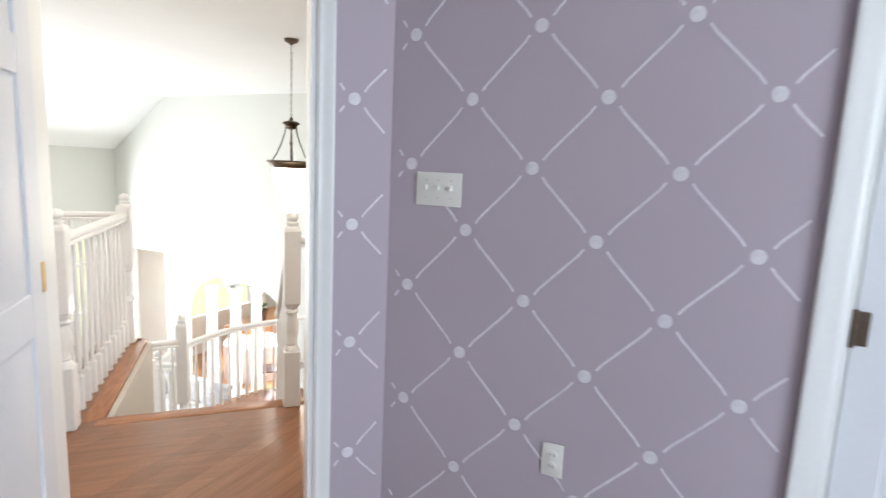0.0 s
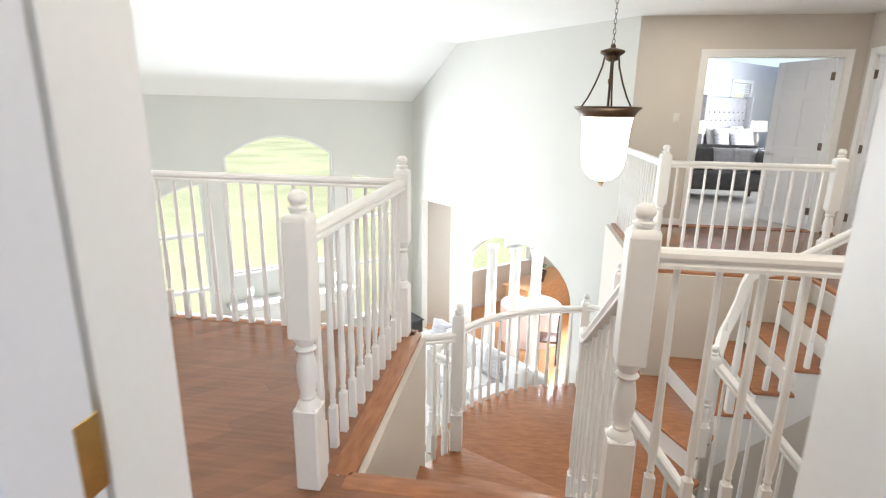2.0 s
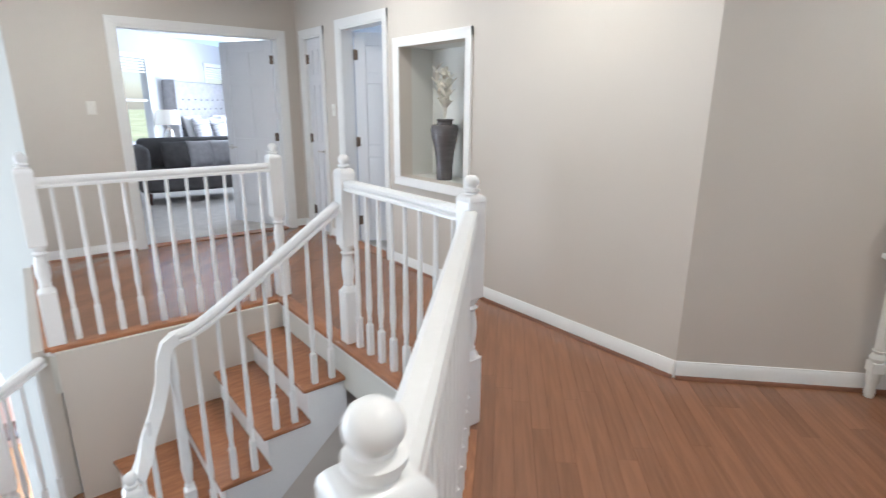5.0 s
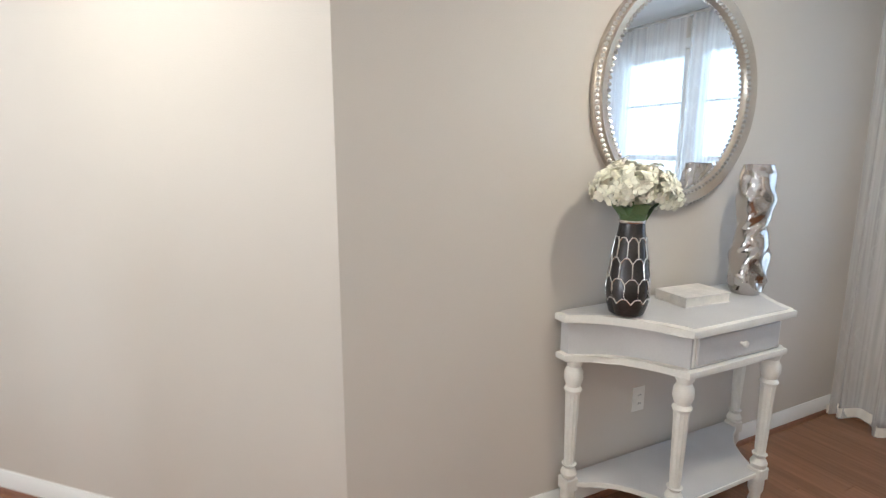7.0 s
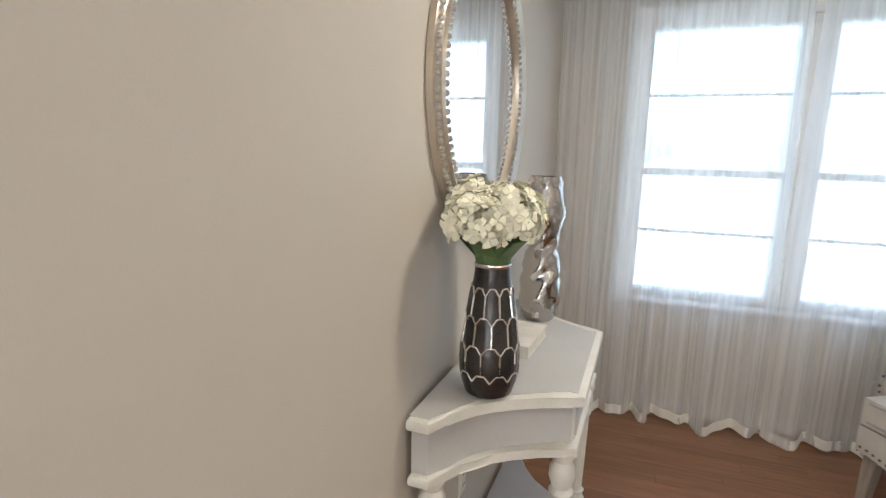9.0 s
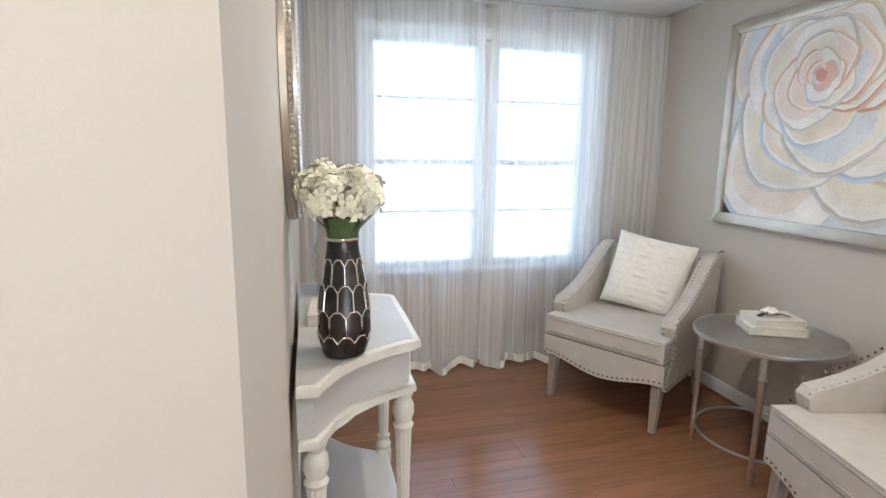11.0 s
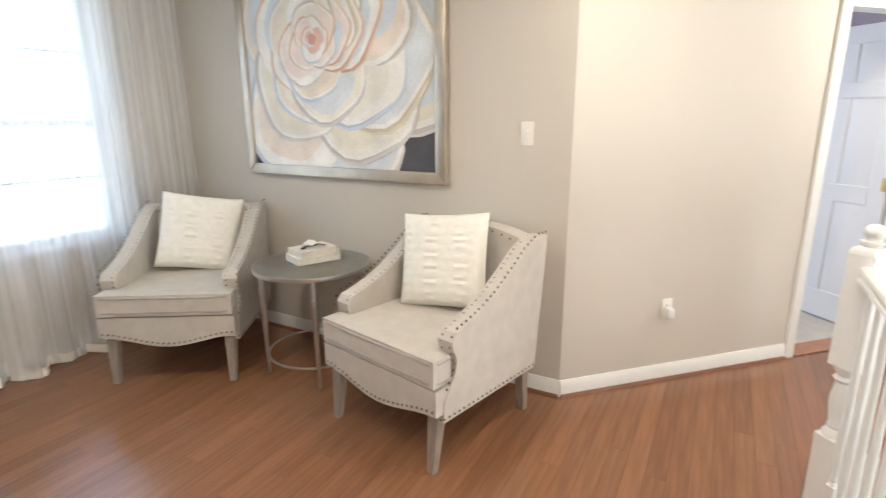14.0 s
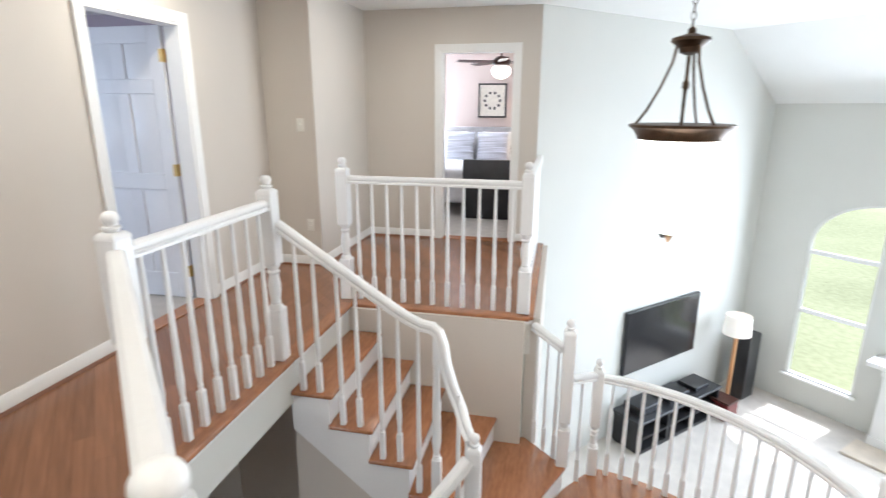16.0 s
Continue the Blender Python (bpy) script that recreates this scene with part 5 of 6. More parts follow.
def hydrangea():
    t = thing("hydrangea_bouquet", "bunch of cream white hydrangea heads in the charcoal vase", "flowers", on_console(1.06, -0.16) @ Matrix.Translation((0, 0, -0.030)))
    rnd = random.Random(8)
    for k, (x, y, z, r) in enumerate(((-0.085, 0.02, 0.50, 0.078), (0.03, -0.045, 0.51, 0.082), (0.09, 0.03, 0.495, 0.075), (0.0, 0.05, 0.535, 0.075), (-0.05, -0.045, 0.525, 0.07), (0.115, -0.035, 0.475, 0.06))):
        bm = bmesh.new()
        for i in range(85):
            u_, th = rnd.uniform(-0.55, 1), rnd.uniform(0, 6.283)
            s = math.sqrt(1 - u_ * u_)
            nrm = Vector((s * math.cos(th), s * math.sin(th), u_))
            c = nrm * r * rnd.uniform(0.88, 1.08)
            q = nrm.to_track_quat("Z", "Y").to_matrix().to_4x4()
            q = Matrix.Translation(c) @ q @ pose(0, 0, 0, rnd.uniform(-22, 22), rnd.uniform(-22, 22), rnd.uniform(0, 90))
            for j in range(4):
                a = math.pi / 2 * j
                e = 0.019
                vs = [Vector((0, 0, -0.003)), Vector((e * math.cos(a - 0.6), e * math.sin(a - 0.6), 0.002)), Vector((1.25 * e * math.cos(a), 1.25 * e * math.sin(a), 0.0)), Vector((e * math.cos(a + 0.6), e * math.sin(a + 0.6), 0.002))]
                bm.faces.new([bm.verts.new(q @ v) for v in vs])
        part("flower_head", bm, PETALW, t, "", pose(x, y, z))
        part("stem", sweep([(0.3 * x, 0.3 * y, 0.36), (x * 0.7, y * 0.7, 0.44), (x, y, z)], round_profile(0.004, 6)), LEAFG, t)
    part("foliage_sleeve", lathe([(0.036, 0.36), (0.043, 0.385), (0.049, 0.41), (0.056, 0.44), (0.040, 0.445), (0.001, 0.43)], 18), LEAFG, t, "green leaf sleeve under the blooms")
    for k in range(5):
        a = k * 1.3 + 0.4
        pts = [(0.02 * math.cos(a), 0.02 * math.sin(a), 0.385), (0.06 * math.cos(a), 0.06 * math.sin(a), 0.43), (0.085 * math.cos(a), 0.085 * math.sin(a), 0.455)]
        part("leaf", sweep(pts, [(-0.03, 0), (0, 0.003), (0.03, 0), (0, -0.002)]), LEAFG, t)


hydrangea()
sv = thing("silver_vase", "tall dimpled mirror-silver ceramic vase", "vase", on_console(1.76, -0.16))
b = lathe([(0.055, 0.0), (0.068, 0.02), (0.075, 0.10), (0.076, 0.18), (0.066, 0.245), (0.056, 0.28), (0.058, 0.31), (0.070, 0.37), (0.075, 0.42), (0.070, 0.49), (0.060, 0.545), (0.058, 0.555), (0.053, 0.553), (0.052, 0.50), (0.001, 0.48)], 40)
bmesh.ops.subdivide_edges(b, edges=[e for e in b.edges if abs(e.verts[0].co.z - e.verts[1].co.z) > 0.02], cuts=3)
for v in b.verts:
    if v.co.z < 0.54 and v.co.xy.length > 0.03:
        n1 = noise.noise(Vector((math.atan2(v.co.y, v.co.x) * 1.4, v.co.z * 14, 3.0)))
        a = math.atan2(v.co.y, v.co.x)
        d = 0.007 * math.sin(4 * a + 9 * math.sin(v.co.z * 12)) * math.sin(v.co.z * 26) + 0.004 * n1
        v.co.xy = v.co.xy * (1 + d / 0.07)
part("body", b, CHROME, sv)


def book(name, label, at, w_, d, h, cover=None, group=""):
    t = thing(name, label, "book", at, group)
    cover = cover or BOOKC
    part("page_block", box(-w_ / 2 + 0.004, -d / 2 + 0.005, 0.004, w_ / 2 - 0.002, d / 2 - 0.005, h - 0.004), PAPER, t)
    part("cover", box(-w_ / 2, -d / 2, 0, w_ / 2, d / 2, 0.004, 0.001), cover, t)
    part("cover", box(-w_ / 2, -d / 2, h - 0.004, w_ / 2, d / 2, h, 0.001), cover, t)
    part("spine", box(-w_ / 2 - 0.003, -d / 2, 0, -w_ / 2 + 0.002, d / 2, h, 0.0015), cover, t)
    return t


book("closed_book", "closed ivory book with a silver patterned cover", on_console(1.45, -0.14) @ pose(0, 0, 0, 0, 0, -4), 0.24, 0.165, 0.042)
# ---------------------------------------------------------------- armchairs, table and cushions in the bay
def armchair(at, label):
    t = thing("armchair", label, "armchair", at @ Matrix.Diagonal((1.03, 1.0, 1.0, 1.0)), "pair of nailhead armchairs")
    W_, D_ = 0.36, 0.33

    def prism_x(pts, x0, x1, bev, seg=3):
        b = loft([[Vector((x, y, z)) for y, z in pts] for x in (x0, x1)])
        bmesh.ops.bevel(b, geom=list(b.edges), offset=bev, segments=seg, profile=0.6, affect="EDGES")
        return b
    # seat rail with a curved apron
    front = []
    for k in range(13):
        s = k / 12
        front.append((-W_ + 2 * W_ * s, 0.225 + 0.045 * math.cos(math.pi * (2 * s - 1)) * -1 + 0.0))
    low = [(x, 0.255 - 0.03 * math.cos(math.pi * x / W_ / 1.0) * (1 if abs(x) < W_ else 1)) for x, _ in front]
    b = loft([[Vector((x, y, z)) for x, z in [(W_, 0.40), (-W_, 0.40)] + low] for y in (-D_, D_ + 0.045)])
    bmesh.ops.bevel(b, geom=[e for e in b.edges if e.calc_face_angle(0) > 0.8], offset=0.014, segments=2, profile=0.6, affect="EDGES")
    part("seat_frame", b, LINEN, t)
    # cushion, a little crowned
    tee = [(-0.283, -0.25), (0.283, -0.25), (0.283, 0.262), (0.352, 0.275), (0.352, D_ + 0.05), (-0.352, D_ + 0.05), (-0.352, 0.275), (-0.283, 0.262)]
    c = loft([[Vector((x, y, z)) for x, y in tee] for z in (0.410, 0.530)])
    bmesh.ops.bevel(c, geom=[e for e in c.edges if e.calc_face_angle(0) > 0.8], offset=0.036, segments=4, profile=0.55, affect="EDGES")
    cu = part("seat_cushion", c, LINEN, t)
    for z in (0.428, 0.512):
        loop = [(0.283, 0.27, z), (0.346, 0.279, z), (0.353, 0.29, z), (0.353, D_ + 0.02, z), (0.325, D_ + 0.051, z), (-0.325, D_ + 0.051, z), (-0.353, D_ + 0.02, z), (-0.353, 0.29, z), (-0.346, 0.279, z), (-0.283, 0.27, z)]
        part("piping", sweep(loop, round_profile(0.005, 6)), PIPING, cu)
    # arched backrest
    outl = [(-W_, 0.40)] + [(W_ * -math.cos(math.pi * k / 16), 0.85 + 0.085 * math.sin(math.pi * k / 16) ** 1.3) for k in range(17)] + [(W_, 0.40)]
    b = loft([[Vector((x, y - 0.16 * (z - 0.4), z)) for x, z in outl] for y in (-D_ - 0.0, -D_ + 0.10)])
    bmesh.ops.bevel(b, geom=[e for e in b.edges if e.calc_face_angle(0) > 0.9], offset=0.02, segments=3, profile=0.6, affect="EDGES")
    part("backrest", b, LINEN, t)
    # sloping arms that sweep up to the back
    top = [(0.300, 0.38), (0.258, 0.45), (0.250, 0.50), (0.272, 0.545), (0.280, 0.585), (0.255, 0.618), (0.20, 0.632), (0.11, 0.660), (0.0, 0.71), (-0.12, 0.785), (-0.23, 0.865), (-0.33, 0.91), (-0.42, 0.908)]
    side = [(-0.42, 0.908), (-0.345, 0.245), (0.335, 0.245), (0.330, 0.33)] + top[:-1]
    nm = lathe([(0.0062, 0), (0.0055, 0.0022), (0.0025, 0.0042)], 8)
    nails_me = nm
    for s in (-1, 1):
        b = loft([[Vector((x, y, z)) for y, z in side] for x in (s * 0.285, s * 0.365)])
        bmesh.ops.bevel(b, geom=[e for e in b.edges if e.calc_face_angle(0) > 0.9], offset=0.014, segments=2, profile=0.6, affect="EDGES")
        arm = part("armrest", b, LINEN, t)
        nb = bmesh.new()
        path = [Vector((0, y, z)) for y, z in [(0.333, 0.27), (0.328, 0.33)] + top]
        acc, step = 0.0, 0.030
        for a, c_ in zip(path, path[1:]):
            L = (c_ - a).length
            while acc < L:
                p = a.lerp(c_, acc / L)
                d = (c_ - a).normalized()
                inn = Vector((0, d.z, -d.y)) * (-1)
                q = p + inn * -0.020
                if not (q.z > 0.3 and q.y > 0.33):
                    merge(nb, lathe([(0.0065, 0), (0.0058, 0.0022), (0.0025, 0.0042)], 8), Matrix.Translation((s * 0.3655, q.y, q.z)) @ pose(0, 0, 0, 0, 90 * s, 0))
                f_ = p
                if f_.y > -0.36:
                    merge(nb, lathe([(0.0060, 0), (0.0053, 0.002), (0.0025, 0.004)], 8), Matrix.Translation((s * 0.302, p.y, p.z)) @ Vector((0, -d.z, d.y)).to_track_quat("Z", "Y").to_matrix().to_4x4())
                acc += step
            acc -= L
        for k in range(22):
            y = -0.33 + 0.66 * k / 21
            merge(nb, lathe([(0.0062, 0), (0.0055, 0.0022), (0.0025, 0.0042)], 8), Matrix.Translation((s * 0.3655, y, 0.262)) @ pose(0, 0, 0, 0, 90 * s, 0))
        tagged(part("nailhead_trim", nb, NAIL, arm, "bronze nailhead trim"), kind="stuff")
    nb = bmesh.new()
    for k in range(25):
        x = -W_ + 0.02 + (2 * W_ - 0.04) * k / 24
        z = 0.275 - 0.03 * math.cos(math.pi * x / W_)
        merge(nb, lathe([(0.0062, 0), (0.0055, 0.0022), (0.0025, 0.0042)], 8), Matrix.Translation((x, D_ + 0.0455, z)) @ pose(0, 0, 0, -90))
    for k in range(17):
        a = math.pi * (k + 0.5) / 17
        x, z = (W_ - 0.02) * -math.cos(a), 0.832 + 0.085 * math.sin(a) ** 1.3
        merge(nb, lathe([(0.006, 0), (0.0053, 0.002), (0.0025, 0.004)], 8), Matrix.Translation((x, -D_ + 0.1005 - 0.16 * (z - 0.4), z)) @ pose(0, 0, 0, -90))
    tagged(part("nailhead_trim", nb, NAIL, t, "bronze nailhead trim"), kind="stuff")
    for x, y in ((-0.315, 0.32), (0.315, 0.32), (-0.315, -0.30), (0.315, -0.30)):
        lean = 0.03 * (1 if y > 0 else -1)
        b = loft([[Vector((x + k * a, y + lean * (1 - h) + k * c_, z)) for a, c_ in ((-1, -1), (1, -1), (1, 1), (-1, 1))] for k, z, h in ((0.016, 0.0, 0), (0.027, 0.26, 1))])
        part("leg", b, LEGW, t)
    return t


def seat_pose(cx, cy, face):
    return pose(cx, cy, 0, 0, 0, face - 90)


chR = seat_pose(3.715, 2.875, 31)
chL = seat_pose(4.945, 1.79, 76)
armchair(chR, "oatmeal linen armchair with bronze nailheads, nearer the hall")
armchair(chL, "oatmeal linen armchair with bronze nailheads, beside the curtain")


def cushion(name, label, at, s=0.43, material=None, thick=0.13, ribs=True, category="cushion"):
    t = thing(name, label, category, at)
    n = 28
    b = bmesh.new()
    for sgn in (-1, 1):
        g = []
        for j in range(n + 1):
            row = []
            for i in range(n + 1):
                u_, v_ = 2 * i / n - 1, 2 * j / n - 1
                edge = max(0.0, (1 - u_ ** 4)) ** 0.5 * max(0.0, (1 - v_ ** 4)) ** 0.5
                pin = 1 - 0.05 * (1 - abs(u_) ** 2) * abs(v_) ** 3
                x = s / 2 * u_ * (1 - 0.05 * (1 - v_ * v_))
                z = s / 2 * v_ * (1 - 0.05 * (1 - u_ * u_))
                y = sgn * thick / 2 * edge
                if ribs:
                    y += sgn * 0.006 * edge * math.sin(34 * v_ + 2.2 * noise.noise(Vector((u_ * 2.2, v_ * 2, sgn)))) * (0.6 + 0.4 * math.sin(9 * u_))
                y += 0.01 * noise.noise(Vector((u_ * 1.5, v_ * 1.5, 5))) * edge
                row.append(b.verts.new((x, y, z + s / 2)))
            g.append(row)
        for j in range(n):
            for i in range(n):
                b.faces.new((g[j][i], g[j][i + 1], g[j + 1][i + 1], g[j + 1][i]))
    bmesh.ops.remove_doubles(b, verts=b.verts, dist=0.0015)
    part("cover", b, material or FUR, t)
    return t


cushion("throw_pillow", "ivory ribbed plush throw pillow leaning on the armchair back", chR @ pose(0.01, -0.08, 0.535, 17, 5, 16), 0.48)
cushion("throw_pillow", "ivory ribbed plush throw pillow leaning on the armchair back", chL @ pose(0.0, -0.09, 0.535, 20, -9, 12), 0.48)

tb = thing("side_table", "round glass side table with nickel legs and ring stretcher", "side table", pose(4.235, 2.19, 0, 0, 0, 42))
TH = 0.655
part("rim", lathe([(0.315, TH - 0.022), (0.330, TH - 0.022), (0.332, TH - 0.010), (0.330, TH), (0.322, TH), (0.315, TH - 0.006)], 48), NICKEL, tb)
part("glass_top", lathe([(0.318, TH - 0.008), (0.318, TH - 0.001), (0.001, TH)], 48), TGLASS, tb)
for k in range(4):
    a = math.pi / 4 + math.pi / 2 * k
    b = lathe([(0.008, 0.0), (0.011, 0.02), (0.012, 0.12), (0.018, 0.48), (0.020, 0.50), (0.017, 0.51), (0.021, 0.52), (0.017, 0.53), (0.02, TH - 0.02)], 14, None, pose(0.285 * math.cos(a), 0.285 * math.sin(a), 0))
    part("leg", b, NICKEL, tb)
ring = [(0.278 * math.cos(2 * math.pi * i / 48), 0.278 * math.sin(2 * math.pi * i / 48), 0.125) for i in range(48)]
part("ring_stretcher", sweep(ring, round_profile(0.007, 8), closed=True), NICKEL, tb)
bt = pose(4.225, 2.13, TH, 0, 0, 20)
book("stacked_book", "pale linen book stacked on the glass side table", bt, 0.26, 0.19, 0.040, group="books on the side table")
book("stacked_book", "pale linen book stacked on the glass side table", bt @ pose(0.0, 0.0, 0.040, 0, 0, 7), 0.23, 0.17, 0.036, group="books on the side table")
orn = thing("flower_ornament", "small white flower ornament with dark leaves on the books", "ornament", bt @ pose(0.01, 0, 0.076))
b = bmesh.new()
for k in range(14):
    a = k * 2.4
    r_ = 0.004 + 0.0018 * k
    q = pose(r_ * math.cos(a), r_ * math.sin(a), 0.026 - 0.0012 * k, 60 - 3 * k, 0, math.degrees(a) + 90)
    merge(b, lathe([(0.001, 0), (0.010, 0.006), (0.014, 0.014), (0.010, 0.018)], 8), q)
part("flower", b, FUR, orn)
for k in range(3):
    a = 0.6 + k * 2.1
    part("leaf", sweep([(0.02 * math.cos(a), 0.02 * math.sin(a), 0.008), (0.05 * math.cos(a), 0.05 * math.sin(a), 0.016), (0.085 * math.cos(a), 0.085 * math.sin(a), 0.008)], [(-0.014, 0), (0, 0.004), (0.014, 0), (0, -0.003)]), NAIL, orn)

# niche vase with silver leaves
nv = thing("niche_vase", "tall grey glazed vase standing in the wall niche", "vase", m_e @ Matrix.Translation((2.34, 0.17, 0.79)))
part("body", lathe([(0.062, 0), (0.066, 0.02), (0.066, 0.10), (0.078, 0.22), (0.105, 0.34), (0.115, 0.40), (0.100, 0.435), (0.062, 0.445), (0.060, 0.46), (0.072, 0.475), (0.066, 0.478), (0.05, 0.46), (0.001, 0.44)], 32), GREYV, nv)
br = thing("leaf_spray", "spray of pale silver artificial leaves in the niche vase", "dried stems", m_e @ Matrix.Translation((2.34, 0.17, 0.79)))
LEAFP = mat("pale_silver_leaf", (0.74, 0.71, 0.62), 0.4, 0.2, var=0.15, scale=20)
lr = random.Random(4)
for k in range(6):
    a, lean = k * 1.05, lr.uniform(0.03, 0.11)
    pts = [(0, 0, 0.45), (lean * 0.4 * math.cos(a), lean * 0.3 * math.sin(a), 0.62), (lean * math.cos(a), lean * 0.7 * math.sin(a), 0.78 + 0.10 * lr.random())]
    part("stem", sweep(pts, round_profile(0.003, 5)), LEAFP, br)
    for j in range(9):
        s = 0.35 + 0.65 * j / 8
        p = Vector(pts[0]).lerp(Vector(pts[2]), s)
        d = Vector((math.cos(a + j * 2.0), math.sin(a + j * 2.0) * 0.7, 0.9)).normalized()
        part("leaf", sweep([p, p + d * 0.034, p + d * 0.072], [(-0.014, 0), (0, 0.003), (0.014, 0), (0, -0.002)]), LEAFP, br)


# ---------------------------------------------------------------- living room below
def lr(u, v, z=0.0, turn=0.0):
    p = uv(u, v)
    return pose(p.x, p.y, LRZ + z, 0, 0, 45 + turn)


# window joinery on the window wall (x along the wall, y outwards)
def lr_window(name, loop, label, rails, sill):
    t = thing(name, label, "window", m_w, kind="structure")
    ring3 = [Vector((x, 0.06, z)) for x, z in loop]
    part("window_frame", sweep(ring3, [(-0.03, -0.04), (0.03, -0.04), (0.03, 0.04), (-0.03, 0.04)], Vector((0, 1, 0)), closed=True), TRIMW, t)
    xs = [x for x, z in loop]
    for z in rails:
        part("sash_rail", box(min(xs), 0.04, z - 0.03, max(xs), 0.09, z + 0.03), TRIMW, t)
    b = bmesh.new()
    b.faces.new([b.verts.new((x, 0.075, z)) for x, z in loop])
    g = part("pane", b, GLASS, t)
    g.visible_shadow = False
    part("window_sill", box(min(xs) - 0.05, -0.06, sill - 0.03, max(xs) + 0.05, 0.02, sill, 0.005), TRIMW, t)


lr_window("window_2", quarter_l, "tall white window with a quarter-arched top", (-0.62, -1.55), -2.62)
lr_window("window_3", big, "wide white arched window above the fireplace", (), -1.35)
lr_window("window_4", quarter_r, "tall white window with a quarter-arched top", (-0.62, -1.55), -2.62)

fp = thing("fireplace", "white painted fireplace with mantel and dark firebox", "fireplace", m_w @ Matrix.Translation((wc, 0, LRZ)))
for s in (-1, 1):
    x0, x1 = sorted((s * 0.58, s * 0.92))
    part("pilaster", box(x0, -0.32, 0.06, x1, -0.005, 1.16, 0.008), WHITE, fp)
    part("plinth", box(x0 - 0.02, -0.34, 0.0, x1 + 0.02, -0.005, 0.16, 0.008), WHITE, fp)
    part("capital", box(x0 - 0.02, -0.345, 1.06, x1 + 0.02, -0.005, 1.14, 0.01), WHITE, fp)
part("frieze", box(-0.92, -0.30, 0.86, 0.92, -0.005, 1.18, 0.006), WHITE, fp)
part("mantel_shelf", box(-1.10, -0.44, 1.18, 1.10, -0.005, 1.25, 0.012, 2), WHITE, fp)
part("surround", box(-0.58, -0.20, 0.0, -0.42, -0.01, 0.86), STONE, fp)
part("surround", box(0.42, -0.20, 0.0, 0.58, -0.01, 0.86), STONE, fp)
part("surround", box(-0.42, -0.20, 0.70, 0.42, -0.01, 0.86), STONE, fp)
part("firebox", box(-0.42, -0.12, 0.0, 0.42, -0.01, 0.70), DARKB, fp)
part("hearth", box(-1.05, -0.85, 0.0, 1.05, -0.345, 0.04, 0.008), STONE, fp)
for k, x in enumerate((-0.75, 0.78)):
    t = thing("glass_candlestick", "clear glass candlestick on the mantel", "candlestick", m_w @ Matrix.Translation((wc + x, -0.22, LRZ + 1.25)), "mantel candlesticks")
    part("base", lathe([(0.05, 0), (0.048, 0.01), (0.012, 0.03), (0.016, 0.08), (0.01, 0.10), (0.045, 0.14), (0.05, 0.26), (0.046, 0.262)], 18), TGLASS, t)

tv = thing("television", "large black flat television on the wall", "television", along(G2, K2) @ Matrix.Translation((2.55, 0, -1.68)))
part("bezel", box(-0.82, -0.07, -0.47, 0.82, -0.012, 0.47, 0.006), BLACK, tv)
part("screen", box(-0.805, -0.073, -0.455, 0.805, -0.069, 0.455), SCREEN, tv)
part("wall_bracket", box(-0.2, -0.012, -0.2, 0.2, -0.001, 0.2), BLACK, tv)
ms = thing("media_stand", "low black media stand with electronics under the television", "media stand", along(G2, K2) @ Matrix.Translation((2.5, -0.32, LRZ)))
part("top", box(-0.95, -0.24, 0.46, 0.95, 0.24, 0.50, 0.008), BLACK, ms)
part("shelf", box(-0.90, -0.22, 0.22, 0.90, 0.22, 0.25), BLACK, ms)
part("base", box(-0.90, -0.22, 0.0, 0.90, 0.22, 0.05), BLACK, ms)
for x in (-0.9, -0.3, 0.3, 0.9):
    part("upright", box(x - 0.02, -0.22, 0.05, x + 0.02, 0.22, 0.46), BLACK, ms)
for x, w_, h in ((-0.6, 0.2, 0.12), (0.05, 0.22, 0.09), (0.6, 0.16, 0.06)):
    t = thing("media_box", "black electronics box on the media stand", "electronics", along(G2, K2) @ Matrix.Translation((2.5 + x, -0.30, LRZ + 0.50)), "electronics on the media stand")
    part("case", box(-w_, -0.15, 0, w_, 0.15, h, 0.006), BLACK, t)
    part("front_panel", box(-w_ + 0.02, -0.153, 0.02, w_ - 0.02, -0.149, h - 0.02), SCREEN, t)
fl = thing("floor_lamp", "wooden floor lamp with a white drum shade", "floor lamp", lr(2.98, -8.9))
part("base", lathe([(0.15, 0), (0.15, 0.02), (0.03, 0.035)], 24), WARMW, fl)
part("post", lathe([(0.03, 0.03), (0.03, 1.22), (0.015, 1.25), (0.012, 1.40)], 14), WARMW, fl)
part("shade", lathe([(0.20, 1.20), (0.18, 1.50), (0.176, 1.50), (0.196, 1.20)], 28), SHADE, fl, "white drum shade")
sp = thing("tower_speaker", "tall dark wood tower loudspeaker", "loudspeaker", lr(2.95, -9.35))
part("cabinet", box(-0.12, -0.16, 0.0, 0.12, 0.16, 1.10, 0.008), BLACK, sp)
part("grille", box(-0.10, 0.161, 0.08, 0.10, 0.17, 1.05, 0.004), GREYUP, sp)
rb = thing("storage_box", "small dark red wooden box on the floor", "box", lr(3.15, -8.5))
part("body", box(-0.14, -0.14, 0, 0.14, 0.14, 0.28, 0.008), mat("dark_red_wood", (0.14, 0.02, 0.02), 0.4, var=0.3), rb)
part("lid", box(-0.15, -0.15, 0.28, 0.15, 0.15, 0.31, 0.006), DARKW, rb)
cab = thing("black_cabinet", "black glossy cube cabinet beside the window", "cabinet", lr(7.5, -9.1))
part("body", box(-0.32, -0.26, 0.03, 0.32, 0.26, 0.50, 0.02, 2), BLACK, cab)
part("top", box(-0.34, -0.28, 0.50, 0.34, 0.28, 0.53, 0.008), BLACK, cab)
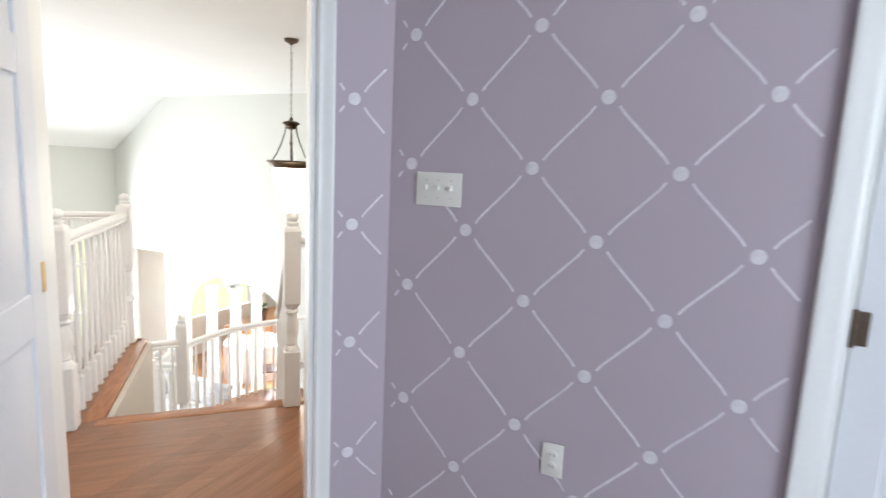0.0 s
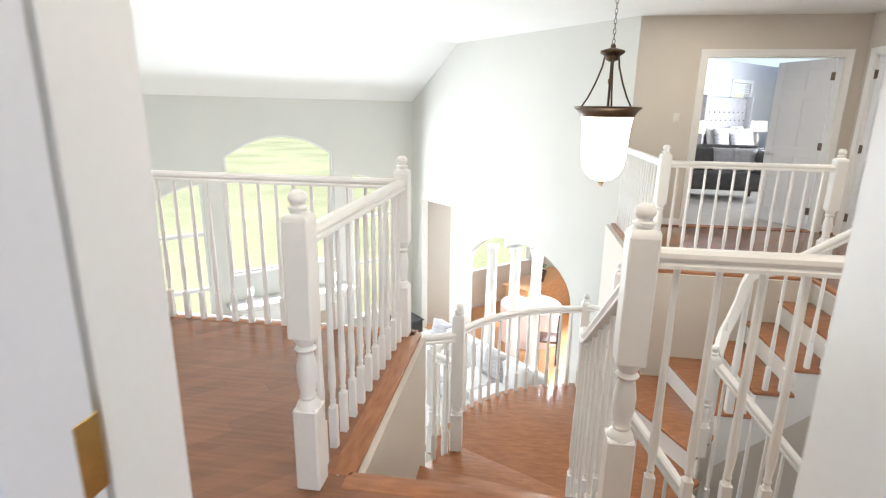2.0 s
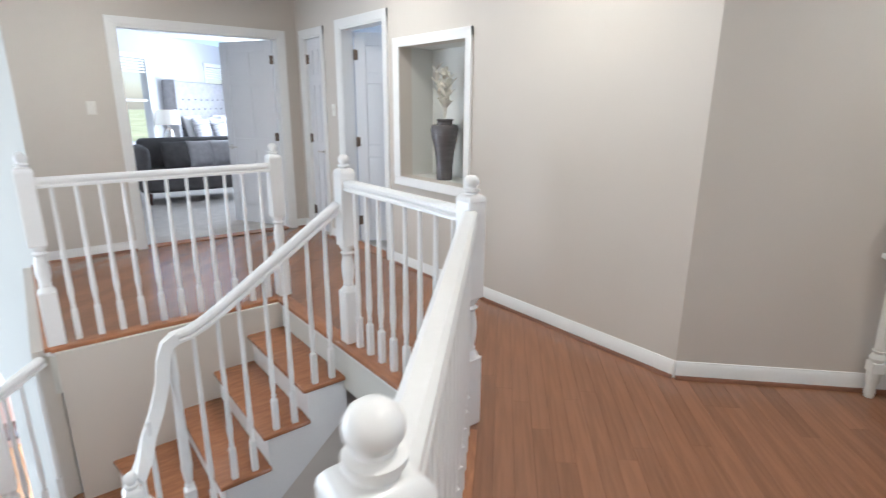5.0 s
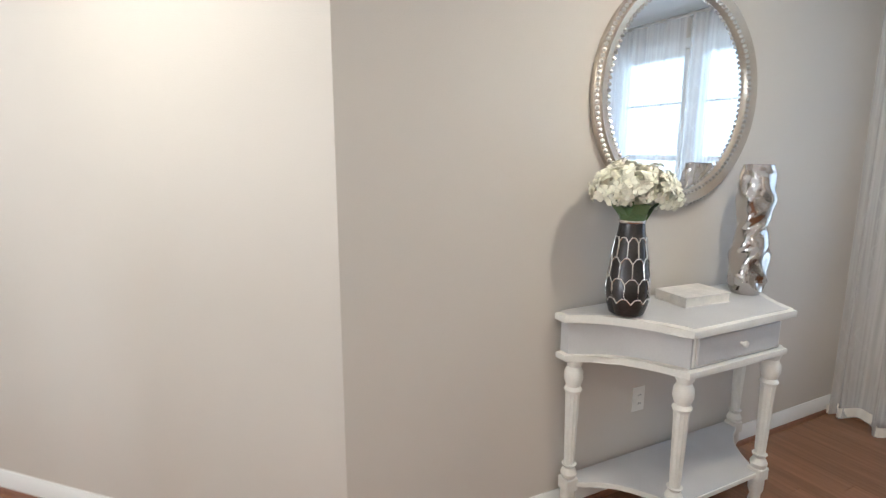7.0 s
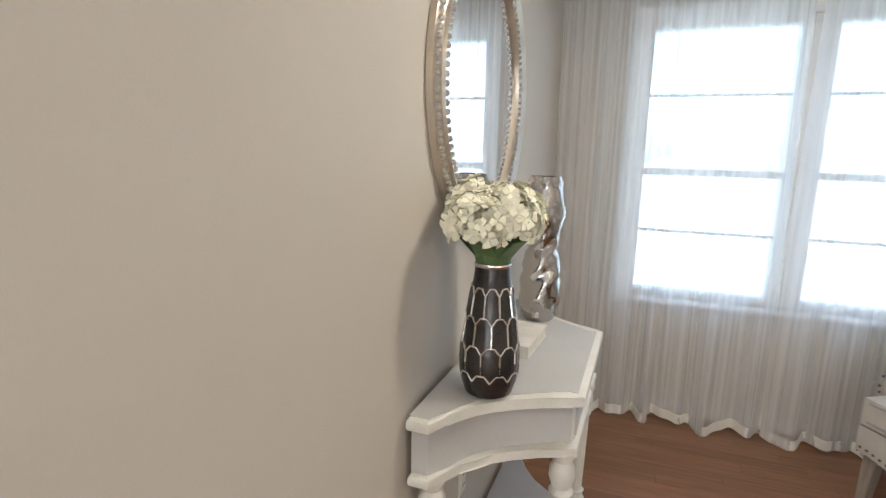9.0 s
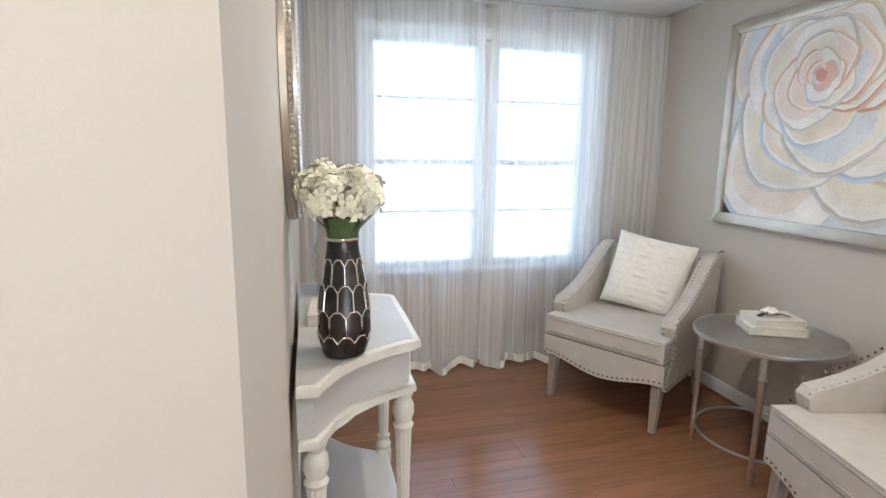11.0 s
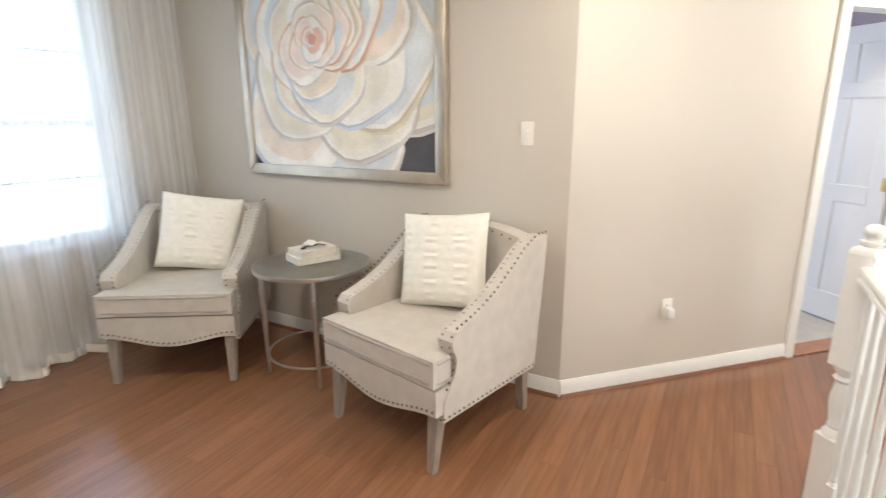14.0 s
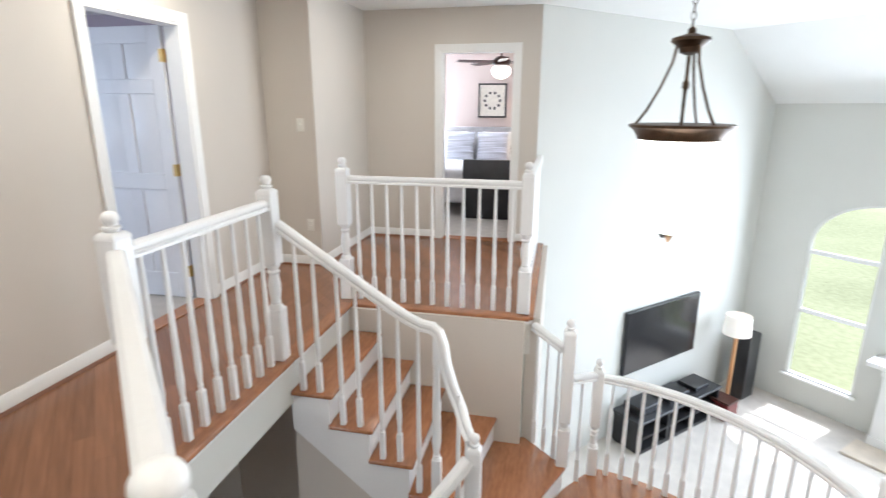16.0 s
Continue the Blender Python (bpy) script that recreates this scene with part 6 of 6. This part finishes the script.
for x in (-0.28, 0.28):
    part("foot", box(x - 0.03, -0.22, 0, x + 0.03, 0.22, 0.03), BLACK, cab)
pf = thing("pink_flowers", "bright pink flowers in a dark vase on the black cabinet", "flowers", lr(7.45, -9.1, 0.53))
part("vase", lathe([(0.04, 0), (0.06, 0.05), (0.05, 0.13), (0.03, 0.17), (0.035, 0.19)], 18), BLACK, pf)
pr = random.Random(2)
for k in range(9):
    a, r_ = k * 0.7, 0.05 + 0.04 * pr.random()
    b = bmesh.new()
    bmesh.ops.create_icosphere(b, subdivisions=2, radius=0.055)
    for v in b.verts:
        v.co *= 1 + 0.4 * noise.noise(v.co * 45)
    part("bloom", b, PINKF, pf, "", pose(r_ * math.cos(a), r_ * math.sin(a), 0.27 + 0.10 * pr.random()))
    part("stem", sweep([(0, 0, 0.17), (r_ * math.cos(a), r_ * math.sin(a), 0.27)], round_profile(0.004, 5)), LEAFG, pf)


def soft(x0, y0, z0, x1, y1, z1, bev=0.06):
    return box(x0, y0, z0, x1, y1, z1, bev, 3)


def sofa(at, length, label, arms=(1, 1)):
    t = thing("sofa", label, "sofa", at, "living-room sofas")
    L = length / 2
    part("base", soft(-L, -0.45, 0.06, L, 0.45, 0.30, 0.04), SOFA, t)
    n = max(2, round(length / 0.75))
    for i in range(n):
        x0, x1 = -L + 0.16 + (length - 0.32) * i / n, -L + 0.16 + (length - 0.32) * (i + 1) / n
        part("seat_cushion", soft(x0 + 0.005, -0.25, 0.30, x1 - 0.005, 0.46, 0.46, 0.05), SOFA, t)
        part("back_cushion", soft(x0 + 0.01, -0.34, 0.44, x1 - 0.01, -0.14, 0.84, 0.07), SOFA, t)
    part("backrest", soft(-L, -0.46, 0.25, L, -0.32, 0.76, 0.05), SOFA, t)
    for s, on in ((-1, arms[0]), (1, arms[1])):
        if on:
            a, c = sorted((s * L, s * (L - 0.17)))
            part("armrest", soft(a, -0.44, 0.25, c, 0.45, 0.60, 0.06), SOFA, t)
    for x in (-L + 0.08, L - 0.08):
        for y in (-0.38, 0.38):
            part("foot", box(x - 0.03, y - 0.03, 0, x + 0.03, y + 0.03, 0.07), DARKW, t)


sofa(lr(7.35, -6.9, 0, 90), 2.7, "long off-white upholstered sofa with cushions", (1, 1))
sofa(lr(5.9, -4.75, 0, 180), 2.0, "off-white sofa with its back to the stair", (1, 1))
for k, (u, v, tt, mt, lb) in enumerate(((7.45, -7.8, 100, STRIPE, "grey striped throw pillow on the sofa"), (7.45, -7.35, 80, SOFA, "off-white throw pillow on the sofa"), (7.45, -6.4, 95, STRIPE, "grey striped throw pillow on the sofa"), (7.45, -5.95, 85, SOFA, "off-white throw pillow on the sofa"), (6.3, -4.95, 170, STRIPE, "grey striped throw pillow on the sofa"), (5.5, -4.95, 190, SOFA, "off-white throw pillow on the sofa"))):
    cushion("throw_pillow", lb, lr(u, v, 0.46, tt) @ pose(0, 0, 0, 14), 0.45, mt, 0.15, False)
ct = thing("coffee_table", "round-cornered black coffee table with a pale glass top", "coffee table", lr(5.6, -6.75))
part("base", soft(-0.36, -0.42, 0.0, 0.36, 0.42, 0.40, 0.05), BLACK, ct)
part("top", box(-0.42, -0.48, 0.41, 0.42, 0.48, 0.45, 0.01), mat("blue_grey_glass_top", (0.35, 0.45, 0.62), 0.12, var=0.1), ct)
bw = thing("decor_tray", "dark tray with ornaments on the coffee table", "tray", lr(5.6, -6.75, 0.45))
part("tray", lathe([(0.16, 0), (0.19, 0.03), (0.18, 0.03), (0.155, 0.008), (0.001, 0.008)], 24), BLACK, bw)
for k in range(4):
    b = bmesh.new()
    bmesh.ops.create_icosphere(b, subdivisions=2, radius=0.05)
    part("ornament", b, NICKEL, bw, "", pose(0.08 * math.cos(k * 1.6), 0.08 * math.sin(k * 1.6), 0.055))
rg = thing("area_rug", "pale grey area rug under the sofa group", "rug", lr(6.3, -6.7, 0.004))
part("rug_field", box(-1.6, -1.5, 0, 1.6, 1.5, 0.012, 0.004), mat("pale_rug", (0.55, 0.52, 0.49), 0.95, var=0.18, scale=7, bump=0.1, fine=200), rg)
sn = thing("wall_sensor", "small dark sensor on the living-room wall", "sensor", along(G2, K2) @ Matrix.Translation((2.35, 0, -0.20)))
part("case", box(-0.04, -0.05, -0.04, 0.04, -0.001, 0.04, 0.01), GREYUP, sn)
fv = thing("floor_vent", "dark floor register in the carpet by the window", "floor vent", lr(6.9, -9.4, 0.001))
part("grille", box(-0.16, -0.06, 0, 0.16, 0.06, 0.008, 0.003), DARKM, fv)

# columns and table in the dining room
COLM = mesh_of("shaft", lathe([(0.13, 0), (0.13, 0.06), (0.115, 0.08), (0.105, 0.10), (0.10, 0.9), (0.088, 2.02), (0.10, 2.05), (0.115, 2.08), (0.12, 2.16)], 28), WHITE)
for k, (u, v) in enumerate(((8.55, -7.72), (8.72, -7.30), (8.92, -6.98))):
    t = thing("column", "white painted round column of the dining room", "column", lr(u, v), "dining-room columns", kind="structure")
    share("shaft", COLM, t, pose(0, 0, 0.0))
b = loft([[uv(u + du, v + dv, z) for du, dv in ((-0.1, -0.06), (0.1, 0.06))] + [uv(u + du, v + dv, z + 0.22) for du, dv in ((0.1, 0.06), (-0.1, -0.06))] for u, v, z in ((8.68, -7.42, LRZ + 2.15), (8.74, -7.28, LRZ + 2.22), (8.82, -7.13, LRZ + 2.25), (8.92, -6.98, LRZ + 2.2))])
structure("beam", b, WHITE, "curved white beam over the columns")
dt = thing("dining_table", "round dining table under a pale pink dotted cloth", "dining table", lr(9.75, -7.85))
part("cloth", lathe([(0.60, 0.02), (0.585, 0.30), (0.60, 0.60), (0.605, 0.74), (0.59, 0.755), (0.001, 0.756)], 40), PINKC, dt, "pale pink tablecloth")
part("pedestal", lathe([(0.3, 0), (0.28, 0.03), (0.06, 0.06), (0.06, 0.70)], 20), WARMW, dt)
dot_cloth = mesh_of("dot", lathe([(0.016, 0.7565), (0.012, 0.7585)], 8), GREYUP)
for k in range(26):
    a = 2 * math.pi * k / 26
    share("dot", dot_cloth, dt, pose(0.48 * math.cos(a), 0.48 * math.sin(a), 0))
kc = thing("kitchen_counter", "honey wood counter below the dining window", "counter", lr(10.8, -8.6, 0, 10))
part("body", box(-0.9, -0.3, 0.0, 0.9, 0.3, 0.86), WARMW, kc)
part("worktop", box(-0.95, -0.34, 0.86, 0.95, 0.34, 0.90, 0.008), WARMW, kc)
pp = thing("potted_plant", "green plant in a dark brown pot on the counter", "plant", lr(10.6, -8.45, 0.90))
part("pot", lathe([(0.09, 0), (0.14, 0.20), (0.15, 0.24), (0.135, 0.24), (0.12, 0.21), (0.001, 0.20)], 24), TERRA, pp)
for k in range(16):
    a = k * 2.4
    d = Vector((math.cos(a) * 0.6, math.sin(a) * 0.6, 1.0)).normalized()
    part("leaf", sweep([Vector((0, 0, 0.2)), Vector((0, 0, 0.2)) + d * 0.12, Vector((0, 0, 0.2)) + d * 0.22 + Vector((d.x * 0.06, d.y * 0.06, -0.02))], [(-0.02, 0), (0, 0.004), (0.02, 0), (0, -0.003)]), LEAFG, pp)
dc = thing("dining_chair", "dark wooden dining chair at the pink table", "chair", lr(9.3, -7.0, 0, 40))
part("seat", box(-0.22, -0.22, 0.43, 0.22, 0.22, 0.47, 0.015, 2), DARKW, dc)
part("backrest", box(-0.21, -0.23, 0.62, 0.21, -0.20, 0.98, 0.012, 2), DARKW, dc)
for x in (-0.19, 0.19):
    part("leg", box(x - 0.02, 0.16, 0, x + 0.02, 0.20, 0.43), DARKW, dc)
    part("leg", box(x - 0.02, -0.23, 0, x + 0.02, -0.19, 0.64), DARKW, dc)

# dark doors under the flights
for m_, nm in ((along((4.75, 7.25), (2.26, 7.25)), "east"), (along((0.41, 5.40), (0.41, 2.94)), "west")):
    t = thing("door_7" if nm == "east" else "door_8", "dark mahogany door below the stair", "door", m_ @ Matrix.Translation((0.55 if nm == "east" else 1.45, 0, LRZ)), kind="structure")
    part("leaf", box(-0.4, -0.03, 0.0, 0.4, -0.002, 2.03, 0.004), DARKW, t)
    for z0, z1 in ((0.2, 0.9), (1.05, 1.85)):
        for x0, x1 in ((-0.32, -0.04), (0.04, 0.32)):
            part("panel", panel_field(x0, z0, x1, z1, -0.03, -0.008), DARKW, t)

# ---------------------------------------------------------------- main bedroom
BEDP = pose(5.89, 13.98, 0, 0, 0, 45)
bed = thing("bed", "made bed with grey tufted headboard and white bedding", "bed", BEDP)
hb = box(-0.95, 0.98, 0.10, 0.95, 1.10, 1.74, 0.03, 2)
part("headboard", hb, SILVUP, bed, "grey tufted headboard")
btn = mesh_of("tuft_button", lathe([(0.018, 0), (0.014, 0.008), (0.004, 0.011)], 10, None, pose(0, 0, 0, 90)), GREYUP)
for j in range(5):
    for i in range(9):
        share("tuft_button", btn, bed, pose(-0.80 + 0.2 * i + (0.1 if j % 2 else 0) - 0.02, 0.979, 0.75 + 0.17 * j))
for s in (-1, 1):
    part("headboard_wing", box(s * 0.97 - 0.04, 0.86, 0.10, s * 0.97 + 0.04, 1.10, 1.76, 0.02, 2), SILVUP, bed)
part("bed_frame", box(-0.90, -1.02, 0.10, 0.90, 0.98, 0.34, 0.02), SILVUP, bed)
part("mattress", box(-0.88, -1.00, 0.34, 0.88, 0.97, 0.58, 0.06, 3), BEDW, bed)
part("duvet", box(-0.95, -1.04, 0.30, 0.95, 0.45, 0.66, 0.08, 3), BEDW, bed, "white duvet")
part("throw", box(-0.97, -1.06, 0.28, 0.97, -0.45, 0.675, 0.08, 3), mat("taupe_fur_throw", (0.22, 0.18, 0.16), 0.95, var=0.3, scale=14, bump=0.1), bed, "taupe throw")
for x, y, mt, s in ((-0.5, 0.80, BEDW, 0.55), (0.5, 0.80, BEDW, 0.55), (-0.55, 0.62, STRIPE, 0.52), (0.0, 0.66, STRIPE, 0.52), (0.5, 0.62, BEDW, 0.5), (-0.2, 0.48, STRIPE, 0.42)):
    cushion("bed_pillow", "patterned grey and white bed pillow", BEDP @ pose(x, y, 0.62, -14), s, mt, 0.16, False, "pillow")
LVP = pose(4.30, 12.00, 0, 0, 0, 176)
lv = thing("loveseat", "dark grey tufted velvet loveseat at the foot of the bed", "loveseat", LVP)
part("seat", soft(-0.68, -0.32, 0.16, 0.68, 0.32, 0.46, 0.06), GREYUP, lv)
part("backrest", soft(-0.70, -0.40, 0.16, 0.70, -0.24, 0.88, 0.07), GREYUP, lv)
for s in (-1, 1):
    a, c = sorted((s * 0.60, s * 0.78))
    part("armrest", soft(a, -0.38, 0.16, c, 0.34, 0.80, 0.08), GREYUP, lv)
    for y in (-0.3, 0.28):
        part("foot", lathe([(0.02, 0), (0.03, 0.16)], 10, None, pose(s * 0.66, y, 0)), DARKW, lv)
for x in (-0.45, -0.15, 0.2):
    cushion("throw_pillow", "grey velvet throw pillow on the loveseat", LVP @ pose(x, -0.06, 0.43, 14, 0, 8), 0.42, SILVUP if x < 0.1 else GREYUP, 0.15, False)
for k, x in enumerate((-1.34, 1.34)):
    ns = thing("nightstand", "mirrored nightstand beside the bed", "nightstand", BEDP @ pose(x, 0.84, 0), "pair of nightstands")
    part("body", box(-0.27, -0.22, 0.08, 0.27, 0.22, 0.66, 0.008), SILVUP, ns)
    part("drawer", box(-0.25, -0.235, 0.38, 0.25, -0.22, 0.62, 0.004), NICKEL, ns)
    part("drawer", box(-0.25, -0.235, 0.11, 0.25, -0.22, 0.36, 0.004), NICKEL, ns)
    for q in (-0.23, 0.23):
        part("foot", box(q - 0.02, -0.18, 0, q + 0.02, 0.18, 0.08), DARKW, ns)
    tl_ = thing("table_lamp", "table lamp with a beige shade and glass base", "table lamp", BEDP @ pose(x, 0.84, 0.66), "pair of bedside lamps")
    part("base", lathe([(0.08, 0), (0.08, 0.015), (0.02, 0.03), (0.06, 0.10), (0.075, 0.18), (0.05, 0.27), (0.012, 0.30), (0.012, 0.38)], 20), NICKEL, tl_)
    part("shade", lathe([(0.19, 0.36), (0.16, 0.60), (0.157, 0.60), (0.187, 0.36)], 24), SHADE, tl_, "beige drum shade")


def simple_window(name, m, x0, z0, x1, z1, label):
    t = thing(name, label, "window", m, kind="structure")
    casing(t, x0, x1, z1, z0, bottom=True)
    part("meeting_rail", box(x0, 0.03, (z0 + z1) / 2 - 0.02, x1, 0.08, (z0 + z1) / 2 + 0.02), TRIMW, t)
    g = part("pane", box(x0, 0.05, z0, x1, 0.054, z1), GLASS, t)
    g.visible_shadow = False
    for k in range(5):
        part("blind_slat", box(x0 + 0.01, 0.012, z1 - 0.04 - 0.045 * k, x1 - 0.01, 0.028, z1 - 0.012 - 0.045 * k, 0.003), WHITE, t)


m_mn, m_me = along((2.48, 12.14), (6.80, 16.46)), along((7.2, 16.46), (7.2, 9.42))
simple_window("window_5", m_mn, 1.53, 0.76, 2.36, 2.06, "bedroom window with a raised white blind")
simple_window("window_6", m_mn, 4.18, 0.76, 4.98, 2.06, "bedroom window with a raised white blind")
simple_window("window_7", m_me, 0.10, 0.76, 0.86, 2.06, "bedroom window with a raised white blind")

# ---------------------------------------------------------------- guest bedroom
gb = thing("guest_bed", "guest bed with striped pillows and a black footboard", "bed", pose(-4.0, 4.2, 0))
part("mattress", box(-0.98, -0.72, 0.30, 0.95, 0.72, 0.60, 0.06, 3), BEDW, gb)
part("cover", box(-0.5, -0.76, 0.18, 0.98, 0.76, 0.65, 0.08, 3), mat("pale_grey_quilt", (0.60, 0.60, 0.62), 0.9, var=0.15, scale=9, bump=0.08), gb, "pale grey quilt")
part("headboard", box(-1.10, -0.78, 0.0, -1.02, 0.78, 1.15, 0.02, 2), SILVUP, gb, "pale upholstered headboard")
part("footboard", box(1.00, 0.12, 0.0, 1.08, 0.78, 0.80, 0.02, 2), BLACK, gb, "black footboard")
for s in (-1, 1):
    part("side_rail", box(-1.02, s * 0.76 - 0.02, 0.18, 1.0, s * 0.76 + 0.02, 0.32), DARKW, gb)
STR2 = mat("blue_striped_fabric", (0.58, 0.60, 0.68), 0.9, var=0.5, scale=2, stretch=(1, 1, 26))
for y, mt, x in ((-0.4, BEDW, -0.8), (0.35, BEDW, -0.8), (-0.25, STR2, -0.62), (0.3, STR2, -0.6)):
    cushion("bed_pillow", "white and blue striped bed pillow", pose(-4.0 + x, 4.2 + y, 0.60, -16, 0, 90), 0.5, mt, 0.16, False, "pillow")
gp = thing("framed_print", "black framed print with a ring of dark dots", "picture", pose(-5.199, 4.42, 1.58, 0, 0, 90))
for q in ((-0.24, -0.28, -0.215, 0.28), (0.215, -0.28, 0.24, 0.28), (-0.215, -0.28, 0.215, -0.255), (-0.215, 0.255, 0.215, 0.28)):
    part("frame", box(q[0], -0.03, q[1], q[2], 0, q[3], 0.003), BLACK, gp)
part("mat_board", box(-0.215, -0.015, -0.255, 0.215, -0.002, 0.255), PAPER, gp)
for k in range(10):
    a = 2 * math.pi * k / 10
    part("dot", lathe([(0.024, 0), (0.022, 0.002)], 10, None, pose(0.13 * math.cos(a), -0.015, 0.13 * math.sin(a), 90)), GREYUP, gp)
gl = thing("table_lamp", "lit bedside lamp with a cream shade", "table lamp", pose(-4.95, 4.98, 0.66))
part("base", lathe([(0.07, 0), (0.07, 0.015), (0.02, 0.03), (0.05, 0.14), (0.015, 0.26), (0.012, 0.32)], 18), DARKW, gl)
part("shade", lathe([(0.16, 0.30), (0.13, 0.54), (0.127, 0.54), (0.157, 0.30)], 22), glow("lit_lamp_shade", (0.95, 0.82, 0.6), 1.2), gl, "lit cream shade")
gn = thing("nightstand", "dark wooden nightstand in the guest bedroom", "nightstand", pose(-4.95, 4.98, 0))
part("body", box(-0.2, -0.17, 0.06, 0.2, 0.17, 0.66, 0.008), DARKW, gn)
part("drawer", box(0.2, -0.15, 0.36, 0.212, 0.15, 0.62, 0.003), DARKW, gn)
part("foot", box(-0.18, -0.15, 0, 0.18, 0.15, 0.06), DARKW, gn)
cf = thing("ceiling_fan", "dark ceiling fan with a lit white bowl light", "ceiling fan", pose(-3.4, 4.75, -0.18))
part("canopy", lathe([(0.07, 2.659), (0.06, 2.61), (0.015, 2.60)], 18), DARKW, cf)
part("downrod", lathe([(0.014, 2.30), (0.014, 2.61)], 10), DARKW, cf)
part("motor", lathe([(0.05, 2.18), (0.11, 2.20), (0.12, 2.26), (0.06, 2.31)], 22), DARKW, cf)
for k in range(5):
    a = 72 * k + 10
    b = box(0.12, -0.06, -0.004, 0.62, 0.06, 0.004, 0.003)
    part("blade", b, DARKW, cf, "", pose(0, 0, 2.24, 0, 0, a) @ pose(0, 0, 0, 9))
part("light_bowl", lathe([(0.10, 2.18), (0.13, 2.14), (0.11, 2.07), (0.05, 2.03), (0.002, 2.02)], 22), glow("lit_fan_bowl", (1.0, 0.94, 0.82), 4.0), cf, "lit white bowl")

# ==== BOARDS ====
floor_planks(hall_floor, HALL)
